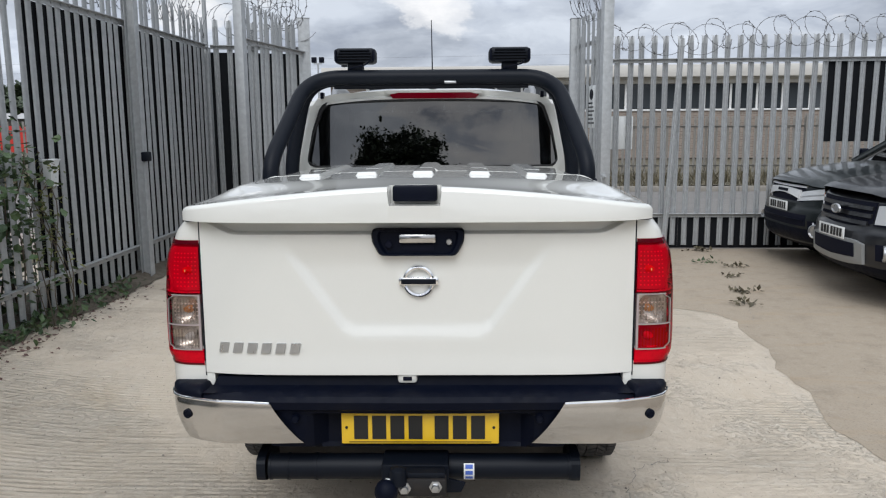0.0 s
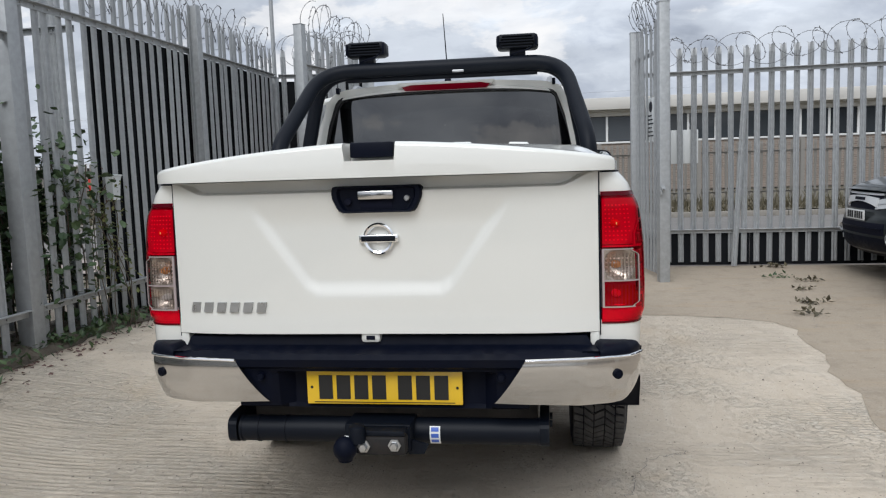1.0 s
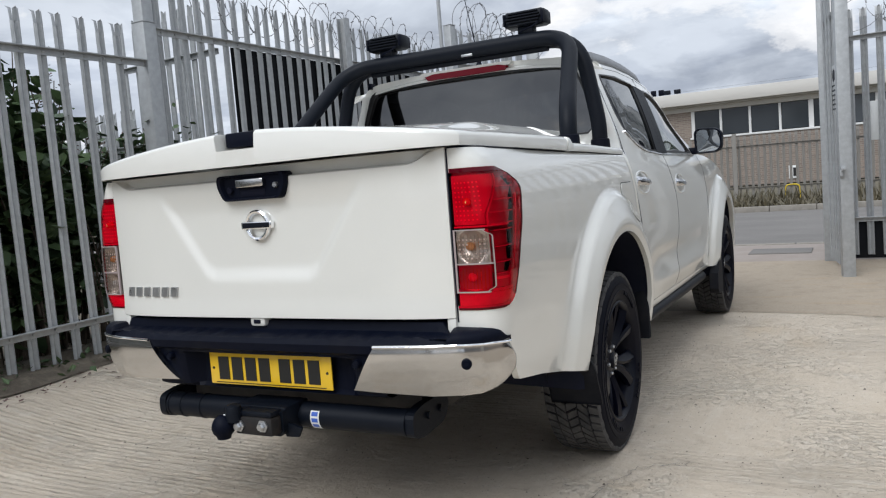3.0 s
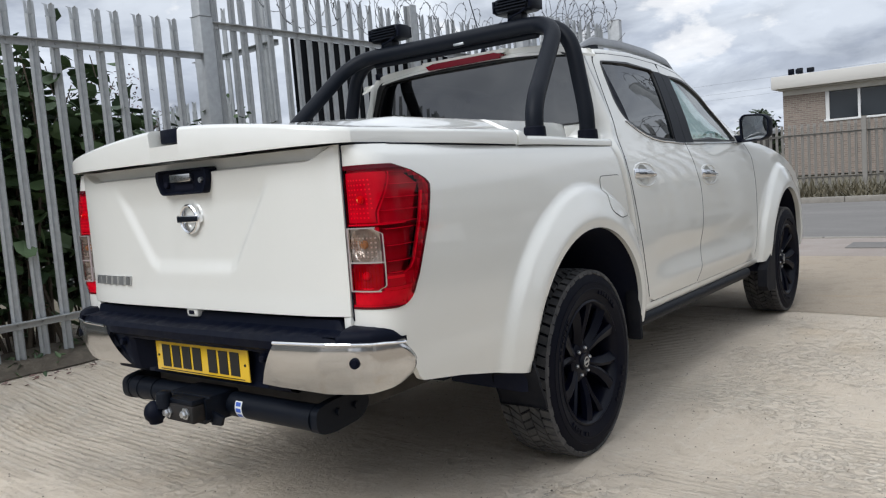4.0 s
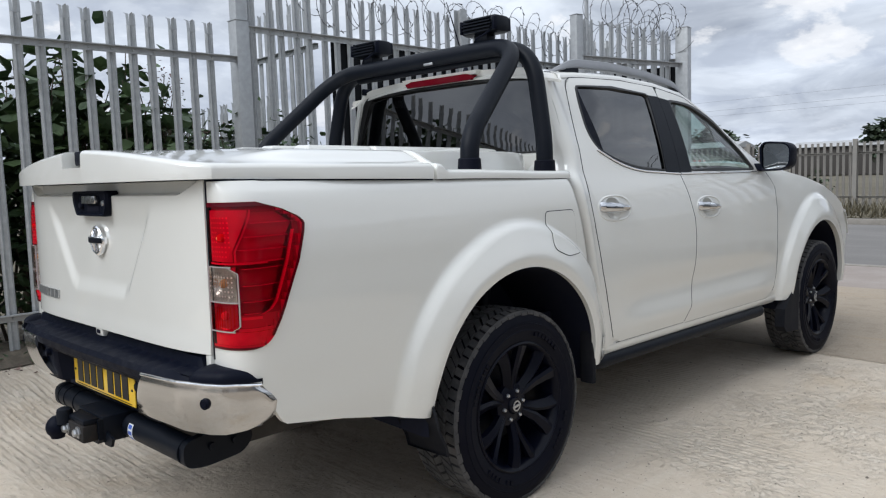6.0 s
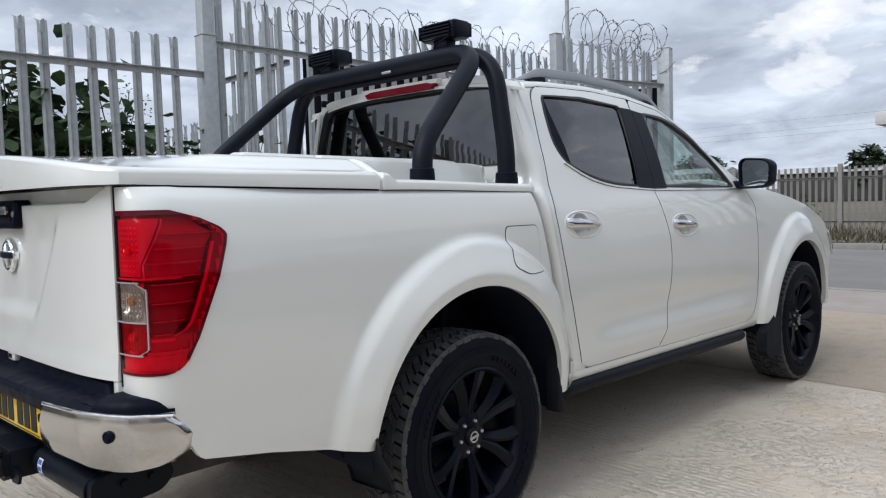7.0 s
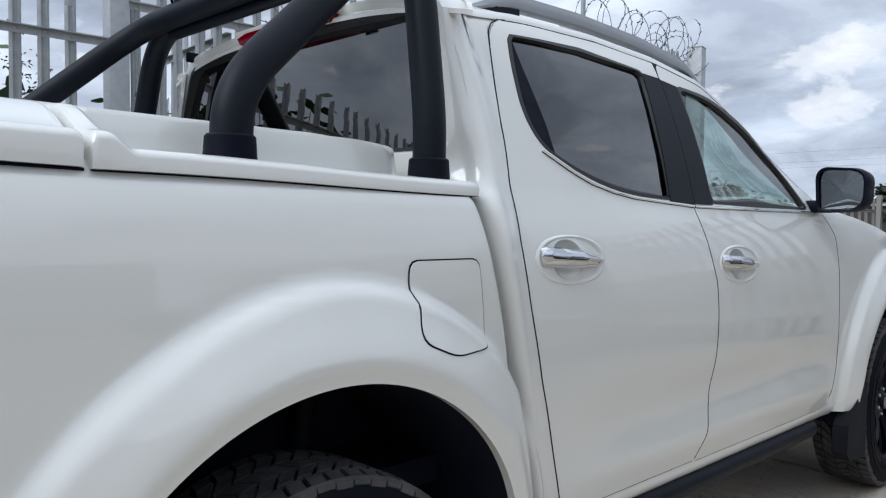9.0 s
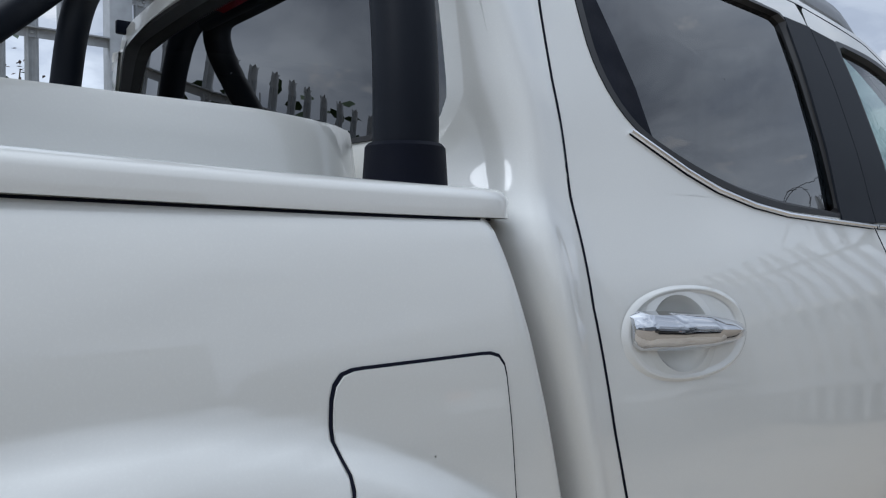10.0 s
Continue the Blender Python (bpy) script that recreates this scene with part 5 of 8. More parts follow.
def wheel_meshes():
    W = {}
    # tyre carcass, turned about x with the outer face at +x
    prof = [(0.252, -0.118), (0.272, -0.126), (0.305, -0.131), (0.335, -0.129), (0.360, -0.120), (0.372, -0.108), (0.3745, -0.06), (0.375, 0.0), (0.3745, 0.06), (0.372, 0.108), (0.360, 0.120), (0.335, 0.129), (0.322, 0.1325), (0.306, 0.131), (0.302, 0.134), (0.276, 0.127), (0.256, 0.118), (0.249, 0.104)]
    W["tyre"] = Geo().lathe(prof, 72).mesh("tyre", MT["tyre"], 30)
    # tread: staggered, slanting blocks in five rows and shoulder lugs
    g = Geo()
    rng = random.Random(3)
    n = 58

    def block(x0, x1, a0, a1, skew, r0, r1, drop=0.0):
        v = []
        for r in (r0, r1):
            k = 0.0 if r == r0 else 0.06
            for x, a in ((x0, a0), (x1, a0 + skew), (x1, a1 + skew), (x0, a1)):
                xm, am = (x0 + x1) / 2, (a0 + a1 + skew) / 2
                x, a = lerp(x, xm, k), lerp(a, am, k)
                rr = r - (drop if abs(x) > 0.1 else 0)
                v.append((x, rr * math.cos(a), rr * math.sin(a)))
        g.add(v, [(4, 5, 6, 7), (0, 1, 5, 4), (1, 2, 6, 5), (2, 3, 7, 6), (3, 0, 4, 7)])

    for i in range(n):
        a = 2 * math.pi * i / n
        w = 2 * math.pi / n
        j = rng.uniform(-0.06, 0.06) * w
        block(-0.0235, 0.0235, a + j, a + w * 0.82, -0.6 * w, 0.368, 0.384)
        block(-0.0705, -0.0265, a + 0.3 * w, a + 1.10 * w, 0.85 * w, 0.368, 0.384)
        block(0.0265, 0.0705, a + 0.55 * w + j, a + 1.35 * w, 0.85 * w, 0.368, 0.384)
        block(-0.118, -0.0745, a + 0.1 * w, a + 0.90 * w, 0.25 * w, 0.366, 0.383, 0.004)
        block(0.0745, 0.118, a + 0.1 * w + j, a + 0.90 * w, 0.25 * w, 0.366, 0.383, 0.004)
        for sg in (-1, 1):
            v = []
            for aa in (a + 0.03 * w, a + 0.93 * w):
                for r, x in ((0.379, 0.114), (0.371, 0.1205), (0.361 + 0.004 * (i % 2), 0.1225), (0.358 + 0.004 * (i % 2), 0.118), (0.366, 0.110)):
                    v.append((sg * x, r * math.cos(aa), r * math.sin(aa)))
            g.add(v, [(0, 1, 6, 5), (1, 2, 7, 6), (2, 3, 8, 7), (0, 4, 3, 2, 1), (5, 6, 7, 8, 9)])
    W["tread"] = g.mesh("tread", MT["tread"], 0, merge=False)
    # raised ring and unreadable raised marks on the side wall
    g = Geo().lathe([(0.322, 0.130), (0.324, 0.1335), (0.330, 0.1330), (0.332, 0.126)], 72)
    for grp in (0.6, 2.2, 3.75, 5.3):
        for k in range(7):
            if k == 4 and grp > 3:
                continue
            a0, a1 = grp + 0.085 * k, grp + 0.085 * k + 0.055
            v = [(x, r * math.cos(a), r * math.sin(a)) for x in (0.128, 0.1362) for r, a in ((0.281, a0), (0.281, a1), (0.297, a1), (0.297, a0))]
            g.add(v, [(4, 5, 6, 7), (0, 1, 5, 4), (1, 2, 6, 5), (2, 3, 7, 6), (3, 0, 4, 7)])
    W["marks"] = g.mesh("sidewall_ring", MT["tyre"], 30)
    # rim barrel and lip
    W["rim"] = Geo().lathe([(0.254, 0.114), (0.257, 0.121), (0.250, 0.125), (0.241, 0.117), (0.232, 0.09), (0.222, 0.02), (0.215, -0.10)], 64).mesh("rim", MT["alloy"], 35)
    W["brake_disc"] = Geo().lathe([(0.0001, -0.005), (0.15, -0.005), (0.155, -0.012), (0.155, -0.03), (0.0001, -0.03)], 40).mesh("brake_disc", MT["satin"], 30)
    # six pairs of blades
    g = Geo()
    for k in range(6):
        base = 2 * math.pi * k / 6 + math.pi / 2
        for sg in (-1, 1):
            rows = []
            for r, off, wd, h in ((0.045, 0.22, 0.012, 0.072), (0.09, 0.155, 0.0150, 0.084), (0.14, 0.150, 0.0185, 0.099), (0.195, 0.205, 0.022, 0.112), (0.249, 0.262, 0.027, 0.119)):
                a = base + sg * off
                rad, tan = Vector((0, math.cos(a), math.sin(a))), Vector((0, -math.sin(a), math.cos(a)))
                c = rad * r
                rows.append([c + tan * (-wd) + Vector((h - 0.035, 0, 0)), c + tan * (-wd) + Vector((h - 0.008, 0, 0)), c + tan * (-wd * 0.35 * sg) + Vector((h, 0, 0)), c + tan * wd + Vector((h - 0.016 - 0.009 * sg, 0, 0)), c + tan * wd + Vector((h - 0.035, 0, 0))])
            g.grid(rows)
    W["spokes"] = g.mesh("spokes", MT["alloy"], 25, merge=False)
    W["hub"] = Geo().lathe([(0.0001, 0.094), (0.030, 0.093), (0.034, 0.088), (0.036, 0.080), (0.07, 0.074), (0.085, 0.066), (0.09, 0.03)], 36).mesh("hub", MT["alloy"], 30)
    g = Geo().lathe([(0.016, 0.0945), (0.0215, 0.0945), (0.0215, 0.097), (0.016, 0.097)], 28, None, True)
    g.box(0.094, 0.098, -0.024, 0.024, -0.0055, 0.0055, 0.001)
    W["cap_mark"] = g.mesh("cap_mark", MT["silver"], 30)
    W["nut"] = Geo().lathe([(0.0001, 0.016), (0.006, 0.015), (0.008, 0.011), (0.0085, 0.0)], 6).mesh("wheel_nut", MT["silver"], 20)
    return W


WHEEL = wheel_meshes()


def add_wheel(parent, x, y, z, outward, spin=0.0, name="wheel"):
    w = new(name)
    w.parent = parent
    w.matrix_basis = pose(x, y, z, spin, 0, 0) @ Matrix.Diagonal((0.93, 1, 1, 1)) @ (Matrix.Identity(4) if outward > 0 else pose(0, 0, 0, 0, 0, 180))
    for key, label in (("tyre", "black rubber tyre with dusty side wall"), ("tread", ""), ("marks", ""), ("rim", "black alloy rim"), ("brake_disc", ""), ("spokes", ""), ("hub", ""), ("cap_mark", "")):
        ob = part(WHEEL[key].name.split(".")[0], WHEEL[key], None, w, label)
    for k in range(6):
        a = 2 * math.pi * k / 6
        ob = part("wheel_nut", WHEEL["nut"], None, w)
        ob.location = (0.072, 0.057 * math.cos(a), 0.057 * math.sin(a))
    return w


RGLASS = [(1.900, 1.682), (2.2, 1.696), (2.525, 1.676), (2.50, 1.276), (2.29, 1.284), (2.16, 1.300), (2.02, 1.340), (1.905, 1.390), (1.866, 1.47), (1.876, 1.585)]
FGLASS = [(2.70, 1.657), (2.94, 1.648), (3.19, 1.575), (3.45, 1.412), (3.53, 1.272), (3.1, 1.270), (2.715, 1.274)]


def roof_edge(y):
    return curve([(1.64, 1.70), (1.74, 1.728), (1.95, 1.745), (2.3, 1.755), (2.62, 1.741), (2.90, 1.702), (3.16, 1.60), (3.44, 1.455), (3.67, 1.305), (3.82, 1.225)], y)


def roof_mid(y):
    return curve([(1.64, 1.762), (1.75, 1.785), (1.95, 1.802), (2.3, 1.815), (2.62, 1.807), (2.95, 1.765), (3.26, 1.62), (3.66, 1.40), (3.96, 1.245)], y)


def build_pickup():
    P = thing("pickup_truck", "white double-cab pickup with black wheels, roll bar and hard bed cover", "pickup truck")
    white = MT["white"]

    # outline of the tail lamps along the bed corner
    def lamp_right(z):
        return curve([(0.806, 0.145), (0.811, 0.170), (0.822, 0.192), (0.84, 0.208), (0.89, 0.238), (1.045, 0.306), (1.13, 0.333), (1.157, 0.338), (1.175, 0.320), (1.20, 0.265), (1.222, 0.185)], z)
    run = [0.0]
    line = CORNER + [(0.846, 0.11 + 0.0125 * k) for k in range(1, 24)]
    for a, b in zip(line, line[1:]):
        run.append(run[-1] + math.hypot(b[0] - a[0], b[1] - a[1]))

    def in_lamp(col, row, rows):
        if col >= len(run) - 1:
            return False
        z = (rows[row][col].z + rows[row + 1][col + 1].z) / 2
        return 0.818 < z < 1.212 and run[col + 1] < lamp_right(z) - 0.008

    # bed sides, from the tailgate's edge round the corner to the cab gap
    g, rows = Geo(), []
    zs = 64
    fwd = [0.11 + 0.0125 * k for k in range(1, 124)]
    for b in range(zs + 1):
        v = b / zs
        row = []
        for px, py in CORNER:
            z = lerp(bed_bottom(py), 1.285, v)
            row.append(plan_point(px, py, z))
        for y in fwd:
            z = lerp(bed_bottom(min(y, 1.7)), 1.285, v)
            yy = 0.11 + (bed_front(z) - 0.11) * (y - 0.11) / (fwd[-1] - 0.11)
            row.append(Vector((side_x(yy, z) - 0.008 * smooth01(0.018, 0.0, bed_front(z) - yy) ** 2, yy, z)))
        rows.append(row)
    g.grid(rows)
    g.v = [tuple(p) for p in g.v]
    # opening for the tail lamp
    ncol = len(rows[0])
    g.f = [f for k, f in enumerate(g.f) if not in_lamp(k % (ncol - 1), k // (ncol - 1), rows)]
    snap_arch(g, HUB_R)
    two("bed_side", g, white, P, "pearl white bed side with flared wheel arch", (-0.02, 0.0, 0.0))
    # arch linings
    for hub in (HUB_R, HUB_F):
        g = Geo()
        rows = []
        for k in range(41):
            a = math.pi * (-0.10 + 1.20 * k / 40)
            y, z = hub + (ARCH_R + 0.004) * math.cos(a), ARCH_Z + (ARCH_R + 0.004) * math.sin(a)
            if z < 0.36:
                continue
            x = side_x(y, max(z, 0.45)) - 0.015
            rows.append([(x, y, z), (x - 0.03, hub + (ARCH_R + 0.012) * math.cos(a), ARCH_Z + (ARCH_R + 0.012) * math.sin(a)), (0.50, hub + (ARCH_R - 0.01) * math.cos(a), ARCH_Z + (ARCH_R - 0.01) * math.sin(a))])
        g.grid(rows)
        n = len(rows)
        g.add([r[2] for r in rows], [tuple(range(n))])
        two("wheel_arch_liner", g, MT["arch"], P, "dark plastic wheel arch liner")

    # filler flap, set into a dark seam
    flap = rounded([(1.380, 1.130, 0), (1.572, 1.130, 0), (1.582, 0.960, 0), (1.555, 0.949, 0), (1.455, 0.946, 0), (1.374, 0.978, 0), (1.366, 1.0, 0), (1.379, 1.045, 0), (1.374, 1.08, 0)], [0.022, 0.022, 0.014, 0.02, 0.03, 0.02, 0.02, 0.03, 0.02], 5, True)
    flap = resample(flap, 64)
    c = Vector((1.48, 1.045, 0))

    def on_side(p, out):
        return (side_x(p.x, p.y) + out, p.x, p.y)
    g = Geo()
    rings = [[on_side(c.lerp(p, s), 0.003) for p in flap] for s in np.linspace(0.01, 0.975, 22)]
    g.grid(rings, True)
    part("filler_flap", g, white, P, "white fuel filler flap", flange=(-0.008, 0, 0))
    g = Geo().grid([[on_side(c.lerp(p, s), o) for p in flap] for s, o in ((0.965, 0.0008), (0.995, 0.0012), (1.010, 0.0008))], True)
    part("flap_seam", g, MT["gap"], P)

    # tail lamps
    def at_run(s):
        return float(np.interp(s, run, [p[0] for p in line])), float(np.interp(s, run, [p[1] for p in line]))

    def belly(s, z):
        """How far the lamp swells out of the bed's corner."""
        return 0.013 * math.exp(-(((s - 0.125) / 0.075) ** 2)) * smooth01(0.806, 0.85, z) * smooth01(1.222, 1.17, z)

    def lamp_patch(s0, s1, z0, z1, out, ns=26, nz=30, bulge=0.0):
        rows = []
        for b in range(nz + 1):
            z = lerp(z0, z1, b / nz)
            e0, e1 = (s(z) if callable(s) else s for s in (s0, s1))
            row = []
            for a in range(ns + 1):
                u = a / ns
                px, py = at_run(lerp(e0, e1, u))
                s = lerp(e0, e1, u)
                o = out + bulge * (4 * u * (1 - u)) ** 0.5 * (4 * (b / nz) * (1 - b / nz)) ** 0.5
                o += belly(s, z)
                row.append(plan_point(px, py, z, o))
            rows.append(row)
        return Geo().grid(rows)

    for sg in (1, -1):
        L = new("tail_lamp")
        L.parent = P
        tagged(L, "red tail lamp with clear reversing section")

        def put(name, g, mat, label="", fl=0.012):
            if sg < 0:
                g = g.mirror()
            return part(name, g, MT[mat], L, label, flange=lambda c: (-fl * sg * (0.3 if abs(c.x) < 0.78 else 1), fl * (1 if c.y < 0.06 else 0.1), 0) if fl else (0, 0, 0))
        guide = lambda z: curve([(0.905, 0.165), (0.915, 0.195), (0.935, 0.215), (0.98, 0.235), (1.05, 0.262), (1.138, 0.290)], z)
        split = lambda z: 0.104 + 0.055 * min(1.0, max(0.0, (z - 1.085) / 0.11))
        right = lambda z: lamp_right(z) - 0.007
        chamfer = lambda z: 0.108 - 0.022 * smooth01(1.022, 1.040, z) - 0.018 * smooth01(0.876, 0.862, z)
        # outer lens in three pieces round the clear section
        lens = Geo()
        for s0, s1, z0, z1, n in ((0.002, lamp_right, 1.044, 1.222, 20), (lambda z: chamfer(z) + 0.002, lamp_right, 0.8585, 1.044, 20), (0.002, lamp_right, 0.806, 0.8585, 8)):
            p = lamp_patch(s0, s1, z0, z1, 0.003, 26, n)
            lens.add(p.v, p.f)
        put("lens", lens, "lens_red", "glossy red lens", 0.012)
        put("lens_rim", lamp_patch(0.003, lambda z: lamp_right(z) - 0.001, 1.209, 1.2215, 0.0042), "red_deep", "", 0.002)
        put("lens_rim", lamp_patch(lambda z: lamp_right(z) - 0.009, lambda z: lamp_right(z) - 0.0008, 0.84, 1.209, 0.0042, 4, 40), "red_deep", "", 0.002)
        put("lens_rim", lamp_patch(0.003, lambda z: lamp_right(z) - 0.001, 0.8065, 0.8125, 0.0042), "red_deep", "", 0.002)
        # housing behind the lens
        put("housing", lamp_patch(0.002, right, 0.810, 1.219, -0.044), "lamp_dark", "", 0)
        put("reflector", lamp_patch(0.004, right, 0.813, 0.868, -0.006, 30, 6), "lamp_pale", "plain lower reflector", 0)
        put("reflector", lamp_patch(0.114, right, 0.869, 0.906, -0.009, 24, 6), "lamp_silver", "", 0)
        put("reflector", lamp_patch(0.006, right, 1.192, 1.214, -0.010, 30, 4), "lamp_mid", "", 0)

        def bowl(s0, s1, z0, z1, rim, deep, ns=18, nz=18):
            rows = []
            for b in range(nz + 1):
                z = lerp(z0, z1, b / nz)
                e0, e1 = (v(z) if callable(v) else v for v in (s0, s1))
                row = []
                for a in range(ns + 1):
                    u, v = 2 * a / ns - 1, 2 * b / nz - 1
                    q = min(1.0, u * u + v * v)
                    run_s = lerp(e0, e1, a / ns)
                    row.append(plan_point(*at_run(run_s), z, rim - deep * (1 - q) + belly(run_s, z)))
                rows.append(row)
            return Geo().grid(rows)
        put("reflector", bowl(0.006, lambda z: split(z) - 0.003, 1.056, 1.200, -0.004, 0.026), "lamp_silver", "domed reflector", 0)
        px, py = at_run(0.058)
        put("bulb", Geo().lathe([(0.0001, 0.016), (0.008, 0.014), (0.012, 0.006), (0.013, -0.01)], 14, Matrix.Translation(plan_point(px, py, 1.122, -0.014)) @ pose(0, 0, 0, 0, 0, -55)), "lamp_amber", "", 0)
        put("lens_ridge", lamp_patch(split, lambda z: split(z) + 0.005, 1.052, 1.200, -0.001, 3, 30), "lamp_pale", "", 0.004)
        put("lens_ridge", lamp_patch(0.006, 0.20, 1.048, 1.053, -0.001, 8, 2), "lamp_pale", "", 0.004)
        # stepped reflectors between the dome and the light guide
        ledges = (0.908, 0.941, 0.986, 1.034, 1.052, 1.086, 1.122, 1.160, 1.194)
        for k, (z0, z1) in enumerate(zip(ledges, ledges[1:])):
            inner = (lambda z: split(z) + 0.007) if z0 > 1.05 else (lambda z: 0.116)
            outer = lambda z: (guide(z) - 0.003) if z < 1.138 else lamp_right(z) - 0.03
            rows = []
            for z, out in ((z0, -0.006), (z0 + 0.0025, -0.006), (z0 + 0.003, -0.024), (z1 - 0.001, -0.020 if z0 > 1.05 else -0.030)):
                run_line = [lerp(inner(z), max(inner(z) + 0.01, outer(z)), a / 12) for a in range(13)]
                rows.append([plan_point(*at_run(q), z, out + belly(q, z)) for q in run_line])
            put("reflector_step", Geo().grid(rows), "lamp_silver" if z0 > 1.05 else "lamp_mid", "", 0)
            put("reflector_lip", lamp_patch(lambda z: inner(z) + 0.006, lambda z: lerp(inner(z), outer(z), 0.86), z0, z0 + 0.0028, -0.0035, 8, 2), "lamp_pale", "", 0.001)
        put("light_guide", lamp_patch(guide, lambda z: guide(z) + 0.010, 0.905, 1.138, -0.0015, 4, 40), "lamp_glow", "bright red light guide", 0.006)
        put("light_guide", lamp_patch(0.116, 0.172, 0.893, 0.901, -0.0015, 12, 2), "lamp_glow", "", 0.006)
        for z0, z1 in ((0.872, 0.95), (0.952, 1.03), (1.032, 1.10), (1.102, 1.186)):
            put("reflector", lamp_patch(lambda z: guide(z) + 0.012, right, z0, z1, -0.014, 8, 8), "lamp_mid", "", 0.004)
        # clear section: frame, lenses, bowls and bulbs
        for z0, z1, lower in ((0.945, 1.040, False), (0.862, 0.940, True)):
            red = lower and sg > 0
            put("inner_lens", lamp_patch(0.010, chamfer, z0, z1, 0.0085, nz=40), "lens_red" if red else "lens_clear", "ribbed red fog section" if red else "clear reversing and indicator section", 0.006)
            put("inner_bowl", bowl(0.010, 0.106, z0 - 0.002, z1 + 0.002, -0.002, 0.030), "lamp_mid" if red else "lamp_bowl", "", 0.004)
            px, py = at_run(0.056)
            c = plan_point(px, py, (z0 + z1) / 2, -0.016)
            b = Geo().lathe([(0.0001, 0.016), (0.008, 0.014), (0.012, 0.006), (0.013, -0.01)], 14, Matrix.Translation(c) @ pose(0, 0, 0, 0, 0, -55))
            put("bulb", b, "lamp_amber" if not lower else "lamp_pale", "", 0)
            for k in range(9):
                s0 = 0.016 + 0.0098 * k
                put("lens_rib", lamp_patch(s0, s0 + 0.0012, z0 + 0.004, z1 - 0.012, 0.0078, 2, 8), "lens_red" if red else "lens_clear", "", 0.003)
        fr = Geo()
        for s0, s1, z0, z1 in ((0.004, lambda z: chamfer(1.04) + 0.006, 1.040, 1.0436), (0.006, lambda z: chamfer(0.862) + 0.006, 0.8578, 0.862), (lambda z: chamfer(z) - 0.001, lambda z: chamfer(z) + 0.0022, 0.8578, 1.0436), (0.006, 0.110, 0.9405, 0.9450), (0.004, 0.010, 0.8578, 1.0436)):
            p = lamp_patch(s0, s1, z0, z1, 0.0105, 6, 40)
            fr.add(p.v, p.f)
        put("trim_ring", fr, "pale_trim", "pale pink edge of the clear section", 0.004)
        # bright prisms over the dome and the reversing section
        for z_lo, z_hi, edge, mat in ((1.068, 1.192, split, "lamp_glow"), (0.956, 1.030, chamfer, "lamp_glow")):
            for a in range(7):
                for b in range(int((z_hi - z_lo) / 0.0135)):
                    s0, z0 = 0.016 + 0.0125 * a, z_lo + 0.0135 * b
                    if s0 < edge(z0) - 0.016 and math.hypot(s0 - 0.056, z0 - (z_lo + z_hi) / 2 + 0.007) > 0.018:
                        put("reflector_prism", lamp_patch(s0, s0 + 0.005, z0, z0 + 0.0048, -0.0035, 2, 2, 0.001), mat, "", 0.001)
    # shadow gaps between tailgate and bed sides
    two("tailgate_gap", Geo().box(0.7072, 0.7108, -0.009, 0.03, 0.77, 1.285), MT["gap"], P)

    # tailgate with pressed trapezoid and a projecting upper lip
    g, rows = Geo(), []
    for z in list(np.linspace(0.784, 1.236, 58)) + list(np.linspace(1.238, 1.285, 28)):
        row = []
        for a in range(161):
            x = lerp(-0.7055, 0.7055, a / 160)
            # pressed field above the U-shaped ridge
            zl = 0.905
            edge = curve([(0, zl), (0.205, zl), (0.24, zl + 0.02), (0.43, 1.19), (0.50, 1.26)], abs(x))
            dip = 0.014 * smooth01(-0.008, 0.056, z - edge) * smooth01(1.24, 1.13, z)
            lip = -0.030 * smooth01(1.243 + 0.036 * smooth01(0.58, 0.69, abs(x)), 1.252 + 0.036 * smooth01(0.58, 0.69, abs(x)), z) * smooth01(0.70, 0.62, abs(x))
            bow = 0.014 + 0.034 * (1 - (x / 0.703) ** 6)
            row.append((x, -bow + dip - lip - 0.004 * smooth01(0.86, 0.78, z), z))
        rows.append(row)
    g.grid(rows)
    part("tailgate", g, white, P, "white tailgate with a pressed trapezoid", flange=(0, 0.03, 0))
    part("lower_seal", Geo().box(-0.70, 0.70, 0.02, 0.05, 0.74, 0.80), MT["gap"], P)
    # tailgate handle
    H = new("tailgate_handle")
    H.parent = P
    H.location = (0.002, -0.036, 0.004)
    tagged(H, "black tailgate handle bezel with a steel grip and lock")
    trap = rounded([(-0.143, 1.258, 0), (0.153, 1.258, 0), (0.153, 1.220, 0), (0.128, 1.172, 0), (-0.118, 1.172, 0), (-0.143, 1.220, 0)], 0.014, 4, True)
    trap = resample(trap, 60)
    c0 = Vector((0.005, 1.216, 0))
    g = Geo().grid([[(c0.lerp(p, s).x, y, c0.lerp(p, s).y) for p in trap] for s, y in ((1.0, 0.012), (1.0, -0.022), (0.96, -0.030), (0.87, -0.029), (0.82, -0.015), (0.02, -0.013))], True)
    part("bezel", g, MT["plastic"], H)
    part("grip", Geo().box(-0.055, 0.062, -0.033, -0.010, 1.214, 1.242, 0.005), MT["chrome"], H, "brushed steel grip")
    part("grip_recess", Geo().box(-0.05, 0.057, -0.0165, -0.005, 1.184, 1.212, 0.004), MT["gap"], H)
    part("lock", Geo().lathe([(0.0001, 0.020), (0.008, 0.020), (0.010, 0.017), (0.010, 0.0)], 20, pose(0.104, -0.005, 1.216, 0, 0, -90)), MT["silver"], H)
    part("camera_eye", Geo().lathe([(0.0001, 0.022), (0.009, 0.022), (0.012, 0.018), (0.012, 0.0)], 16, pose(-0.088, -0.005, 1.208, 0, 0, -90)), MT["gap"], H)
    # round badge: ring and bar, no letters
    B = new("badge")
    B.parent = P
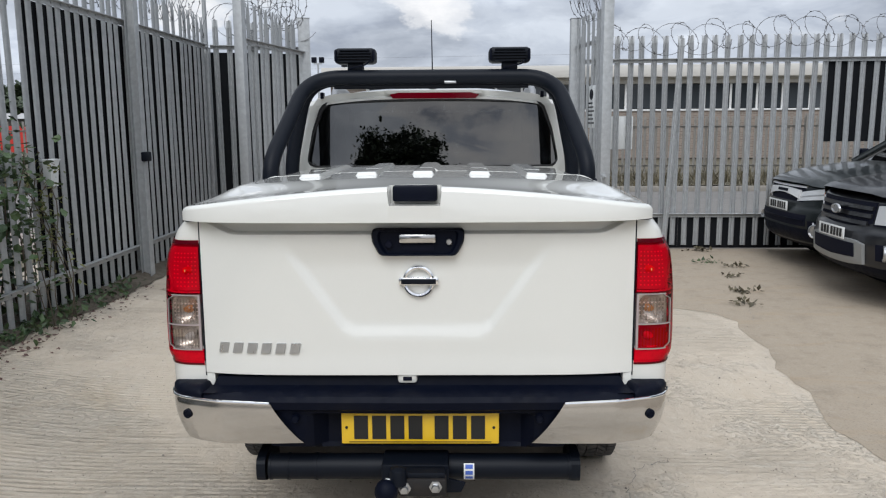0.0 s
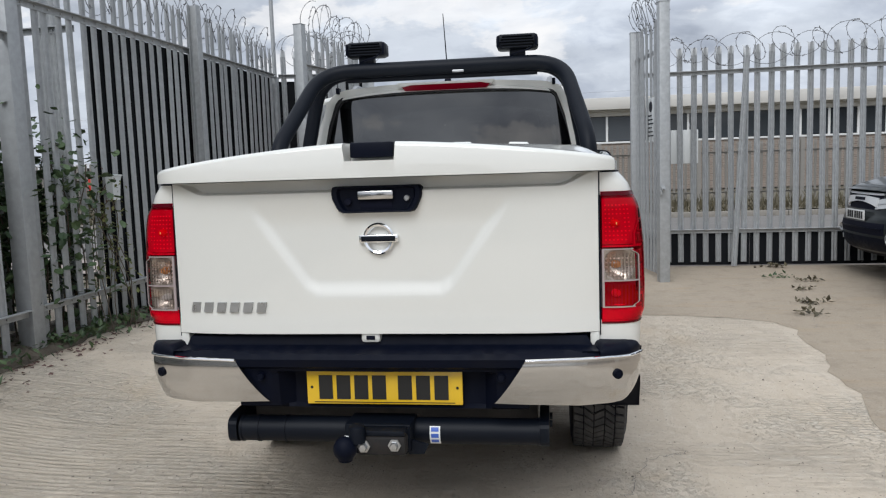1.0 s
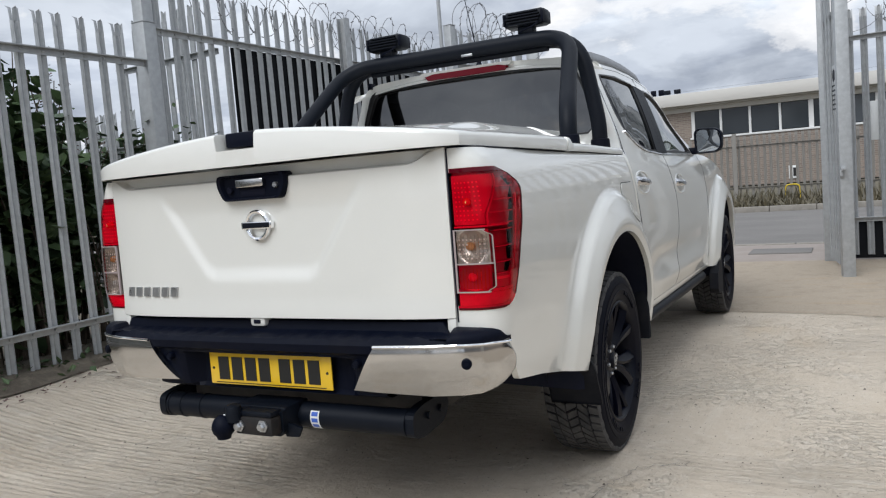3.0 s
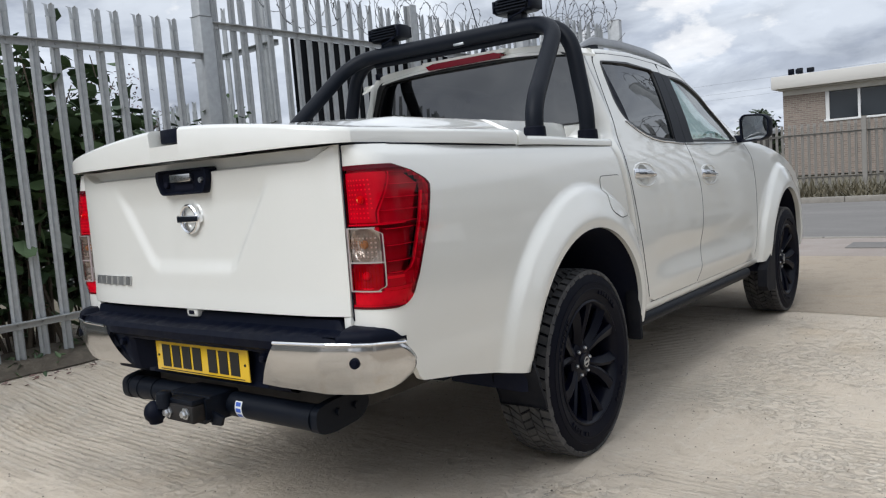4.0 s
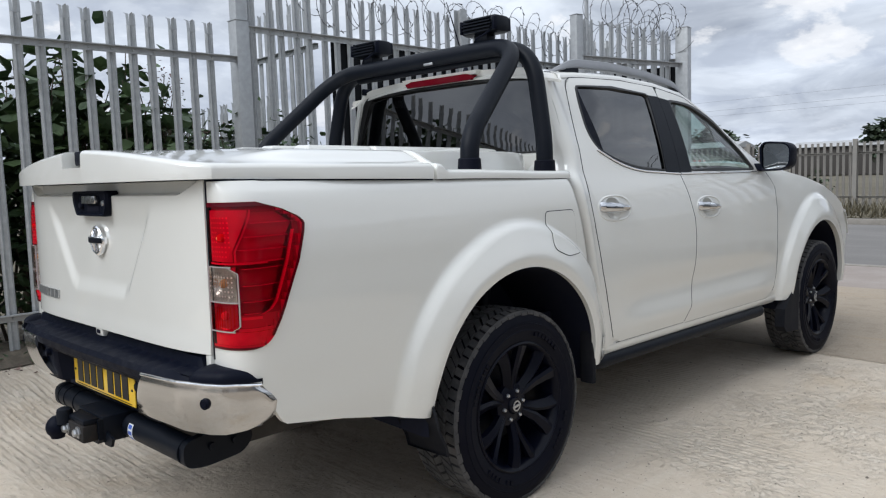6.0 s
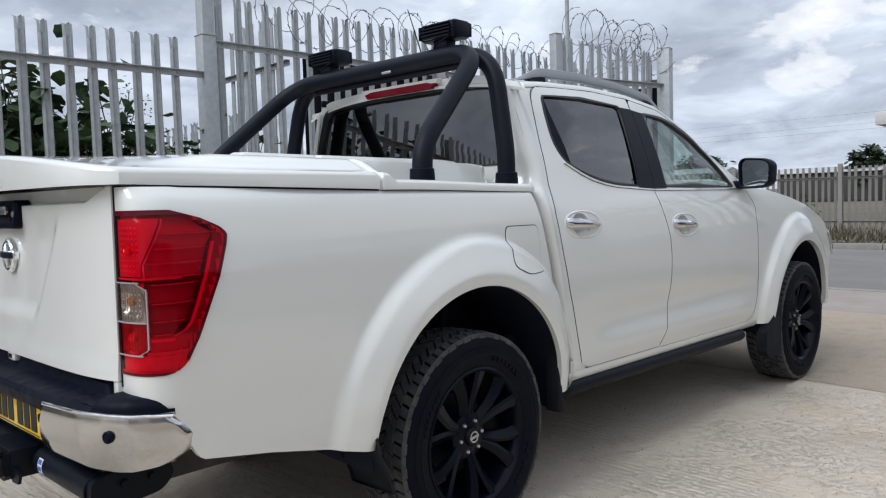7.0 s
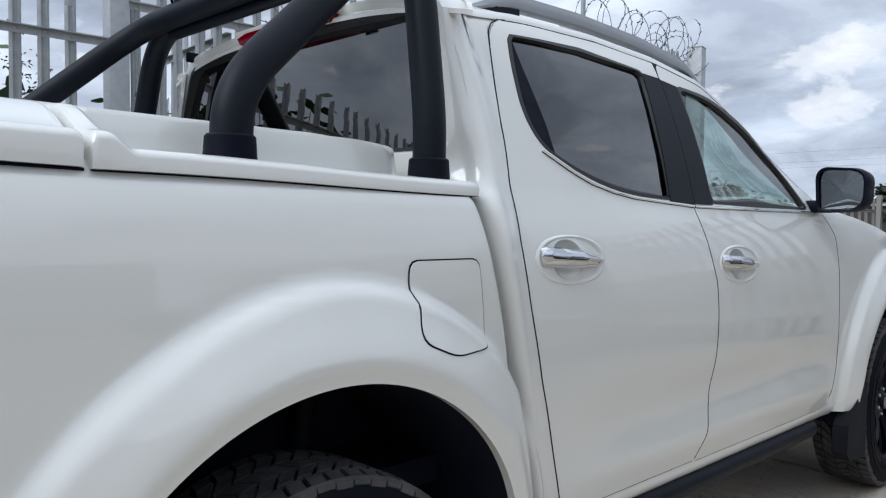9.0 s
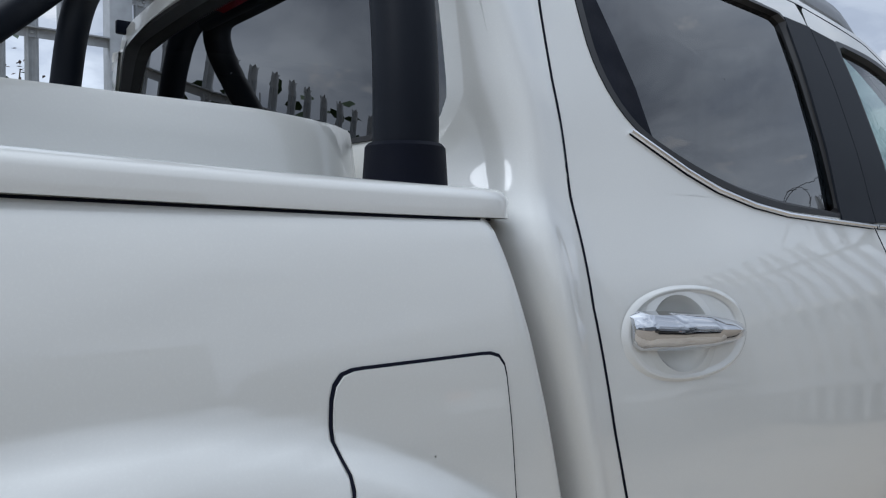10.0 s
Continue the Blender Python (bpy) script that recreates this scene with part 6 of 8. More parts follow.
    B.location = (-0.005, -0.040, 0.008)
    tagged(B, "chrome ring badge with a dark crossbar")
    part("ring", Geo().lathe([(0.036, 0.0), (0.040, 0.012), (0.046, 0.014), (0.051, 0.010), (0.052, 0.0)], 48, pose(0.012, 0.006, 1.084, 0, 0, -90) @ Matrix.Translation((0.004, 0, 0))), MT["bright_chrome"], B)
    part("bar", Geo().box(-0.052, 0.076, -0.013, 0.006, 1.072, 1.097, 0.004), MT["bright_chrome"], B)
    part("bar_inset", Geo().box(-0.044, 0.068, -0.0145, -0.011, 1.076, 1.093, 0.001), MT["satin"], B)
    # model name as plain bars
    for k in range(6):
        x = -0.655 + 0.0475 * k
        part("name_bar", Geo().prism([(x, 0.857), (x + 0.030, 0.857), (x + 0.037, 0.890), (x + 0.007, 0.890)], -0.022 - 0.034 * (1 - (x / 0.703) ** 6), -0.012, "y"), MT["silver"], P, smooth=10)

    # rear bumper
    R = new("rear_bumper")
    R.parent = P
    tagged(R, "black step bumper with chrome corner caps")

    def bump_y(x):
        return curve([(0.0, -0.125), (0.45, -0.118), (0.65, -0.098), (0.75, -0.068), (0.80, -0.03), (0.83, 0.03), (0.845, 0.10)], abs(x))
    # step top
    g, rows = Geo(), []
    for k in range(81):
        x = lerp(-0.70, 0.70, k / 80)
        y = bump_y(x)
        rib = 0.004 if (k // 2) % 2 and abs(x) > 0.12 and abs(x) < 0.66 else 0.0
        low = abs(x) > 0.675
        rows.append([(x, 0.03, 0.742 if low else 0.778), (x, -0.026, 0.741 if low else 0.772), (x, -0.034, 0.740 if low else 0.745), (x, -0.045, 0.738 + rib), (x, -0.085, 0.735 + rib), (x, y + 0.012, 0.73), (x, y, 0.715), (x, y + 0.004, 0.69), (x, y + 0.03, 0.672)])
    part("step_pad", g.grid(rows), MT["plastic"], R, "black plastic step pad with ribs", smooth=30)
    two("bed_corner_foot", Geo().box(0.6765, 0.7045, -0.018, 0.028, 0.725, 0.7825, 0.003), white, P)
    # corner line in plan, rounded
    raw = [Vector((x, bump_y(x), 0)) for x in np.linspace(0.34, 0.80, 24)] + [Vector((0.826, 0.02, 0)), Vector((0.842, 0.08, 0)), Vector((0.848, 0.17, 0))]
    for _ in range(6):
        fine = []
        for a, b in zip(raw, raw[1:]):
            fine += [a.lerp(b, 0.25), a.lerp(b, 0.75)]
        raw = [raw[0]] + fine + [raw[-1]] if len(raw) < 400 else raw
    lens = [0.0]
    for a, b in zip(raw, raw[1:]):
        lens.append(lens[-1] + (b - a).length)
    rx, ry = [p.x for p in raw], [p.y for p in raw]

    def corner(s, off=0.0):
        """The point at a distance along the corner line, moved outward."""
        p = Vector((float(np.interp(s, lens, rx)), float(np.interp(s, lens, ry)), 0))
        q = Vector((float(np.interp(s + 0.004, lens, rx)), float(np.interp(s + 0.004, lens, ry)), 0)) - Vector((float(np.interp(s - 0.004, lens, rx)), float(np.interp(s - 0.004, lens, ry)), 0))
        q.normalize()
        return p + Vector((q.y, -q.x, 0)) * off
    s_of_x = lambda x: float(np.interp(x, rx, lens))
    s_of_y = lambda y: float(np.interp(y, ry[200:], lens[200:]))
    # raised corner pads
    g, rows = Geo(), []
    s0, s1 = s_of_x(0.702), s_of_y(0.066)
    for k in range(41):
        s = lerp(s0, s1, k / 40)
        h = smooth01(0.0, 0.07, k / 40)
        d = 0.030 * smooth01(0.72, 1.0, k / 40) ** 2
        prof = [(0.003, 0.712), (0.006, 0.722), (0.005, 0.733 - 0.5 * d), (0.0, 0.743 - d), (-0.012, 0.751 - d), (-0.03, 0.755 - d), (-0.075, 0.757 - d), (-0.13, 0.757 - d)]
        row = []
        for off, z in prof:
            p = corner(s, off)
            row.append((p.x, min(p.y, 0.07), lerp(min(z, 0.735), z, h)))
        rows.append(row)
    rows.insert(0, [(x, y, 0.715) for x, y, z in rows[0]])
    rows.append([(x, y, 0.705) for x, y, z in rows[-1]])
    two("corner_pad", g.grid(rows), MT["plastic"], R, smooth=50)
    # chrome caps, slanted at their inner ends and rounded at the outer
    rows = []
    for b in range(25):
        v = b / 24
        inner = s_of_x(lerp(0.372, 0.472, v ** 0.9))
        end = s_of_y(curve([(0.0, 0.055), (0.08, 0.085), (0.2, 0.112), (0.35, 0.125), (0.55, 0.118), (0.8, 0.09), (1.0, 0.060)], v))
        row = []
        for k in range(61):
            u = k / 60
            s = lerp(inner, end, u)
            z = lerp(curve([(0.0, 0.570), (0.5, 0.560), (0.8, 0.562), (1.0, 0.572)], u), curve([(0.0, 0.712), (0.6, 0.716), (0.85, 0.711), (1.0, 0.704)], u), v)
            off = 0.008 - 0.034 * (1 - v) ** 2.4 - 0.003 * smooth01(0.8, 1.0, v) - 0.012 * smooth01(0.93, 1.0, u) ** 2
            p = corner(s, off)
            row.append((p.x, p.y, z))
        rows.append(row)
    two("chrome_cap", Geo().grid(rows), MT["chrome"], R, "worn chrome bumper corner", lambda c: (-0.02 if c.x > 0.8 else 0, 0.02, 0))
    # bright bead along the cap's top
    bead = [corner(lerp(s_of_x(0.472), s_of_y(0.060), k / 40), 0.008) for k in range(41)]
    two("chrome_bead", Geo().tube([(p.x, p.y, curve([(0.0, 0.713), (0.6, 0.717), (0.85, 0.712), (1.0, 0.705)], k / 40)) for k, p in enumerate(bead)], 0.0048, 8), MT["bright_chrome"], R)
    for x, z, y in ((0.757, 0.661, -0.071), (-0.757, 0.661, -0.071)):
        g = Geo().lathe([(0.0001, 0.006), (0.009, 0.006), (0.0105, 0.003), (0.012, 0.006), (0.0155, 0.004), (0.0155, -0.02)], 20, pose(x, y, z, 0, 0, -70 if x > 0 else -110))
        part("parking_sensor", g, MT["plastic"], R)
    for x in (-0.395, 0.395):
        g = Geo().lathe([(0.0001, 0.004), (0.009, 0.004), (0.0105, 0.002), (0.0125, 0.004), (0.014, 0.0), (0.014, -0.02)], 20, pose(x, -0.106, 0.655, 0, 0, -90))
        part("parking_sensor", g, MT["plastic"], R)
    # middle of the bumper: black body with the plate recess
    g, rows = Geo(), []
    for k in range(49):
        x = lerp(-0.48, 0.48, k / 48)
        dep = smooth01(0.37, 0.31, abs(x - 0.015))
        y = bump_y(x) + 0.016
        rows.append([(x, y, 0.69), (x, y + 0.006, 0.672), (x, lerp(y + 0.008, -0.035, dep), 0.662), (x, lerp(y + 0.012, -0.030, dep), 0.62), (x, lerp(y + 0.025, -0.036, dep), 0.552), (x, lerp(y + 0.05, -0.05, dep), 0.54), (x, 0.03, 0.535)])
    part("bumper_body", g.grid(rows), MT["plastic"], R, smooth=25)
    # number plate with plain bars in place of its characters
    N = new("number_plate")
    N.parent = P
    N.location = (-0.008, -0.008, 0.004)
    tagged(N, "yellow rear number plate with plain black bars")
    part("plate", Geo().box(-0.245, 0.275, -0.052, -0.046, 0.549, 0.660, 0.003), MT["yellow"], N)
    for k in range(7):
        x = -0.203 + 0.060 * k + (0.026 if k > 3 else 0)
        part("character_bar", Geo().box(x, x + 0.046, -0.0545, -0.0518, 0.566, 0.645), MT["ink"], N)
    part("border_bar", Geo().box(-0.22, 0.25, -0.0535, -0.0518, 0.5545, 0.557), MT["ink"], N)
    for x in (-0.228, 0.258):
        part("screw", Geo().lathe([(0.0001, 0.003), (0.004, 0.003), (0.005, 0.0)], 10, pose(x, -0.0518, 0.605, 0, 0, -90)), MT["ink"], N)
    # latch eye on the tailgate foot
    g = Geo().box(-0.067, 0.0, -0.046, 0.0, 0.752, 0.790, 0.012)
    part("latch_plate", g, white, P)
    part("latch_slot", Geo().box(-0.048, -0.018, -0.0485, -0.04, 0.763, 0.777, 0.003), MT["gap"], P)

    # tow bar
    T = new("tow_bar")
    T.parent = P
    T.location = (-0.004, -0.020, 0.004)
    tagged(T, "black tubular tow bar with covered ball and sticker")
    part("tube", Geo().tube([(-0.505, 0.02, 0.445), (0.515, 0.02, 0.445)], 0.043, 28), MT["satin"], T)
    for x in (-0.50, -0.44, -0.345, 0.51):
        part("tube_ring", Geo().tube([(x - 0.004, 0.02, 0.445), (x + 0.004, 0.02, 0.445)], 0.0455, 28), MT["satin"], T)
    g = Geo().box(-0.115, 0.105, -0.085, 0.04, 0.405, 0.497, 0.008)
    part("bracket", g, MT["satin"], T)
    part("face_plate", Geo().prism([(-0.085, 0.49), (0.105, 0.49), (0.105, 0.42), (0.09, 0.405), (-0.07, 0.405), (-0.085, 0.42)], -0.1, -0.084, "y"), MT["satin"], T, smooth=20)
    part("hitch_plate", Geo().box(-0.055, 0.098, -0.150, -0.098, 0.418, 0.478, 0.008), MT["rust"], T, "rusty steel hitch plate")
    part("hitch_top", Geo().box(-0.05, 0.095, -0.145, -0.09, 0.478, 0.496, 0.005), MT["satin"], T)
    part("ball_pin", Geo().lathe([(0.0001, 0.036), (0.012, 0.036), (0.024, 0.030), (0.027, 0.02), (0.027, -0.02), (0.0001, -0.02)], 20, pose(-0.055, -0.150, 0.482, 0, -90, 0)), MT["satin"], T)
    part("ball_cover", Geo().lathe([(0.0001, 0.038), (0.016, 0.035), (0.028, 0.025), (0.036, 0.010), (0.038, -0.004), (0.034, -0.020), (0.024, -0.031), (0.022, -0.04), (0.0001, -0.04)], 28, pose(-0.092, -0.165, 0.446, 0, -90, 0)), MT["plastic"], T, "black plastic tow ball cover")
    part("ball_mark", Geo().lathe([(0.0001, 0.0388), (0.009, 0.0375), (0.010, 0.036)], 16, pose(-0.092, -0.165, 0.446, 0, -70, 60)), MT["white_plate"], T, "small white spot")
    for x, z in ((-0.035, 0.448), (0.064, 0.453)):
        part("bolt", Geo().lathe([(0.0001, 0.020), (0.011, 0.019), (0.014, 0.013), (0.014, 0.006), (0.021, 0.005), (0.021, 0.0)], 6, pose(x, -0.15, z, 0, 0, -90)), MT["silver"], T, smooth=20)
    part("bolt", Geo().lathe([(0.0001, 0.012), (0.010, 0.011), (0.012, 0.006), (0.012, 0.0)], 6, pose(0.045, -0.10, 0.475, 0, 0, -90)), MT["satin"], T, smooth=20)
    g = Geo()
    rows = [[(x, 0.02 + 0.0438 * math.cos(a), 0.445 + 0.0438 * math.sin(a)) for a in np.linspace(math.pi * 0.80, math.pi * 1.32, 10)] for x in (0.155, 0.19)]
    part("sticker", g.grid(rows), MT["white_plate"], T, "small white and blue sticker")
    for k in range(3):
        rows = [[(x, 0.02 + 0.0446 * math.cos(a), 0.445 + 0.0446 * math.sin(a)) for a in np.linspace(math.pi * (0.83 + 0.15 * k), math.pi * (0.93 + 0.15 * k), 4)] for x in (0.16, 0.185)]
        part("sticker_bar", Geo().grid(rows), MT["blue"], T)
    for sg in (-1, 1):
        arm = rounded([(-0.018, 0.405, 0), (-0.018, 0.483, 0), (0.06, 0.497, 0), (0.20, 0.495, 0), (0.23, 0.455, 0), (0.19, 0.405, 0), (0.05, 0.392, 0)], 0.03, 4, True)
        g = Geo().prism([(p.x, p.y) for p in arm], sg * 0.515, sg * 0.545)
        part("side_arm", g, MT["satin"], T, smooth=20)
        for y in (0.075, 0.155):
            part("bolt", Geo().lathe([(0.0001, 0.01), (0.012, 0.01), (0.012, 0.0)], 6, pose(sg * 0.546, y, 0.455, 0, 0, 0 if sg > 0 else 180)), MT["satin"], T, smooth=20)
    part("eye_plate", Geo().prism([(0.085, 0.45), (0.16, 0.43), (0.145, 0.40), (0.095, 0.398)], -0.078, -0.068, "y"), MT["satin"], T, smooth=10)

    # hard bed cover
    def round_over(t, r):
        """Drop of a quarter-round edge, t running from 0 to 1 across it."""
        return r * (1 - math.sqrt(max(0.0, 1 - min(1.0, max(0.0, t)) ** 2)))

    def lid_half(y):
        return 0.768 + 0.032 * smooth01(-0.05, 0.6, y) + SPREAD * max(0.0, y)

    def lid_z(x, y):
        ax = abs(x)
        rear = 1.330 + 0.069 * (1 - min(1.0, ax / 0.76) ** 1.6)
        fore = 1.328 + 0.052 * smooth01(0.785, 0.635, ax) + 0.020 * (1 - min(1.0, ax / 0.62) ** 2)
        z = lerp(rear, fore, smooth01(-0.02, 0.34, y)) - 0.004 * smooth01(0.3, 1.5, y)
        for rx in (-0.44, -0.22, 0.0, 0.22, 0.44):
            z += 0.014 * smooth01(0.044, 0.034, abs(x - rx)) * smooth01(0.498, 0.524, y) * smooth01(1.54, 1.50, y)
        return z
    lid_low = lambda y: 1.288 - 0.020 * max(0.0, min(y, 0.9))
    cut0, cut1 = -0.080, 0.080
    ss = sorted({round(v, 4) for v in list(np.linspace(-0.785, 0.785, 110)) + [cut0 - 0.004, cut0 + 0.004, cut1 - 0.004, cut1 + 0.004] + [rx + d for rx in (-0.44, -0.22, 0.0, 0.22, 0.44) for d in (-0.045, -0.039, -0.033, 0.033, 0.039, 0.045)] + [-0.8, -0.799, -0.797, -0.792, 0.8, 0.799, 0.797, 0.792]})
    ys = sorted({round(v, 4) for v in list(np.linspace(-0.09, 0.790, 64)) + [-0.112, -0.110, -0.106, -0.099, -0.026, -0.018, 0.496, 0.500, 0.507, 0.515, 0.522, 0.526, 0.797, 0.803, 0.806]})
    rows = []
    for y in ys:
        row = []
        for s in ss:
            x = s * (lid_half(y) - 0.010 * smooth01(0.02, -0.112, y) ** 2) / 0.8 if abs(s) > 0.1 else s
            z = lid_z(x, y)
            z -= max(round_over((abs(s) - 0.780) / 0.0205, 0.018), round_over((-0.092 - y) / 0.0205, 0.018)) + 0.006 * smooth01(0.796, 0.806, y) ** 2
            if cut0 < x < cut1 and y < -0.022:
                z = 1.340
            yy = y + (0.050 * (abs(s) / 0.8) ** 4 + 0.050 * (abs(s) / 0.8) ** 14) * smooth01(0.4, -0.10, y)
            row.append((x, yy, z))
        rows.append(row)
    g = Geo().grid(rows)
    C = new("bed_cover")
    C.parent = P
    tagged(C, "white moulded hard bed cover with ribs")
    part("lid", g, white, C, flange=lambda c: (0.0, 0.0, lid_low(c.y) - c.z), smooth=32)
    part("lid_latch", Geo().box(cut0 + 0.010, cut1 - 0.010, -0.075, -0.024, 1.350, 1.398, 0.006), MT["plastic"], C, "black cover latch in a notch")
    # fixed front: full-width band, then a raised middle with sunk pockets and an outer rail lip
    def front_z(x, y):
        ax = abs(x)
        lip = 1.304 - 0.014 * smooth01(0.9, 1.6, y)
        wall = 0.622 - 0.15 * (1 - math.sqrt(max(0.0, 1 - min(1.0, max(0.0, (y - 1.49) / 0.115)) ** 2)))
        z = lerp(lid_z(x, y) - 0.010 * smooth01(1.40, 1.58, y), lip, smooth01(wall - 0.012, wall + 0.02, ax) * smooth01(0.842, 0.884, y))
        sunk = smooth01(wall - 0.006, wall + 0.016, ax) * smooth01(0.776, 0.762, ax) * smooth01(0.866, 0.896, y)
        z = lerp(z, 1.286 - 0.010 * smooth01(0.9, 1.6, y), sunk)
        return z - round_over((ax - 0.781) / 0.0205, 0.018) - 0.010 * smooth01(0.826, 0.818, y) ** 2
    xs = sorted({round(v, 4) for v in list(np.linspace(0, 0.44, 36)) + list(np.linspace(0.448, 0.66, 40)) + list(np.linspace(0.67, 0.755, 7)) + list(np.linspace(0.76, 0.78, 7)) + [0.785, 0.790, 0.794, 0.798, 0.800, 0.801]})
    xs = [-v for v in reversed(xs[1:])] + xs
    rows = []
    for y in [0.818, 0.820, 0.823, 0.827] + list(np.linspace(0.835, 0.93, 18)) + list(np.linspace(0.94, 1.42, 34)) + list(np.linspace(1.43, 1.60, 26)):
        row = []
        for x in xs:
            yy = y + 0.042 * smooth01(0.70, 0.76, abs(x)) * smooth01(1.3, 1.60, y)
            round_in = 0.046 * (1 - math.sqrt(max(0.0, 1 - min(1.0, max(0.0, (y - 1.535) / 0.066)) ** 2))) * smooth01(0.70, 0.80, abs(x))
            row.append(((x - math.copysign(round_in, x)) * (1 + SPREAD * y / 0.8), yy, front_z(x, y)))
        rows.append(row)
    part("lid_front", Geo().grid(rows), white, C, smooth=45, flange=lambda c: (0, 0, 1.2700 - 0.011 * smooth01(0.9, 1.6, c.y) - c.z))
    part("lid_seam", Geo().box(-0.775, 0.775, 0.798, 0.826, 1.262, 1.276), white, C)
    g = Geo().box(-0.765, 0.765, 0.03, 1.58, 1.262, 1.272)
    part("seal", g, MT["gap"], C)

    # dark joint lines under the cover and its rail
    two("cover_joint", Geo().tube([tuple(plan_point(px, py, 1.2835)) for px, py in CORNER] + [(side_x(y, lid_low(y) - 0.004) + 0.0006, y, lid_low(y) - 0.003) for y in np.linspace(0.13, 0.81, 30)], 0.0026, 6), MT["gap"], C)
    two("cover_joint", Geo().tube([(side_x(y, 1.2685 - 0.011 * smooth01(0.9, 1.6, y)) + 0.0006 - 0.04 * smooth01(1.55, 1.64, y) ** 2, y, 1.2680 - 0.011 * smooth01(0.9, 1.6, y)) for y in np.linspace(0.82, 1.60, 30)], 0.0016, 6), MT["gap"], C)

    # roll bar
    S = new("roll_bar")
    S.parent = P
    tagged(S, "matt black tubular roll bar with twin legs")
    hoop = rounded([(-0.733, 1.076, 1.29), (-0.731, 1.082, 1.43), (-0.627, 1.525, 1.834), (0.627, 1.525, 1.834), (0.731, 1.082, 1.43), (0.733, 1.076, 1.29)], [0, 0.10, 0.17, 0.17, 0.10, 0], 9)
    part("main_hoop", Geo().tube(hoop, 0.037, 24), MT["satin"], S)
    for sg in (-1, 1):
        leg = rounded([(sg * 0.732, 1.548, 1.29), (sg * 0.730, 1.551, 1.42), (sg * 0.649, 1.578, 1.822), (sg * 0.35, 1.575, 1.832)], [0, 0.06, 0.16, 0], 9)
        part("front_leg", Geo().tube(leg, 0.036, 24), MT["satin"], S)
        for x, y in ((0.733, 1.076), (0.732, 1.548)):
            part("foot", Geo().lathe([(0.0001, 0.056), (0.040, 0.056), (0.0435, 0.052), (0.047, 0.0), (0.0001, 0.0)], 28, pose(sg * x, y, 1.290 if y < 1.3 else 1.282, 0, -90, 0)), MT["plastic"], S)
    part("lower_bar", Geo().tube([(-0.50, 1.565, 1.796), (0.50, 1.565, 1.796)], 0.018, 14), MT["satin"], S)
    part("silver_tag", Geo().box(0.07, 0.13, 1.488, 1.497, 1.800, 1.812, 0.003), MT["silver"], S)

    # light pods
    for cx in (-0.385, 0.402):
        Lp = new("light_pod")
        Lp.parent = P
        Lp.location = (0, 0, -0.012)
        tagged(Lp, "black finned light pod on the roll bar")
        part("housing", Geo().box(cx - 0.106, cx + 0.106, 1.508, 1.612, 1.914, 1.991, 0.020), MT["satin"], Lp, smooth=25)
        for k in range(5):
            z = 1.922 + 0.0135 * k
            part("fin", Geo().box(cx - 0.088 + 0.006 * abs(k - 2), cx + 0.088 - 0.006 * abs(k - 2), 1.492 + 0.003 * abs(k - 2), 1.52, z, z + 0.005), MT["satin"], Lp)
        for sg in (-1, 1):
            part("end_cap", Geo().box(cx + sg * 0.097 - 0.006, cx + sg * 0.097 + 0.006, 1.500, 1.617, 1.924, 1.981, 0.005), MT["plastic"], Lp)
        part("front_lens", Geo().box(cx - 0.10, cx + 0.10, 1.606, 1.618, 1.925, 1.978, 0.003), MT["clear"], Lp)
        part("mount", Geo().box(cx - 0.04, cx + 0.04, 1.525, 1.585, 1.878, 1.918, 0.008), MT["satin"], Lp)
        part("cable", Geo().tube(rounded([(cx + 0.08, 1.51, 1.93), (cx + 0.06, 1.49, 1.905), (cx + 0.0, 1.50, 1.895), (cx - 0.03, 1.52, 1.885)], 0.02, 4), 0.004, 6), MT["plastic"], Lp)

    # cab: corner pillars, doors, wings
    def door_rear(z):
        return curve([(0.50, 1.915), (0.545, 1.895), (0.674, 1.857), (0.84, 1.806), (1.02, 1.767), (1.16, 1.752), (1.286, 1.760), (1.433, 1.778), (1.54, 1.803), (1.70, 1.845)], z)

    def door_mid(z):
        return curve([(0.50, 2.56), (0.58, 2.615), (0.665, 2.640), (0.80, 2.655), (0.95, 2.668), (1.035, 2.667), (1.154, 2.638), (1.259, 2.605), (1.75, 2.612)], z)

    def door_front(z):
        return curve([(0.48, 3.60), (0.55, 3.665), (0.65, 3.70), (0.88, 3.69), (1.17, 3.72), (1.30, 3.62)], z)
    belt = lambda y: curve([(1.7, 1.30), (1.9, 1.385), (2.07, 1.312), (2.26, 1.28), (2.6, 1.268), (3.3, 1.262), (3.75, 1.258)], y)
    # lower corner panel between bed and rear door, running up as the rear pillar
    rows = []
    for b in range(61):
        z = lerp(0.46, 1.70, b / 60)
        y0 = bed_front(z) + 0.010 if z < 1.25 else curve([(1.25, bed_front(1.25) + 0.010), (1.30, 1.640), (1.34, 1.655), (1.70, 1.668)], z)
        y1 = door_rear(max(z, 0.5)) - 0.0035
        row = []
        for a in range(33):
            u = (a / 32) ** 1.5
            y = lerp(y0, y1, u)
            x = side_x(y, z) + 0.001
            x -= 0.20 * (1 - u) ** 6 * smooth01(1.42, 1.28, z) + 0.075 * (1 - u) ** 4 * smooth01(1.28, 1.42, z)
            x += 0.006 * math.exp(-(((u - 0.50) / 0.16) ** 2)) * smooth01(1.36, 1.20, z)
            row.append((x, y, z))
        rows.append(row)
    two("cab_corner", Geo().grid(rows), white, P, "white cab corner and rear pillar", (-0.03, 0, 0))
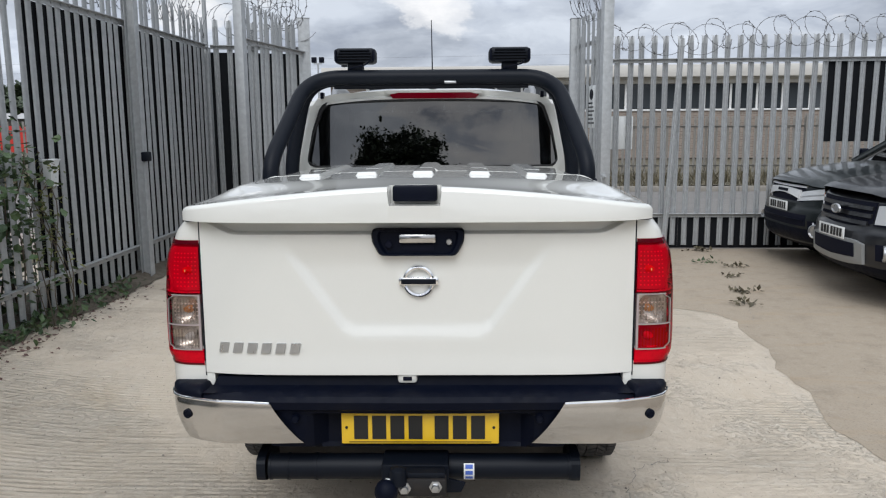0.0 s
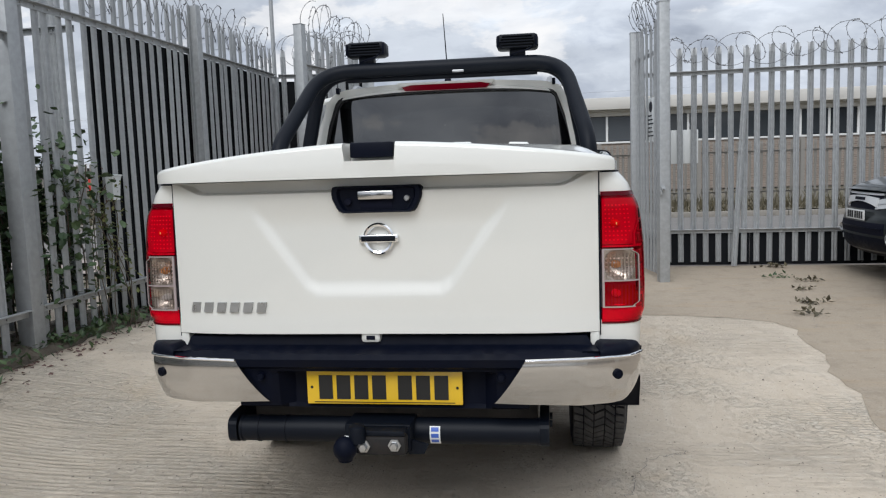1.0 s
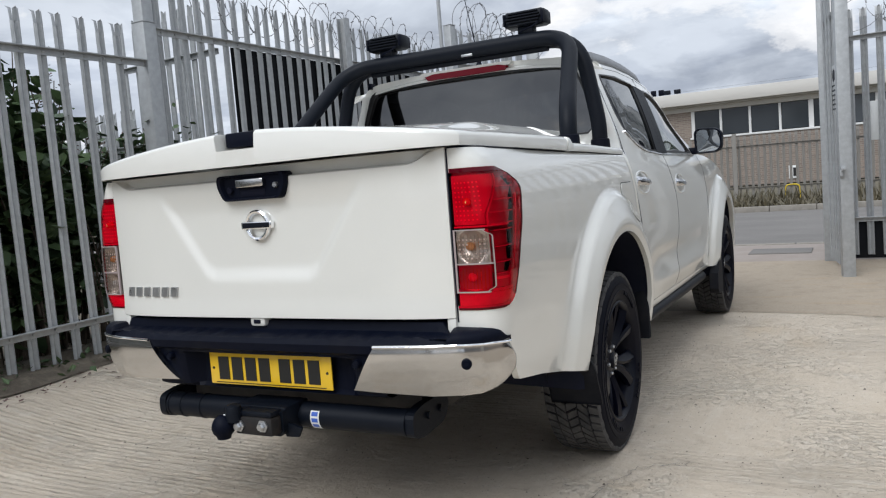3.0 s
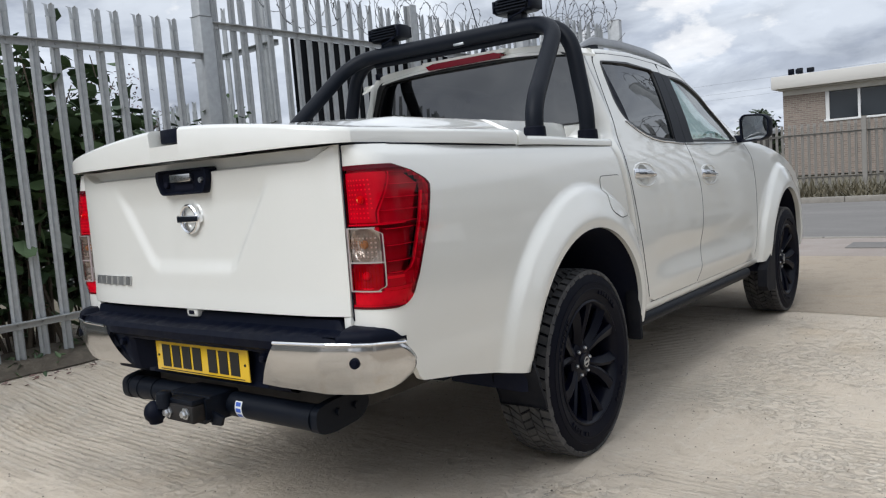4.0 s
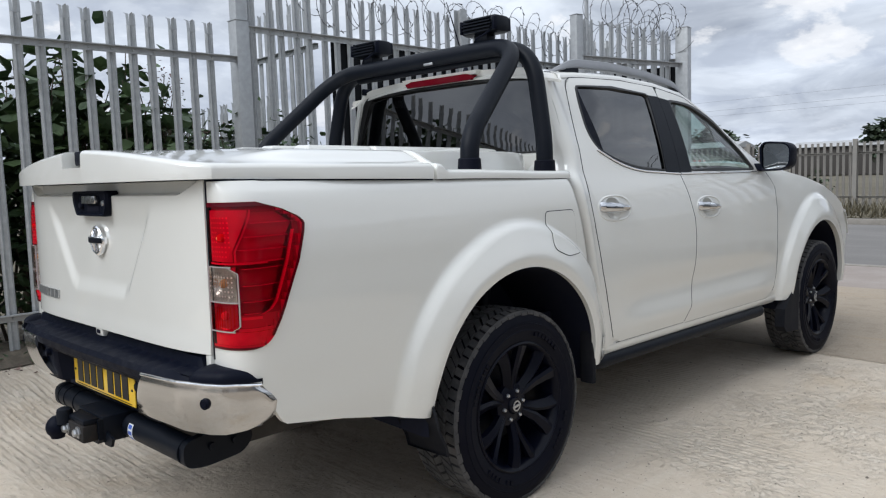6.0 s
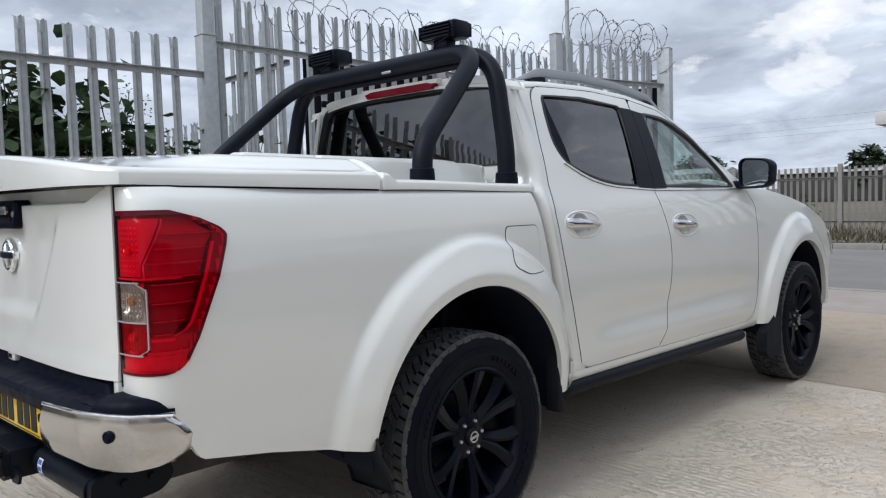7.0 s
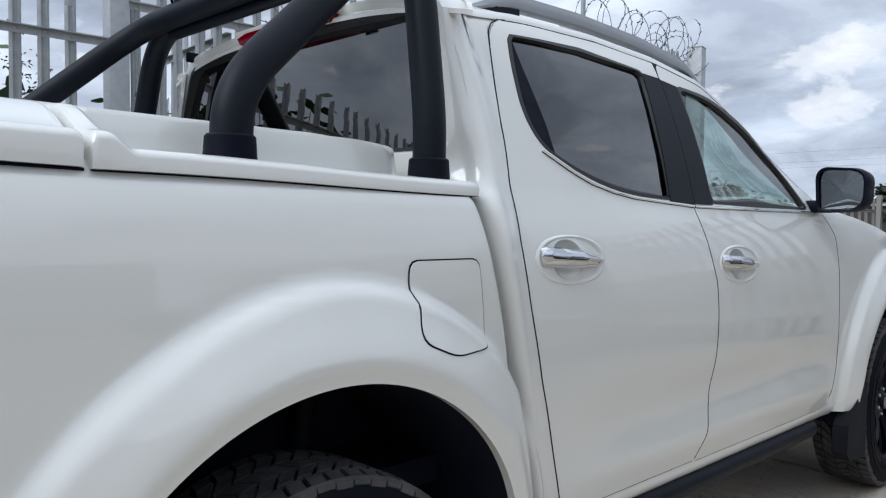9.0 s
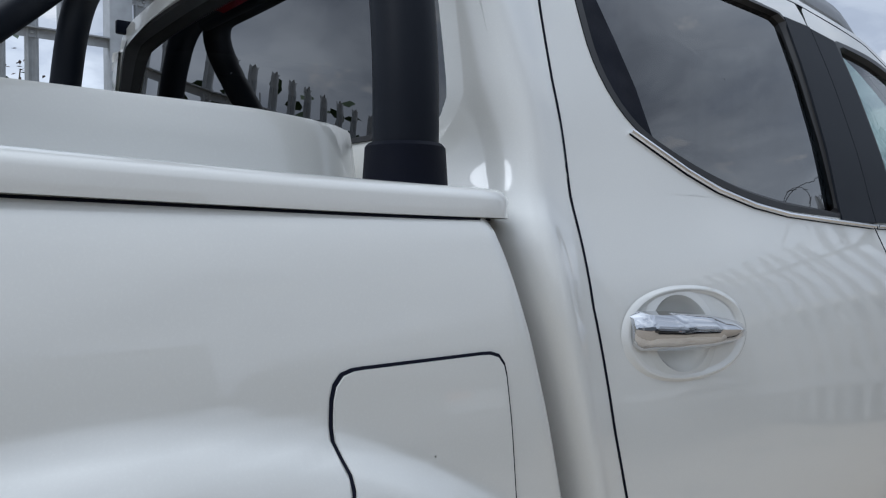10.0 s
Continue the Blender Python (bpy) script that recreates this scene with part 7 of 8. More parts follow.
    # return of the cab's rear corner into the bed gap; dark colour paints in its shade
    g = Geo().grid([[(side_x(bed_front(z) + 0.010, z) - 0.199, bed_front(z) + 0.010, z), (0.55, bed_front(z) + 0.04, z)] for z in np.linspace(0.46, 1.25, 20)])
    two("cab_back_lower", g, MT["under"], P, "lower back of the cab, gap shade put into its dusty colour")

    # front wall of the bed, facing the cab; gap shade put into its colour
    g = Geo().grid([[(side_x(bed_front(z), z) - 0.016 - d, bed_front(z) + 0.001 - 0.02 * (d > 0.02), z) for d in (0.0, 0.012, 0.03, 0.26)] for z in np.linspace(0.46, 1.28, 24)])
    two("bed_front_wall", g, MT["under"], P, "front wall of the bed, gap shade put into its dusty colour")

    def win_panel(outline, hole):
        """An upper door frame: ring between the door's edge and its window opening."""
        o, h = resample(outline, 90), resample(hole, 90)
        best = min(range(90), key=lambda k: sum((o[i] - h[(i + k) % 90]).length for i in range(0, 90, 5)))
        h = h[best:] + h[:best]
        rows = []
        for s in (0.0, 0.35, 0.7, 1.0):
            rows.append([(side_x(lerp(a.x, b.x, s), lerp(a.y, b.y, s)) + 0.002, lerp(a.x, b.x, s), lerp(a.y, b.y, s)) for a, b in zip(o, h)])
        return Geo().grid(rows, True), h

    def inset(points, d):
        c = sum((Vector(p) for p in points), Vector()) / len(points)
        return [Vector(p) + (c - Vector(p)).normalized() * d for p in points]
    rg = rounded([(y, z, 0) for y, z in RGLASS], [0.016, 0, 0.03, 0.02, 0.05, 0.06, 0.06, 0.05, 0.06, 0.06], 4, True)
    fg = rounded([(y, z, 0) for y, z in FGLASS], [0.03, 0.1, 0.1, 0.1, 0.03, 0, 0.02], 4, True)
    def cut_cup(g, yc, z):
        """Opens the skin behind a handle's cup."""
        inside = [((y - yc) / 0.062) ** 2 + ((h - z) / 0.047) ** 2 < 1.06 for x, y, h in g.v]
        g.f = [f for f in g.f if not all(inside[i] for i in f)]
        for i, (x, y, h) in enumerate(g.v):
            if inside[i]:
                k = 1.03 / max(0.05, math.hypot((y - yc) / 0.062, (h - z) / 0.047))
                y, h = yc + (y - yc) * k, z + (h - z) * k
                g.v[i] = (side_x(y, h) + 0.002, y, h)
        live = sorted({i for f in g.f for i in f})
        at = {i: n for n, i in enumerate(live)}
        g.v, g.f = [g.v[i] for i in live], [tuple(at[i] for i in f) for f in g.f]
    # rear door: lower skin, then the frame above the belt
    RD, FD = new("rear_door"), new("front_door")
    RDL, FDL = new("rear_door"), new("front_door")
    for d, lab in ((RD, "white rear door with privacy window"), (FD, "white front door with clear window"), (RDL, "white rear door with privacy window"), (FDL, "white front door with clear window")):
        d.parent = P
        tagged(d, lab)
    g = panel(door_rear, lambda z: door_mid(z) - 0.0025, lambda y: 0.500 + 0.02 * smooth01(1.97, 1.91, y), lambda y: min(belt(y), 1.30), 60, 60, 0.002)
    cut_cup(g, 1.922, 1.117)
    part("door_skin", g, white, RD, smooth=40)
    part("door_skin", g.mirror(), white, RDL, smooth=40)
    g = panel(lambda z: door_mid(z) + 0.0025, door_front, lambda y: 0.496 - 0.004 * (y - 2.6), lambda y: belt(y), 70, 60, 0.002)
    cut_cup(g, 2.816, 1.083)
    part("door_skin", g, white, FD, smooth=40)
    part("door_skin", g.mirror(), white, FDL, smooth=40)
    out_r = [(door_rear(z), z, 0) for z in np.linspace(1.285, 1.66, 14)] + [(1.862, 1.70, 0), (1.90, 1.722, 0)] + [(y, roof_edge(y) - 0.020, 0) for y in np.linspace(1.98, 2.607, 10)] + [(2.609, z, 0) for z in np.linspace(1.68, 1.27, 12)] + [(y, min(belt(y), 1.30) - 0.001, 0) for y in np.linspace(2.55, 1.80, 14)]
    out_f = [(2.615, z, 0) for z in np.linspace(1.27, 1.69, 12)] + [(y, roof_edge(y) - 0.020, 0) for y in np.linspace(2.63, 3.58, 26)] + [(3.64, 1.262, 0)] + [(y, belt(y) - 0.006, 0) for y in np.linspace(3.55, 2.66, 14)]
    for out, hole, tint, doors, tag in ((out_r, rg, "privacy", (RD, RDL), "rear"), (out_f, fg, "glass", (FD, FDL), "front")):
        frame_g, h = win_panel(out, hole)
        g2 = Geo().grid([[(side_x(p.x, p.y) + 0.0035, p.x, p.y) for p in h], [(side_x(q.x, q.y) + 0.0045, q.x, q.y) for q in inset(h, 0.011 if tag == "rear" else 0.020)], [(side_x(q.x, q.y) - 0.010, q.x, q.y) for q in inset(h, 0.02 if tag == "rear" else 0.030)]], True)
        c = sum(h, Vector()) / len(h)
        rings = [[(side_x(c.lerp(p, s).x, c.lerp(p, s).y) - 0.008, c.lerp(p, s).x, c.lerp(p, s).y) for p in h] for s in (0.005, 0.3, 0.6, 0.85, 1.0)]
        g3 = Geo().grid(rings, True)
        for d, flip in zip(doors, (False, True)):
            part("door_frame", frame_g.mirror() if flip else frame_g, white, d, smooth=40)
            part("window_rubber", g2.mirror() if flip else g2, MT["rubber_black"], d)
            w = part("window_glass", g3.mirror() if flip else g3, MT[tint], d, "dark privacy glass" if tag == "rear" else "clear glass", facing=(1, 0, 0))
            w.visible_shadow = False
    # black pillar covers round the door joint
    for y0, y1, z0, z1, slope, d in ((2.512, 2.6108, 1.270, 1.668, -0.03, RD), (2.6132, 2.708, 1.270, 1.662, -0.11, FD)):
        rows = []
        for s in np.linspace(0, 1, 16):
            ya, yb = (y0 - 0.04 * (1 - s), y1) if d is RD else (y0, y1 + 0.022 * (1 - s))
            row = []
            for y in np.linspace(ya, yb, 6):
                z = lerp(z0, z1 + slope * (y - y0), s)
                row.append((side_x(y, z) + 0.0055, y, z))
            rows.append(row)
        g = Geo().grid(rows)
        part("pillar_cover", g, MT["satin"], d, flange=(-0.004, 0, 0))
        part("pillar_cover", g.mirror(), MT["satin"], RDL if d is RD else FDL, flange=(0.004, 0, 0))
    # dark quarter strip behind the rear glass
    rows = []
    for z, ya, yb in ((1.665, 1.908, 1.918), (1.60, 1.893, 1.925), (1.52, 1.880, 1.94), (1.45, 1.893, 1.955), (1.40, 1.920, 1.96), (1.375, 1.946, 1.965)):
        rows.append([(side_x(y, z) - 0.003, y, z) for y in (ya, (ya + yb) / 2, yb)])
    two("quarter_strip", Geo().grid(rows), MT["plastic"], P)
    # chrome strip along the belt
    def strip(pts, d, flip):
        path = [(side_x(y, z) + 0.006, y, z) for y, z in pts]
        g = Geo().tube(path, 0.0040, 8)
        part("chrome_strip", g.mirror() if flip else g, MT["bright_chrome"], d)
        g = Geo().tube([(x - 0.003, y, z - 0.0046) for x, y, z in path], 0.0017, 6)
        part("strip_joint", g.mirror() if flip else g, MT["gap"], d)
    sr = [(1.906, 1.383), (1.96, 1.359), (2.017, 1.335), (2.088, 1.311), (2.183, 1.291), (2.28, 1.279), (2.45, 1.270), (2.600, 1.263)]
    sf = [(2.612, 1.263), (2.8, 1.262), (3.1, 1.262), (3.54, 1.262)]
    for flip in (False, True):
        strip(sr, RDL if flip else RD, flip)
        strip(sf, FDL if flip else FD, flip)
    # door seams
    def seam(pts, name="door_seam"):
        rows = [[(side_x(y, z) + 0.0012, y - w, z), (side_x(y, z) + 0.0032, y, z), (side_x(y, z) + 0.0012, y + w, z)] for y, z, w in pts]
        two(name, Geo().grid(rows), MT["gap"], P)
    seam([(door_rear(z) - 0.001, z, 0.0012) for z in np.linspace(0.53, 1.67, 70)])
    seam([(door_mid(z), z, 0.0012) for z in np.linspace(0.505, 1.262, 50)])
    seam([(door_front(z) + 0.002, z, 0.0012) for z in np.linspace(0.53, 1.255, 40)])
    for y0, y1, zf in ((1.93, 2.555, lambda y: 0.500), (2.575, 3.60, lambda y: 0.496 - 0.004 * (y - 2.6))):
        rows = [[(side_x(y, zf(y)) + 0.001, y, zf(y) - 0.0015), (side_x(y, zf(y)) + 0.0028, y, zf(y)), (side_x(y, zf(y)) + 0.001, y, zf(y) + 0.0015)] for y in np.linspace(y0, y1, 24)]
        two("door_seam", Geo().grid(rows), MT["gap"], P)
    rows = [[(side_x(y, roof_edge(y) - 0.024) + 0.002, y, roof_edge(y) - 0.0265), (side_x(y, roof_edge(y) - 0.022) + 0.0036, y, roof_edge(y) - 0.0235), (side_x(y, roof_edge(y) - 0.02) + 0.002, y, roof_edge(y) - 0.0205)] for y in np.linspace(1.90, 3.55, 50)]
    two("door_seam", Geo().grid(rows), MT["gap"], P)
    # backing behind the door's upper rear and lower rear corners
    two("pillar_backing", Geo().grid([[(side_x(y, z) - 0.004, y, z) for y in np.linspace(1.74, 1.866, 8)] for z in np.linspace(1.60, 1.70, 8)]).grid([[(side_x(y, z) - 0.004, y, z) for y in np.linspace(1.74, 1.96, 10)] for z in np.linspace(1.70, 1.742, 5)]), white, P)
    two("sill_backing", Geo().grid([[(side_x(y, z) - 0.003, y, z) for y in np.linspace(1.76, 2.10, 10)] for z in np.linspace(0.452, 0.56, 8)]), white, P)
    arc = [(door_rear(1.64), 1.64), (1.838, 1.675), (1.858, 1.702), (1.885, 1.717), (1.915, 1.721)]
    two("door_seam", Geo().tube([(side_x(y, z) + 0.0012, y, z) for y, z in arc], 0.0017, 6), MT["gap"], P)
    # door handles with cupped recesses
    for yc, z, d, dl in ((1.938, 1.117, RD, RDL), (2.832, 1.083, FD, FDL)):
        rings = []
        for r, dep in ((0.90, 0.0004), (0.95, 0.0020), (0.985, 0.0042), (1.015, 0.0042), (1.05, 0.0022), (1.08, 0.0006)):
            rings.append([(side_x(yc + 0.130 * r * math.cos(a), z + 0.056 * r * math.sin(a)) + dep + 0.0018, yc + 0.130 * r * math.cos(a), z + 0.056 * r * math.sin(a) * (1 + 0.15 * math.cos(a) ** 2)) for a in np.linspace(0, 2 * math.pi, 48, endpoint=False)])
        rec = Geo().grid(rings, True)
        cup = Geo()
        cy = yc - 0.016
        cup.grid([[(side_x(cy, z) + (side_x(cy + 0.062 * r * math.cos(a), z + 0.047 * r * math.sin(a)) - side_x(cy, z)) * min(1.0, r) + dep, cy + 0.062 * r * math.cos(a), z + 0.047 * r * math.sin(a)) for a in np.linspace(0, 2 * math.pi, 36, endpoint=False)] for r, dep in ((0.01, -0.020), (0.4, -0.019), (0.7, -0.015), (0.88, -0.008), (0.98, -0.001), (1.04, 0.0032), (1.22, 0.0030), (1.30, 0.0018))], True)
        bar = []
        for t in np.linspace(0, 1, 19):
            yy = yc - 0.122 + 0.244 * t
            hx = side_x(yy, z)
            hgt = curve([(0, 0.018), (0.04, 0.024), (0.3, 0.025), (0.55, 0.023), (0.8, 0.018), (0.93, 0.013), (1.0, 0.008)], t)
            out = curve([(0, 0.010), (0.05, 0.022), (0.3, 0.036), (0.6, 0.038), (0.85, 0.030), (0.96, 0.020), (1.0, 0.010)], t)
            zz = z + 0.010 - 0.016 * t
            bar.append([(hx + out * k - (1 - k) * 0.004, yy, zz + hgt * q) for k, q in ((0.2, 1.0), (0.75, 0.85), (1.0, 0.2), (0.9, -0.5), (0.55, -0.95), (0.2, -1.0))])
        hb = Geo().grid(bar, True)
        hb.f.append(tuple(range(5, -1, -1)))
        hb.f.append(tuple(range(len(bar) * 6 - 6, len(bar) * 6)))
        for flip, dd in ((False, d), (True, dl)):
            part("handle_surround", rec.mirror() if flip else rec, white, dd)
            part("handle_cup", cup.mirror() if flip else cup, white, dd)
            part("handle", hb.mirror() if flip else hb, MT["handle_chrome"], dd, "chrome pull handle", smooth=50)
    # sill, step tube and brackets
    rows = [[(side_x(y, 0.505) - 0.003, y, 0.512), (side_x(y, 0.495) + 0.001, y, 0.4965), (side_x(y, 0.49) + 0.003, y, 0.490), (side_x(y, 0.48) + 0.003, y, 0.468), (side_x(y, 0.46) - 0.012, y, 0.448), (0.70, y, 0.438)] for y in np.linspace(1.735, 3.72, 40)]
    two("sill", Geo().grid(rows), white, P)
    for sg in (-1, 1):
        st = new("side_step")
        st.parent = P
        tagged(st, "black tubular side step under the doors")
        part("tube", Geo().tube(rounded([(sg * 0.72, 1.74, 0.425), (sg * 0.812, 1.78, 0.428), (sg * 0.84, 3.55, 0.420), (sg * 0.75, 3.62, 0.412)], 0.05, 5), 0.032, 18), MT["satin"], st)
        for y in (1.95, 2.7, 3.4):
            part("bracket", Geo().box(min(sg * 0.6, sg * 0.79), max(sg * 0.6, sg * 0.79), y, y + 0.04, 0.415, 0.445), MT["satin"], st)
    # front wing
    wing_top = lambda y: curve([(3.60, 1.258), (3.75, 1.264), (4.0, 1.252), (4.3, 1.208), (4.6, 1.150), (4.85, 1.07), (5.0, 0.995), (5.1, 0.93)], y)
    g = panel(lambda z: door_front(z) + 0.004, lambda z: 5.06 - 0.10 * smooth01(0.8, 1.05, z), lambda y: 0.46, wing_top, 110, 66, 0.001)
    snap_arch(g, HUB_F)
    two("front_wing", g, white, P, "white front wing with flared arch", (-0.03, 0, 0))
    # bonnet
    rows = []
    for y in np.linspace(3.72, 5.16, 40):
        w = side_x(min(y, 5.08), wing_top(min(y, 5.08))) - 0.012
        e = wing_top(min(y, 5.05)) + 0.004
        row = []
        for s in np.linspace(-1, 1, 49):
            z = e + 0.062 * (1 - abs(s) ** 5) + 0.018 * smooth01(0.75, 0.55, abs(s)) * smooth01(3.7, 4.0, y)
            row.append((s * w, y + 0.0, z - 0.25 * smooth01(5.05, 5.2, y) ** 2))
        rows.append(row)
    part("bonnet", Geo().grid(rows), white, P, "white bonnet", flange=(0, 0, -0.02))
    # nose
    rows = []
    for z in np.linspace(0.42, 0.99, 20):
        row = []
        for s in np.linspace(-1, 1, 41):
            x = s * (side_x(5.0, max(z, 0.5)) - 0.004)
            row.append((x, 5.235 - 0.27 * abs(s) ** 2.8 - 0.05 * ((z - 0.62) / 0.4) ** 2, z))
        rows.append(row)
    part("front_bumper", Geo().grid(rows), white, P, "white front bumper and nose")
    part("grille", Geo().box(-0.42, 0.42, 5.235, 5.262, 0.74, 0.95, 0.02), MT["plastic"], P)
    for sg in (-1, 1):
        part("headlamp", Geo().box(min(sg * 0.46, sg * 0.74), max(sg * 0.46, sg * 0.74), 5.02, 5.17, 0.84, 0.97, 0.03), MT["headlamp"], P)
    # roof, screen, screen pillars
    def shell(y, s):
        w = side_x(y, roof_edge(y)) - 0.006
        z = roof_edge(y) + (roof_mid(y) - roof_edge(y)) * (1 - abs(s) ** 3.0) - 0.0
        return (s * w, y - 0.05 * (abs(s) ** 2) * smooth01(2.9, 3.4, y), z)
    ss = list(np.linspace(-1, -0.86, 6)) + list(np.linspace(-0.83, 0.83, 40)) + list(np.linspace(0.86, 1, 6))
    ys = [1.655, 1.662, 1.68] + list(np.linspace(1.71, 2.90, 50))
    rows = []
    for y in ys:
        rows.append([(p[0], p[1] + 0.03 * (abs(s) ** 2.5) * smooth01(1.8, 1.655, y), p[2] - 0.022 * smooth01(1.685, 1.655, y)) for s in ss for p in (shell(y, s),)])
    part("roof", Geo().grid(rows), white, P, "white roof panel", flange=(0, 0, -0.012))
    rows = [[shell(y, s) for s in np.linspace(-0.90, 0.90, 40)] for y in np.linspace(2.905, 3.80, 30)]
    g = Geo().grid(rows)
    ws = part("windscreen", g, MT["glass"], P, "clear windscreen", facing=(0, -1, -1))
    ws.visible_shadow = False
    for a, b in ((-1.0, -0.895), (0.895, 1.0)):
        rows = [[(p[0], p[1], p[2] + 0.004) for s in np.linspace(a, b, 7) for p in (shell(y, s),)] for y in np.linspace(2.895, 3.75, 30)]
        part("screen_pillar", Geo().grid(rows), white, P, flange=(0, 0, -0.02))
    part("scuttle", Geo().box(-0.66, 0.66, 3.68, 3.84, 1.215, 1.235, 0.01), MT["plastic"], P)
    # side edge of the roof above the doors
    rows = [[(side_x(y, roof_edge(y) - 0.022) + 0.001, y, roof_edge(y) - 0.022), (side_x(y, roof_edge(y) - 0.010) + 0.003, y, roof_edge(y) - 0.010), (side_x(y, roof_edge(y)) - 0.004, y, roof_edge(y) + 0.001)] for y in np.linspace(1.68, 3.66, 60)]
    two("roof_gutter", Geo().grid(rows), white, P)
    # cab back with the rear window
    back_y = lambda x, z: 1.668 + 0.012 * (abs(x) / 0.70) ** 3.5
    outer = [(0.748, 1.22), (0.748, 1.30), (0.734, 1.42), (0.698, 1.56), (0.638, 1.70), (0.611, 1.735), (0.54, 1.757), (0.31, 1.772), (0.0, 1.776)]
    outer = [Vector((x, z, 0)) for x, z in outer] + [Vector((-x, z, 0)) for x, z in reversed(outer[:-1])]
    hole = [(0.645, 1.375), (0.680, 1.40), (0.676, 1.45), (0.646, 1.56), (0.599, 1.69), (0.572, 1.715), (0.51, 1.722), (0.25, 1.731), (0.0, 1.734)]
    hole = [Vector((x, z, 0)) for x, z in hole] + [Vector((-x, z, 0)) for x, z in reversed(hole[:-1])]
    o, h = resample(outer, 120), resample(hole, 120)
    best = min(range(120), key=lambda k: sum((o[i] - h[(i + k) % 120]).length for i in range(0, 120, 6)))
    h = h[best:] + h[:best]
    rows = [[(lerp(a.x, b.x, s), back_y(lerp(a.x, b.x, s), 0) - 0.0, lerp(a.y, b.y, s)) for a, b in zip(o, h)] for s in (0, 0.3, 0.6, 1.0)]
    part("cab_back", Geo().grid(rows, True), white, P, "white cab rear panel", smooth=50)
    g = Geo().grid([[(p.x, back_y(p.x, 0) - 0.003, p.y) for p in h], [(p.x * 0.985, back_y(p.x, 0) - 0.003, 1.55 + (p.y - 1.55) * 0.955) for p in h], [(p.x * 0.982, back_y(p.x, 0) + 0.006 + 0.078 * (p.y - 1.375), 1.55 + (p.y - 1.55) * 0.945) for p in h]], True)
    part("window_rubber", g, MT["rubber_black"], P)
    c = Vector((0, 1.55, 0))
    rings = [[(c.lerp(p, s).x, back_y(c.lerp(p, s).x, 0) + 0.003 + 0.078 * (c.lerp(p, s).y - 1.375), c.lerp(p, s).y) for p in h] for s in (0.005, 0.25, 0.5, 0.75, 0.9, 1.0)]
    rw = part("rear_window", Geo().grid(rings, True), MT["privacy"], P, "dark tinted rear window", facing=(0, -1, 0))
    rw.visible_shadow = False
    # trim caps at the roof's rear corners
    for sg in (-1, 1):
        part("roof_trim", Geo().box(min(sg * 0.574, sg * 0.592), max(sg * 0.574, sg * 0.592), 1.652, 1.70, 1.735, 1.768, 0.004), MT["plastic"], P)
    # high brake lamp
    g = Geo().prism([(-0.222, 1.752), (-0.205, 1.732), (0.232, 1.732), (0.250, 1.752), (0.204, 1.762), (-0.175, 1.762)], 1.636, 1.675, "y")
    part("high_brake_lamp", g, MT["red_mid"], P, "slim red high brake lamp", smooth=20)
    part("brake_lamp_hood", Geo().prism([(-0.25, 1.775), (-0.23, 1.756), (0.26, 1.756), (0.275, 1.775)], 1.64, 1.70, "y"), white, P, smooth=20)
    # aerial
    A = new("aerial")
    A.parent = P
    A.location = (0.029, 0, 0)
    tagged(A, "thin black whip aerial on the roof")
    part("base", Geo().lathe([(0.0001, 0.05), (0.008, 0.05), (0.014, 0.03), (0.024, 0.0), (0.0001, 0.0)], 16, pose(-0.03, 1.86, 1.79, 0, -90, 0)), MT["plastic"], A)
    part("rod", Geo().tube([(-0.03, 1.86, 1.83), (-0.03, 1.80, 1.98), (-0.03, 1.73, 2.14)], [0.004, 0.003, 0.002], 8), MT["plastic"], A)
    # roof rails
    for sg in (-1, 1):
        rr = new("roof_rail")
        rr.parent = P
        tagged(rr, "silver grey roof rail")
        rows = []
        for y in np.linspace(1.80, 3.12, 44):
            lift = smooth01(1.80, 2.02, y) * smooth01(3.12, 2.86, y)
            top, low = roof_edge(y) + 0.016 + 0.056 * lift, roof_edge(y) + 0.008 + 0.019 * lift
            x = sg * (side_x(y, roof_edge(y)) - 0.052)
            w = 0.55 + 0.45 * lift
            rows.append([(x + sg * dx * w, y, lerp(low, top, dz)) for dx, dz in ((-0.018, 0.1), (-0.021, 0.5), (-0.015, 0.9), (0.0, 1.0), (0.009, 0.93), (0.013, 0.72), (0.0145, 0.66), (0.0205, 0.35), (0.020, 0.08), (0.014, 0.0), (-0.012, 0.0))])
        part("bar", Geo().grid(rows, True), MT["rail_grey"], rr, smooth=30)
        for y0, y1 in ((1.90, 2.02), (2.84, 3.06)):
            g = Geo().grid([[(sg * (side_x(y, roof_edge(y)) - 0.052 + dx), y, roof_edge(y) + dz) for dx, dz in ((-0.017, -0.004), (-0.017, 0.03 * k + 0.006), (0.017, 0.03 * k + 0.006), (0.019, -0.004))] for y, k in ((y0, 0.1), (lerp(y0, y1, 0.35), 0.8), (lerp(y0, y1, 0.65), 0.8), (y1, 0.1 if y0 > 2.5 else 0.9))], True)
            part("end_foot", g, MT["satin"], rr, "black rail foot")
    # mirrors
    for sg in (-1, 1):
        Mr = new("door_mirror")
        Mr.parent = P
        Mr.location = (sg * SPREAD * 3.55, 0, 0)
        tagged(Mr, "black door mirror with dark glass")
        ol = [(p.x, p.y) for p in rounded([(0.782, 1.262, 0), (0.925, 1.266, 0), (0.958, 1.295, 0), (0.962, 1.40, 0), (0.93, 1.428, 0), (0.80, 1.438, 0), (0.775, 1.41, 0)], 0.025, 5, True)]
        c = (0.868, 1.35)
        rows = []
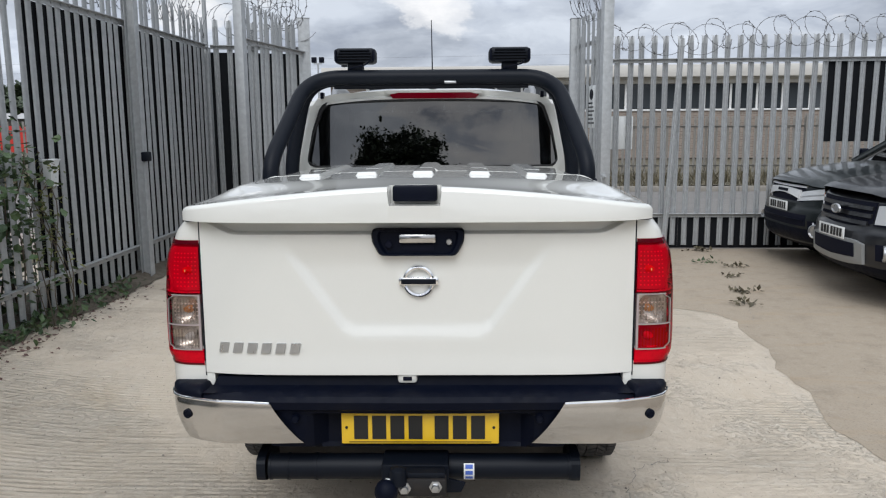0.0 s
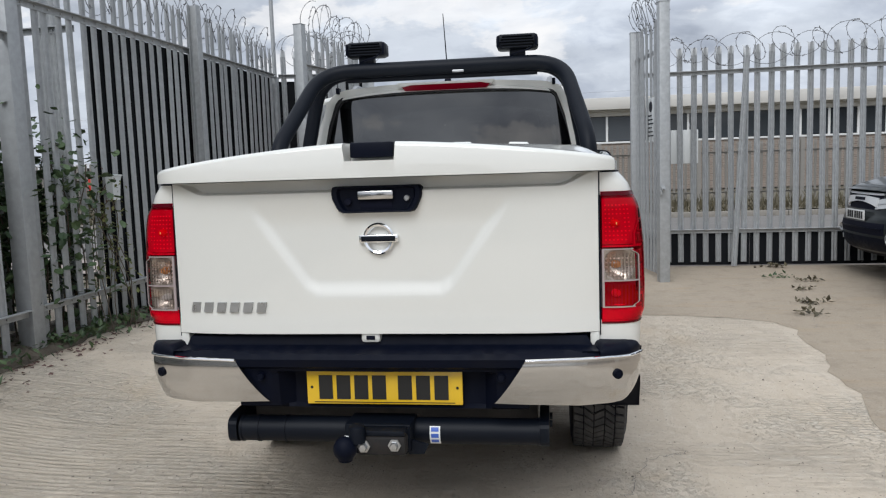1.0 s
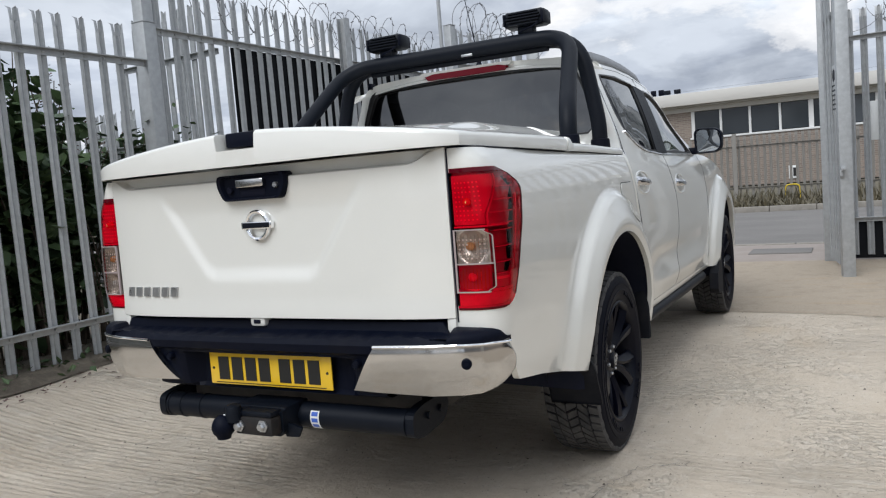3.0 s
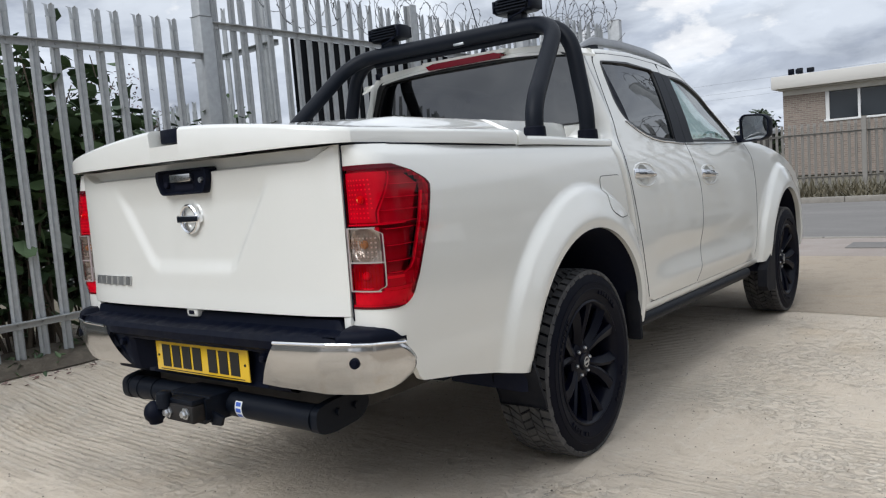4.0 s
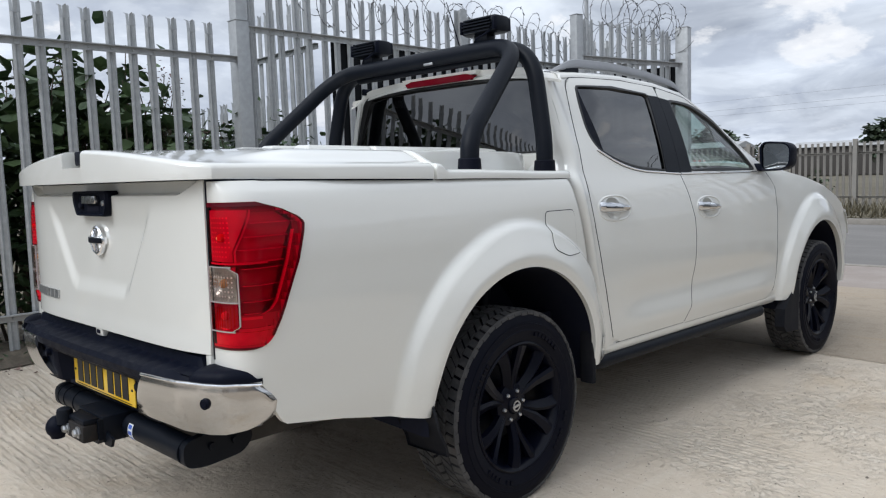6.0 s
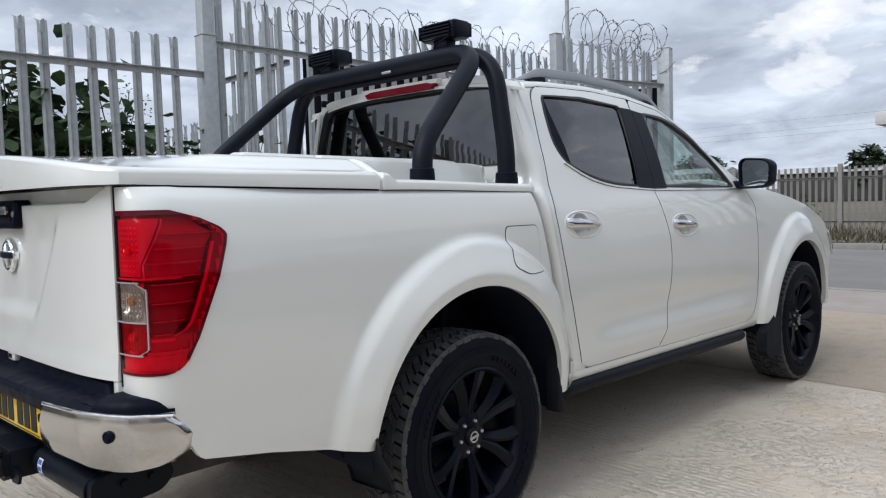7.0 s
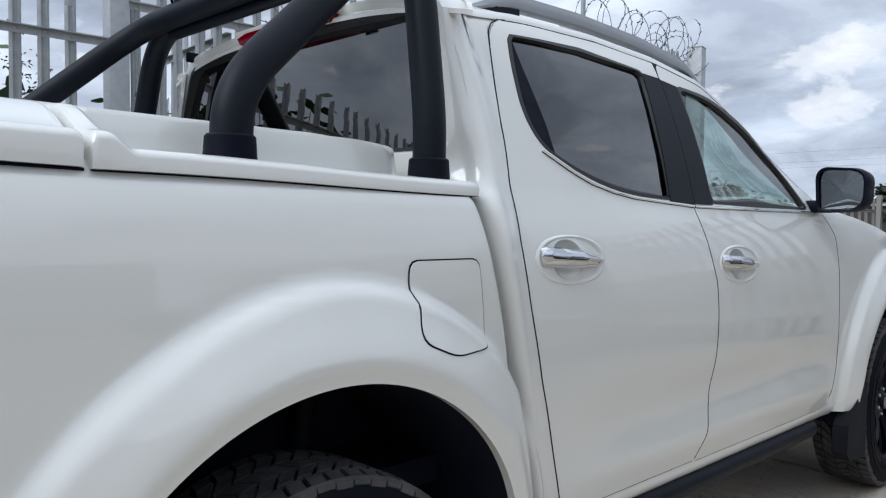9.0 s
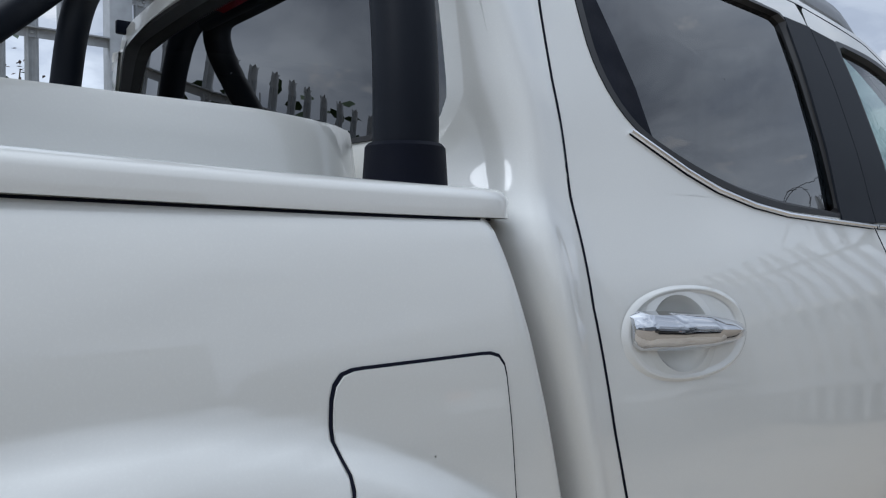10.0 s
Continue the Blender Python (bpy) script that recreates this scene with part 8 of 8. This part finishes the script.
        for s, y in ((0.86, 3.532), (0.90, 3.522), (0.965, 3.520), (1.0, 3.535), (1.02, 3.57), (0.97, 3.63), (0.75, 3.675), (0.3, 3.69), (0.02, 3.69)):
            rows.append([(sg * (c[0] + (x - c[0]) * s), y, c[1] + (z - c[1]) * s) for x, z in ol])
        part("housing", Geo().grid(rows, True), MT["plastic"], Mr)
        g = Geo().grid([[(sg * (c[0] + (x - c[0]) * s), 3.534 - 0.004 * (1 - s) - 0.10 * (c[0] + (x - c[0]) * s - 0.868) * 0.6, c[1] + (z - c[1]) * s) for x, z in ol] for s in (0.01, 0.5, 0.88)], True)
        part("mirror_glass", g, MT["mirror"], Mr)
        part("stalk", Geo().box(min(sg * 0.70, sg * 0.79), max(sg * 0.70, sg * 0.79), 3.55, 3.63, 1.262, 1.31, 0.012), MT["plastic"], Mr)
    # wheels and mud flaps
    for sg in (-1, 1):
        for y, spin in ((HUB_R, 8.0), (HUB_F, 23.0)):
            add_wheel(P, sg * (HUB_X + 0.028 - 0.006 * (y > 3) + SPREAD * y), y + 0.010, HUB_Z - 0.010 + 0.030 * (y > 3), sg, spin)
        g = Geo()
        rows = []
        for z in np.linspace(0.315, 0.62, 10):
            y = HUB_R - math.sqrt(max(0.0, (ARCH_R + 0.01) ** 2 - (max(z, ARCH_Z) - ARCH_Z) ** 2)) + 0.05 * smooth01(0.45, 0.315, z)
            wide = 0.890 - 0.060 * smooth01(0.44, 0.58, z)
            rows.append([(sg * (lerp(0.69, wide, u) + SPREAD * HUB_R), y + 0.02 * abs(u - 0.3) * 0.2, z) for u in (0.0, 0.25, 0.5, 0.75, 0.95, 1.0)])
        part("mud_flap", g.grid(rows), MT["mudflap"], P, "black rubber mud flap", flange=(0, -0.012, 0))
        g = Geo().prism([(HUB_F - 0.49, 0.56), (HUB_F - 0.40, 0.56), (HUB_F - 0.41, 0.25), (HUB_F - 0.60, 0.265), (HUB_F - 0.64, 0.30), (HUB_F - 0.63, 0.41), (HUB_F - 0.55, 0.47)], sg * 0.865, sg * 0.925)
        part("mud_flap", g, MT["mudflap"], P, smooth=20)
        g = Geo().box(min(sg * 0.82, sg * 0.89), max(sg * 0.82, sg * 0.89), HUB_R + 0.47, HUB_R + 0.50, 0.37, 0.62, 0.01)
        part("mud_guard", g, MT["mudflap"], P)
        g = Geo().tube([(sg * 0.55, HUB_R + 0.12, 0.42), (sg * 0.52, HUB_R + 0.20, 0.90)], 0.028, 12)
        part("damper", g, MT["satin"], P)
        part("leaf_spring", Geo().box(min(sg * 0.50, sg * 0.56), max(sg * 0.50, sg * 0.56), HUB_R - 0.6, HUB_R + 0.55, 0.42, 0.46, 0.006), MT["satin"], P)
    # underside, bed floor and cab lining
    part("chassis", Geo().box(-0.50, 0.50, 0.10, 5.0, 0.42, 0.52).box(-0.70, 0.70, 0.06, 0.76, 0.55, 0.60).box(-0.76, 0.76, 1.80, 3.70, 0.40, 0.50), MT["under"], P)
    part("axle", Geo().tube([(-0.70, HUB_R, HUB_Z), (0.70, HUB_R, HUB_Z)], 0.045, 12).lathe([(0.0001, -0.13), (0.12, -0.10), (0.15, 0.0), (0.12, 0.10), (0.0001, 0.13)], 20, pose(0, HUB_R, HUB_Z, 0, 0, 0)), MT["satin"], P)
    part("bed_liner", Geo().box(-0.70, 0.70, 0.03, 1.64, 0.62, 0.68).box(-0.70, 0.70, 1.62, 1.65, 0.62, 1.26), MT["gap"], P)
    part("cabin_floor", Geo().box(-0.72, 0.72, 1.72, 3.70, 0.52, 0.58), MT["cabin"], P)
    part("dashboard", Geo().box(-0.68, 0.68, 3.32, 3.72, 0.95, 1.235, 0.05), MT["cabin"], P)
    part("headlining", Geo().grid([[(shell(y, s)[0] * 0.96, y, shell(y, s)[2] - 0.035) for s in np.linspace(-0.93, 0.93, 14)] for y in np.linspace(1.72, 2.88, 12)]), MT["cabin"], P)
    rows = []
    for k in range(25):
        a = 2 * math.pi * k / 24
        rows.append((0.37 + 0.185 * math.cos(a), 3.18 - 0.075 * math.sin(a), 1.19 + 0.165 * math.sin(a)))
    sw = Geo().tube(rows, 0.015, 10, False)
    sw.box(0.30, 0.44, 3.19, 3.23, 1.14, 1.22, 0.02).box(0.19, 0.55, 3.20, 3.215, 1.18, 1.20, 0.004).tube([(0.37, 3.21, 1.17), (0.37, 3.45, 1.08)], 0.03, 10)
    part("steering_wheel", sw, MT["cabin"], P)
    for x, y in ((0.36, 2.62), (-0.36, 2.62)):
        st = new("front_seat")
        st.parent = P
        part("cushion", Geo().box(x - 0.25, x + 0.25, y - 0.05, y + 0.50, 0.66, 0.86, 0.05), MT["cloth"], st)
        part("backrest", Geo().box(-0.25, 0.25, -0.07, 0.07, 0.0, 0.62, 0.06, pose(x, y - 0.02, 0.82, -14, 0, 0)), MT["cloth"], st)
        part("headrest", Geo().box(-0.13, 0.13, -0.05, 0.05, 0.0, 0.19, 0.04, pose(x, y - 0.19, 1.46, -8, 0, 0)), MT["cloth"], st)
    part("rear_bench", Geo().box(-0.66, 0.66, 1.92, 2.38, 0.66, 0.88, 0.05).box(-0.66, 0.66, 1.78, 1.92, 0.80, 1.36, 0.05), MT["cloth"], P)
    for x in (-0.42, 0.0, 0.42):
        part("headrest", Geo().box(x - 0.12, x + 0.12, 1.78, 1.87, 1.36, 1.50, 0.03), MT["cloth"], P)
    P.matrix_world = pose(0.008, -0.011, 0.021, -0.54, 0, 0.9) @ Matrix.Diagonal((0.990, 1, 1, 1))
    return P


build_pickup()


# ---------- parked pickups ----------
def parked_pickup(label, m, paint, kind):
    """A dark pickup seen from its front quarter; front at x = 0, facing -x, y across."""
    V = thing("parked_pickup", label, "pickup truck", "parked dark pickups")
    hw = 0.91
    st = [(0.0, 0.76), (0.05, 0.83), (0.15, 0.88), (0.5, 0.905), (1.5, 0.91), (5.0, 0.90), (5.15, 0.88)]
    top = [(0.0, 0.98), (0.10, 1.05), (0.35, 1.10), (1.25, 1.19), (1.5, 1.22), (5.15, 1.22)] if kind == 0 else [(0.0, 0.93), (0.12, 1.0), (0.4, 1.08), (1.2, 1.17), (1.5, 1.20), (5.15, 1.20)]
    bot = [(0.0, 0.50), (0.2, 0.40), (0.8, 0.42), (5.15, 0.48)]
    bow = lambda y: 0.24 * abs(y / 0.9) ** 2.7

    def nose(y, z):
        """The front's distance back at a place across and a height."""
        return bow(y) + curve([(0.28, 0.16), (0.34, 0.05), (0.42, 0.0), (0.60, -0.015), (0.70, 0.0), (0.75, 0.035), (0.80, 0.045), (0.97, 0.075), (1.01, 0.105), (1.04, 0.16), (1.06, 0.26)], z)

    def face(y0, y1, z0, z1, out=0.0, ny=16, nz=8):
        """A patch of the front between edges, each a number or a function."""
        rows = []
        for b in range(nz + 1):
            row = []
            for a in range(ny + 1):
                y = lerp(y0, y1, a / ny)
                za, zb = (v(y) if callable(v) else v for v in (z0, z1))
                z = lerp(za, zb, b / nz)
                row.append((nose(y, z) - out, y, z))
            rows.append(row)
        return Geo().grid(rows)

    def front(name, g, mat, label="", deep=0.03):
        return part(name, g, MT[mat], V, label, smooth=45, flange=(deep, 0, 0))
    g, rows = Geo(), []
    for x in sorted(set(list(np.linspace(0.04, 0.5, 12)) + list(np.linspace(0.5, 5.15, 70)))):
        w, zt, zb = curve(st, x + 0.12), curve(top, x), curve(bot, x)
        row = []
        for s in np.linspace(-1, 1, 33):
            a = abs(s)
            y = math.copysign(min(1.0, a * 1.28) ** 0.9 * w, s)
            z = zt + 0.05 * (1 - a * a) - 0.09 * smooth01(0.72, 1.0, a) ** 2 + 0.014 * smooth01(0.5, 0.38, a) * smooth01(1.5, 1.1, x)
            row.append((x, y, z))
        row = [(x, -w + 0.03, zb), (x, -w, lerp(zb, zt, 0.3)), (x, -w - 0.01, lerp(zb, zt, 0.7))] + row + [(x, w + 0.01, lerp(zb, zt, 0.7)), (x, w, lerp(zb, zt, 0.3)), (x, w - 0.03, zb)]
        rows.append([(px + bow(py) * smooth01(1.1, 0.0, px), py, pz) for px, py, pz in row])
    g.grid(rows)
    hubs = (0.98, 4.1)
    cut = [f for f in g.f if not all(min(math.hypot(g.v[i][0] - h, g.v[i][2] - 0.42) for h in hubs) < 0.44 and g.v[i][2] < 0.82 for i in f)]
    g.f = cut
    part("body", g, MT[paint], V, "dark glossy body", smooth=35)
    part("front_panel", face(-0.89, 0.89, 0.28, 1.06, 0.0, 40, 40), MT[paint], V, smooth=40)
    for h in hubs:
        lin = Geo().lathe([(0.43, -hw + 0.04), (0.43, hw - 0.04)], 32, pose(h, 0, 0.42, 0, 0, 90))
        part("arch_liner", lin, MT["gap"], V)
    # cab
    g, rows = Geo(), []
    cab = [(1.25, 1.19, 0.80), (1.75, 1.52, 0.70), (2.05, 1.70, 0.63), (2.3, 1.76, 0.60), (3.1, 1.77, 0.60), (3.35, 1.72, 0.62), (3.45, 1.22, 0.78)]
    part("cab_lower", Geo().box(1.45, 3.45, -0.86, 0.86, 1.1, 1.235, 0.03), MT[paint], V)
    for sg in (-1, 1):
        part("screen_pillar", Geo().tube([(1.25, sg * 0.80, 1.20), (1.75, sg * 0.70, 1.52), (2.10, sg * 0.63, 1.72)], 0.035, 8), MT[paint], V)
        part("rear_pillar", Geo().tube([(3.45, sg * 0.78, 1.22), (3.33, sg * 0.64, 1.70)], 0.06, 8), MT[paint], V)
        part("mid_pillar", Geo().tube([(2.45, sg * 0.79, 1.22), (2.45, sg * 0.62, 1.72)], 0.04, 8), MT["plastic"], V)
        rows = [[(x, sg * lerp(0.80, 0.62, t), lerp(1.22, z, t)) for t in (0, 0.5, 1)] for x, z in ((1.35, 1.24), (1.75, 1.49), (2.1, 1.70), (2.8, 1.73), (3.35, 1.70))]
        part("side_glass", Geo().grid(rows), MT["privacy"], V, facing=(0, sg, 0))
        mir = Geo().box(1.42, 1.55, min(sg * 0.92, sg * 1.10), max(sg * 0.92, sg * 1.10), 1.18, 1.36, 0.035).box(1.48, 1.54, min(sg * 0.84, sg * 0.95), max(sg * 0.84, sg * 0.95), 1.19, 1.23, 0.01)
        part("door_mirror", mir, MT["plastic"], V)
    part("roof", Geo().grid([[(x, y, z - 0.03 * (abs(y) / 0.6) ** 3) for y in np.linspace(-0.63, 0.63, 15)] for x, z in ((2.02, 1.70), (2.15, 1.745), (2.5, 1.78), (3.1, 1.78), (3.35, 1.73))]), MT[paint], V, flange=(0, 0, -0.03))
    part("windscreen", Geo().grid([[(x + 0.06 * (y / 0.7) ** 2, y * lerp(1.0, 0.8, t), z) for y in np.linspace(-0.78, 0.78, 13)] for x, z, t in ((1.22, 1.205, 0), (1.6, 1.44, 0.5), (2.05, 1.71, 1))]), MT["privacy"], V, facing=(-1, 0, 1))
    part("cabin", Geo().box(1.9, 3.3, -0.55, 0.55, 0.9, 1.45, 0.05), MT["cabin"], V)
    # front
    zc = 0.672 if kind == 0 else 0.735
    if kind == 0:
        front("grille", face(-0.50, 0.50, lambda y: 0.745 + 0.05 * abs(y / 0.5) ** 3, 0.985, 0.006), "gap", "black slatted grille")
        for k, z in enumerate((0.772, 0.842, 0.912)):
            front("grille_bar", face(-0.485 + 0.03 * (k == 0), 0.485 - 0.03 * (k == 0), z, z + 0.036, 0.026, 16, 2), paint, "", 0.02)
        part("badge", Geo().lathe([(0.0001, 0.012), (0.040, 0.012), (0.046, 0.018), (0.058, 0.016), (0.064, 0.0)], 32, pose(-0.01, 0, 0.885, 0, 0, 180) @ Matrix.Diagonal((1, 1.45, 0.75, 1))), MT["silver"], V, "plain oval badge")
        front("bumper_guard", face(-0.50, 0.50, lambda y: 0.385 + 0.03 * abs(y / 0.5) ** 2, lambda y: 0.63 - 0.03 * smooth01(0.35, 0.54, abs(y)), 0.03, 24), "silver_paint", "silver lower bumper guard", 0.05)
        front("bumper_slot", face(-0.40, 0.40, lambda y: 0.45 + 0.02 * abs(y / 0.4), 0.60, 0.036), "gap", "", 0.03)
        for sg in (-1, 1):
            front("headlamp", face(sg * 0.53, sg * 0.87, lambda y: 0.79 + 0.03 * (abs(y) - 0.53), lambda y: 0.96 + 0.10 * (abs(y) - 0.53), 0.008), "headlamp", "clear wrap-round headlamp")
            front("headlamp_surround", face(sg * 0.515, sg * 0.885, 0.775, lambda y: 0.975 + 0.10 * (abs(y) - 0.53), 0.004), "gap")
            front("indicator", face(sg * 0.72, sg * 0.86, 0.935, lambda y: 0.955 + 0.10 * (abs(y) - 0.53), 0.012, 8, 3), "amber", "amber indicator strip")
            front("fog_recess", face(sg * 0.62, sg * 0.85, 0.47, 0.62, 0.006), "gap")
            part("fog_lamp", Geo().lathe([(0.0001, 0.008), (0.052, 0.012), (0.060, 0.026), (0.072, 0.022), (0.076, 0.0)], 28, pose(nose(0.72, 0.55) - 0.005, sg * 0.72, 0.55, 0, 0, 180 + 22 * sg)), MT["silver"], V)
    else:
        front("grille_strip", face(-0.47, 0.47, 0.962, 0.985, 0.012), "pale_chrome", "chrome strip at the bonnet edge")
        front("grille", face(-0.45, 0.45, 0.80, 0.958, 0.006), "gap", "grille with chrome bars")
        front("grille_bar", face(-0.40, 0.40, lambda y: 0.885 - 0.05 * abs(y / 0.4) ** 2, lambda y: 0.95 - 0.02 * abs(y / 0.4) ** 2, 0.028), "pale_chrome", "broad chrome grille bar", 0.02)
        front("badge_bar", face(-0.13, 0.13, 0.90, 0.932, 0.036, 8, 2), "plastic", "", 0.01)
        front("bumper_slot", face(-0.58, 0.58, 0.53, 0.66, 0.006), "gap")
        front("bumper_bar", face(-0.56, 0.56, 0.585, 0.605, 0.014), "plastic")
        for sg in (-1, 1):
            front("headlamp", face(sg * 0.36, sg * 0.86, lambda y: 0.805 + 0.12 * (abs(y) - 0.36), lambda y: 0.905 + 0.18 * (abs(y) - 0.36), 0.012), "headlamp", "clear swept headlamp")
            front("headlamp_bar", face(sg * 0.40, sg * 0.80, lambda y: 0.845 + 0.15 * (abs(y) - 0.36), lambda y: 0.857 + 0.15 * (abs(y) - 0.36), 0.016, 10, 2), "silver", "", 0.004)
            front("fog_recess", face(sg * 0.62, sg * 0.84, 0.49, 0.60, 0.006), "gap")
            part("fog_lamp", Geo().lathe([(0.0001, 0.006), (0.04, 0.01), (0.05, 0.016), (0.055, 0.0)], 24, pose(nose(0.70, 0.54) - 0.004, sg * 0.70, 0.54, 0, 0, 180 + 22 * sg)), MT["silver"], V)
        front("tow_eye_tag", face(0.50, 0.60, 0.42, 0.47, 0.006, 4, 3), "white_plate", "", 0.004)
    front("lower_bumper", face(-0.885, 0.885, 0.285, 0.40 if kind == 0 else 0.50, 0.004, 24, 6), "plastic", "black plastic lower bumper", 0.03)
    V_plate = nose(0.0, zc) - 0.045
    N = new("number_plate")
    N.parent = V
    tagged(N, "white front number plate with plain dark bars")
    part("plate", Geo().box(V_plate, V_plate + 0.01, -0.26, 0.26, zc - 0.056, zc + 0.056, 0.003), MT["white_plate"], N)
    for k in range(7):
        y = -0.222 + 0.061 * k + (0.02 if k > 3 else 0)
        part("character_bar", Geo().box(V_plate - 0.003, V_plate + 0.0002, y, y + 0.044, zc - 0.04, zc + 0.04), MT["ink"], N)
    # load bed
    part("bed_cover", Geo().box(3.5, 5.1, -0.80, 0.80, 1.2, 1.27, 0.03), MT["plastic"], V)
    for h in hubs:
        for sg in (-1, 1):
            w = add_wheel(V, h, sg * 0.78, 0.385, 1, 0)
            w.matrix_basis = pose(h, sg * 0.78, 0.385, 0, 0, 90 * sg)
    V.matrix_world = m
    return V


parked_pickup("graphite double-cab pickup with silver bumper guard, parked by the fence", pose(3.52, 4.64, 0.0, 0, 0, 0) @ Matrix.Scale(0.93, 4), "graphite", 0)
parked_pickup("dark green-black pickup with chrome grille bars, parked by the fence", pose(3.68, 6.36, 0.0, 0, 0, 1) @ Matrix.Scale(0.93, 4), "dark_paint", 1)
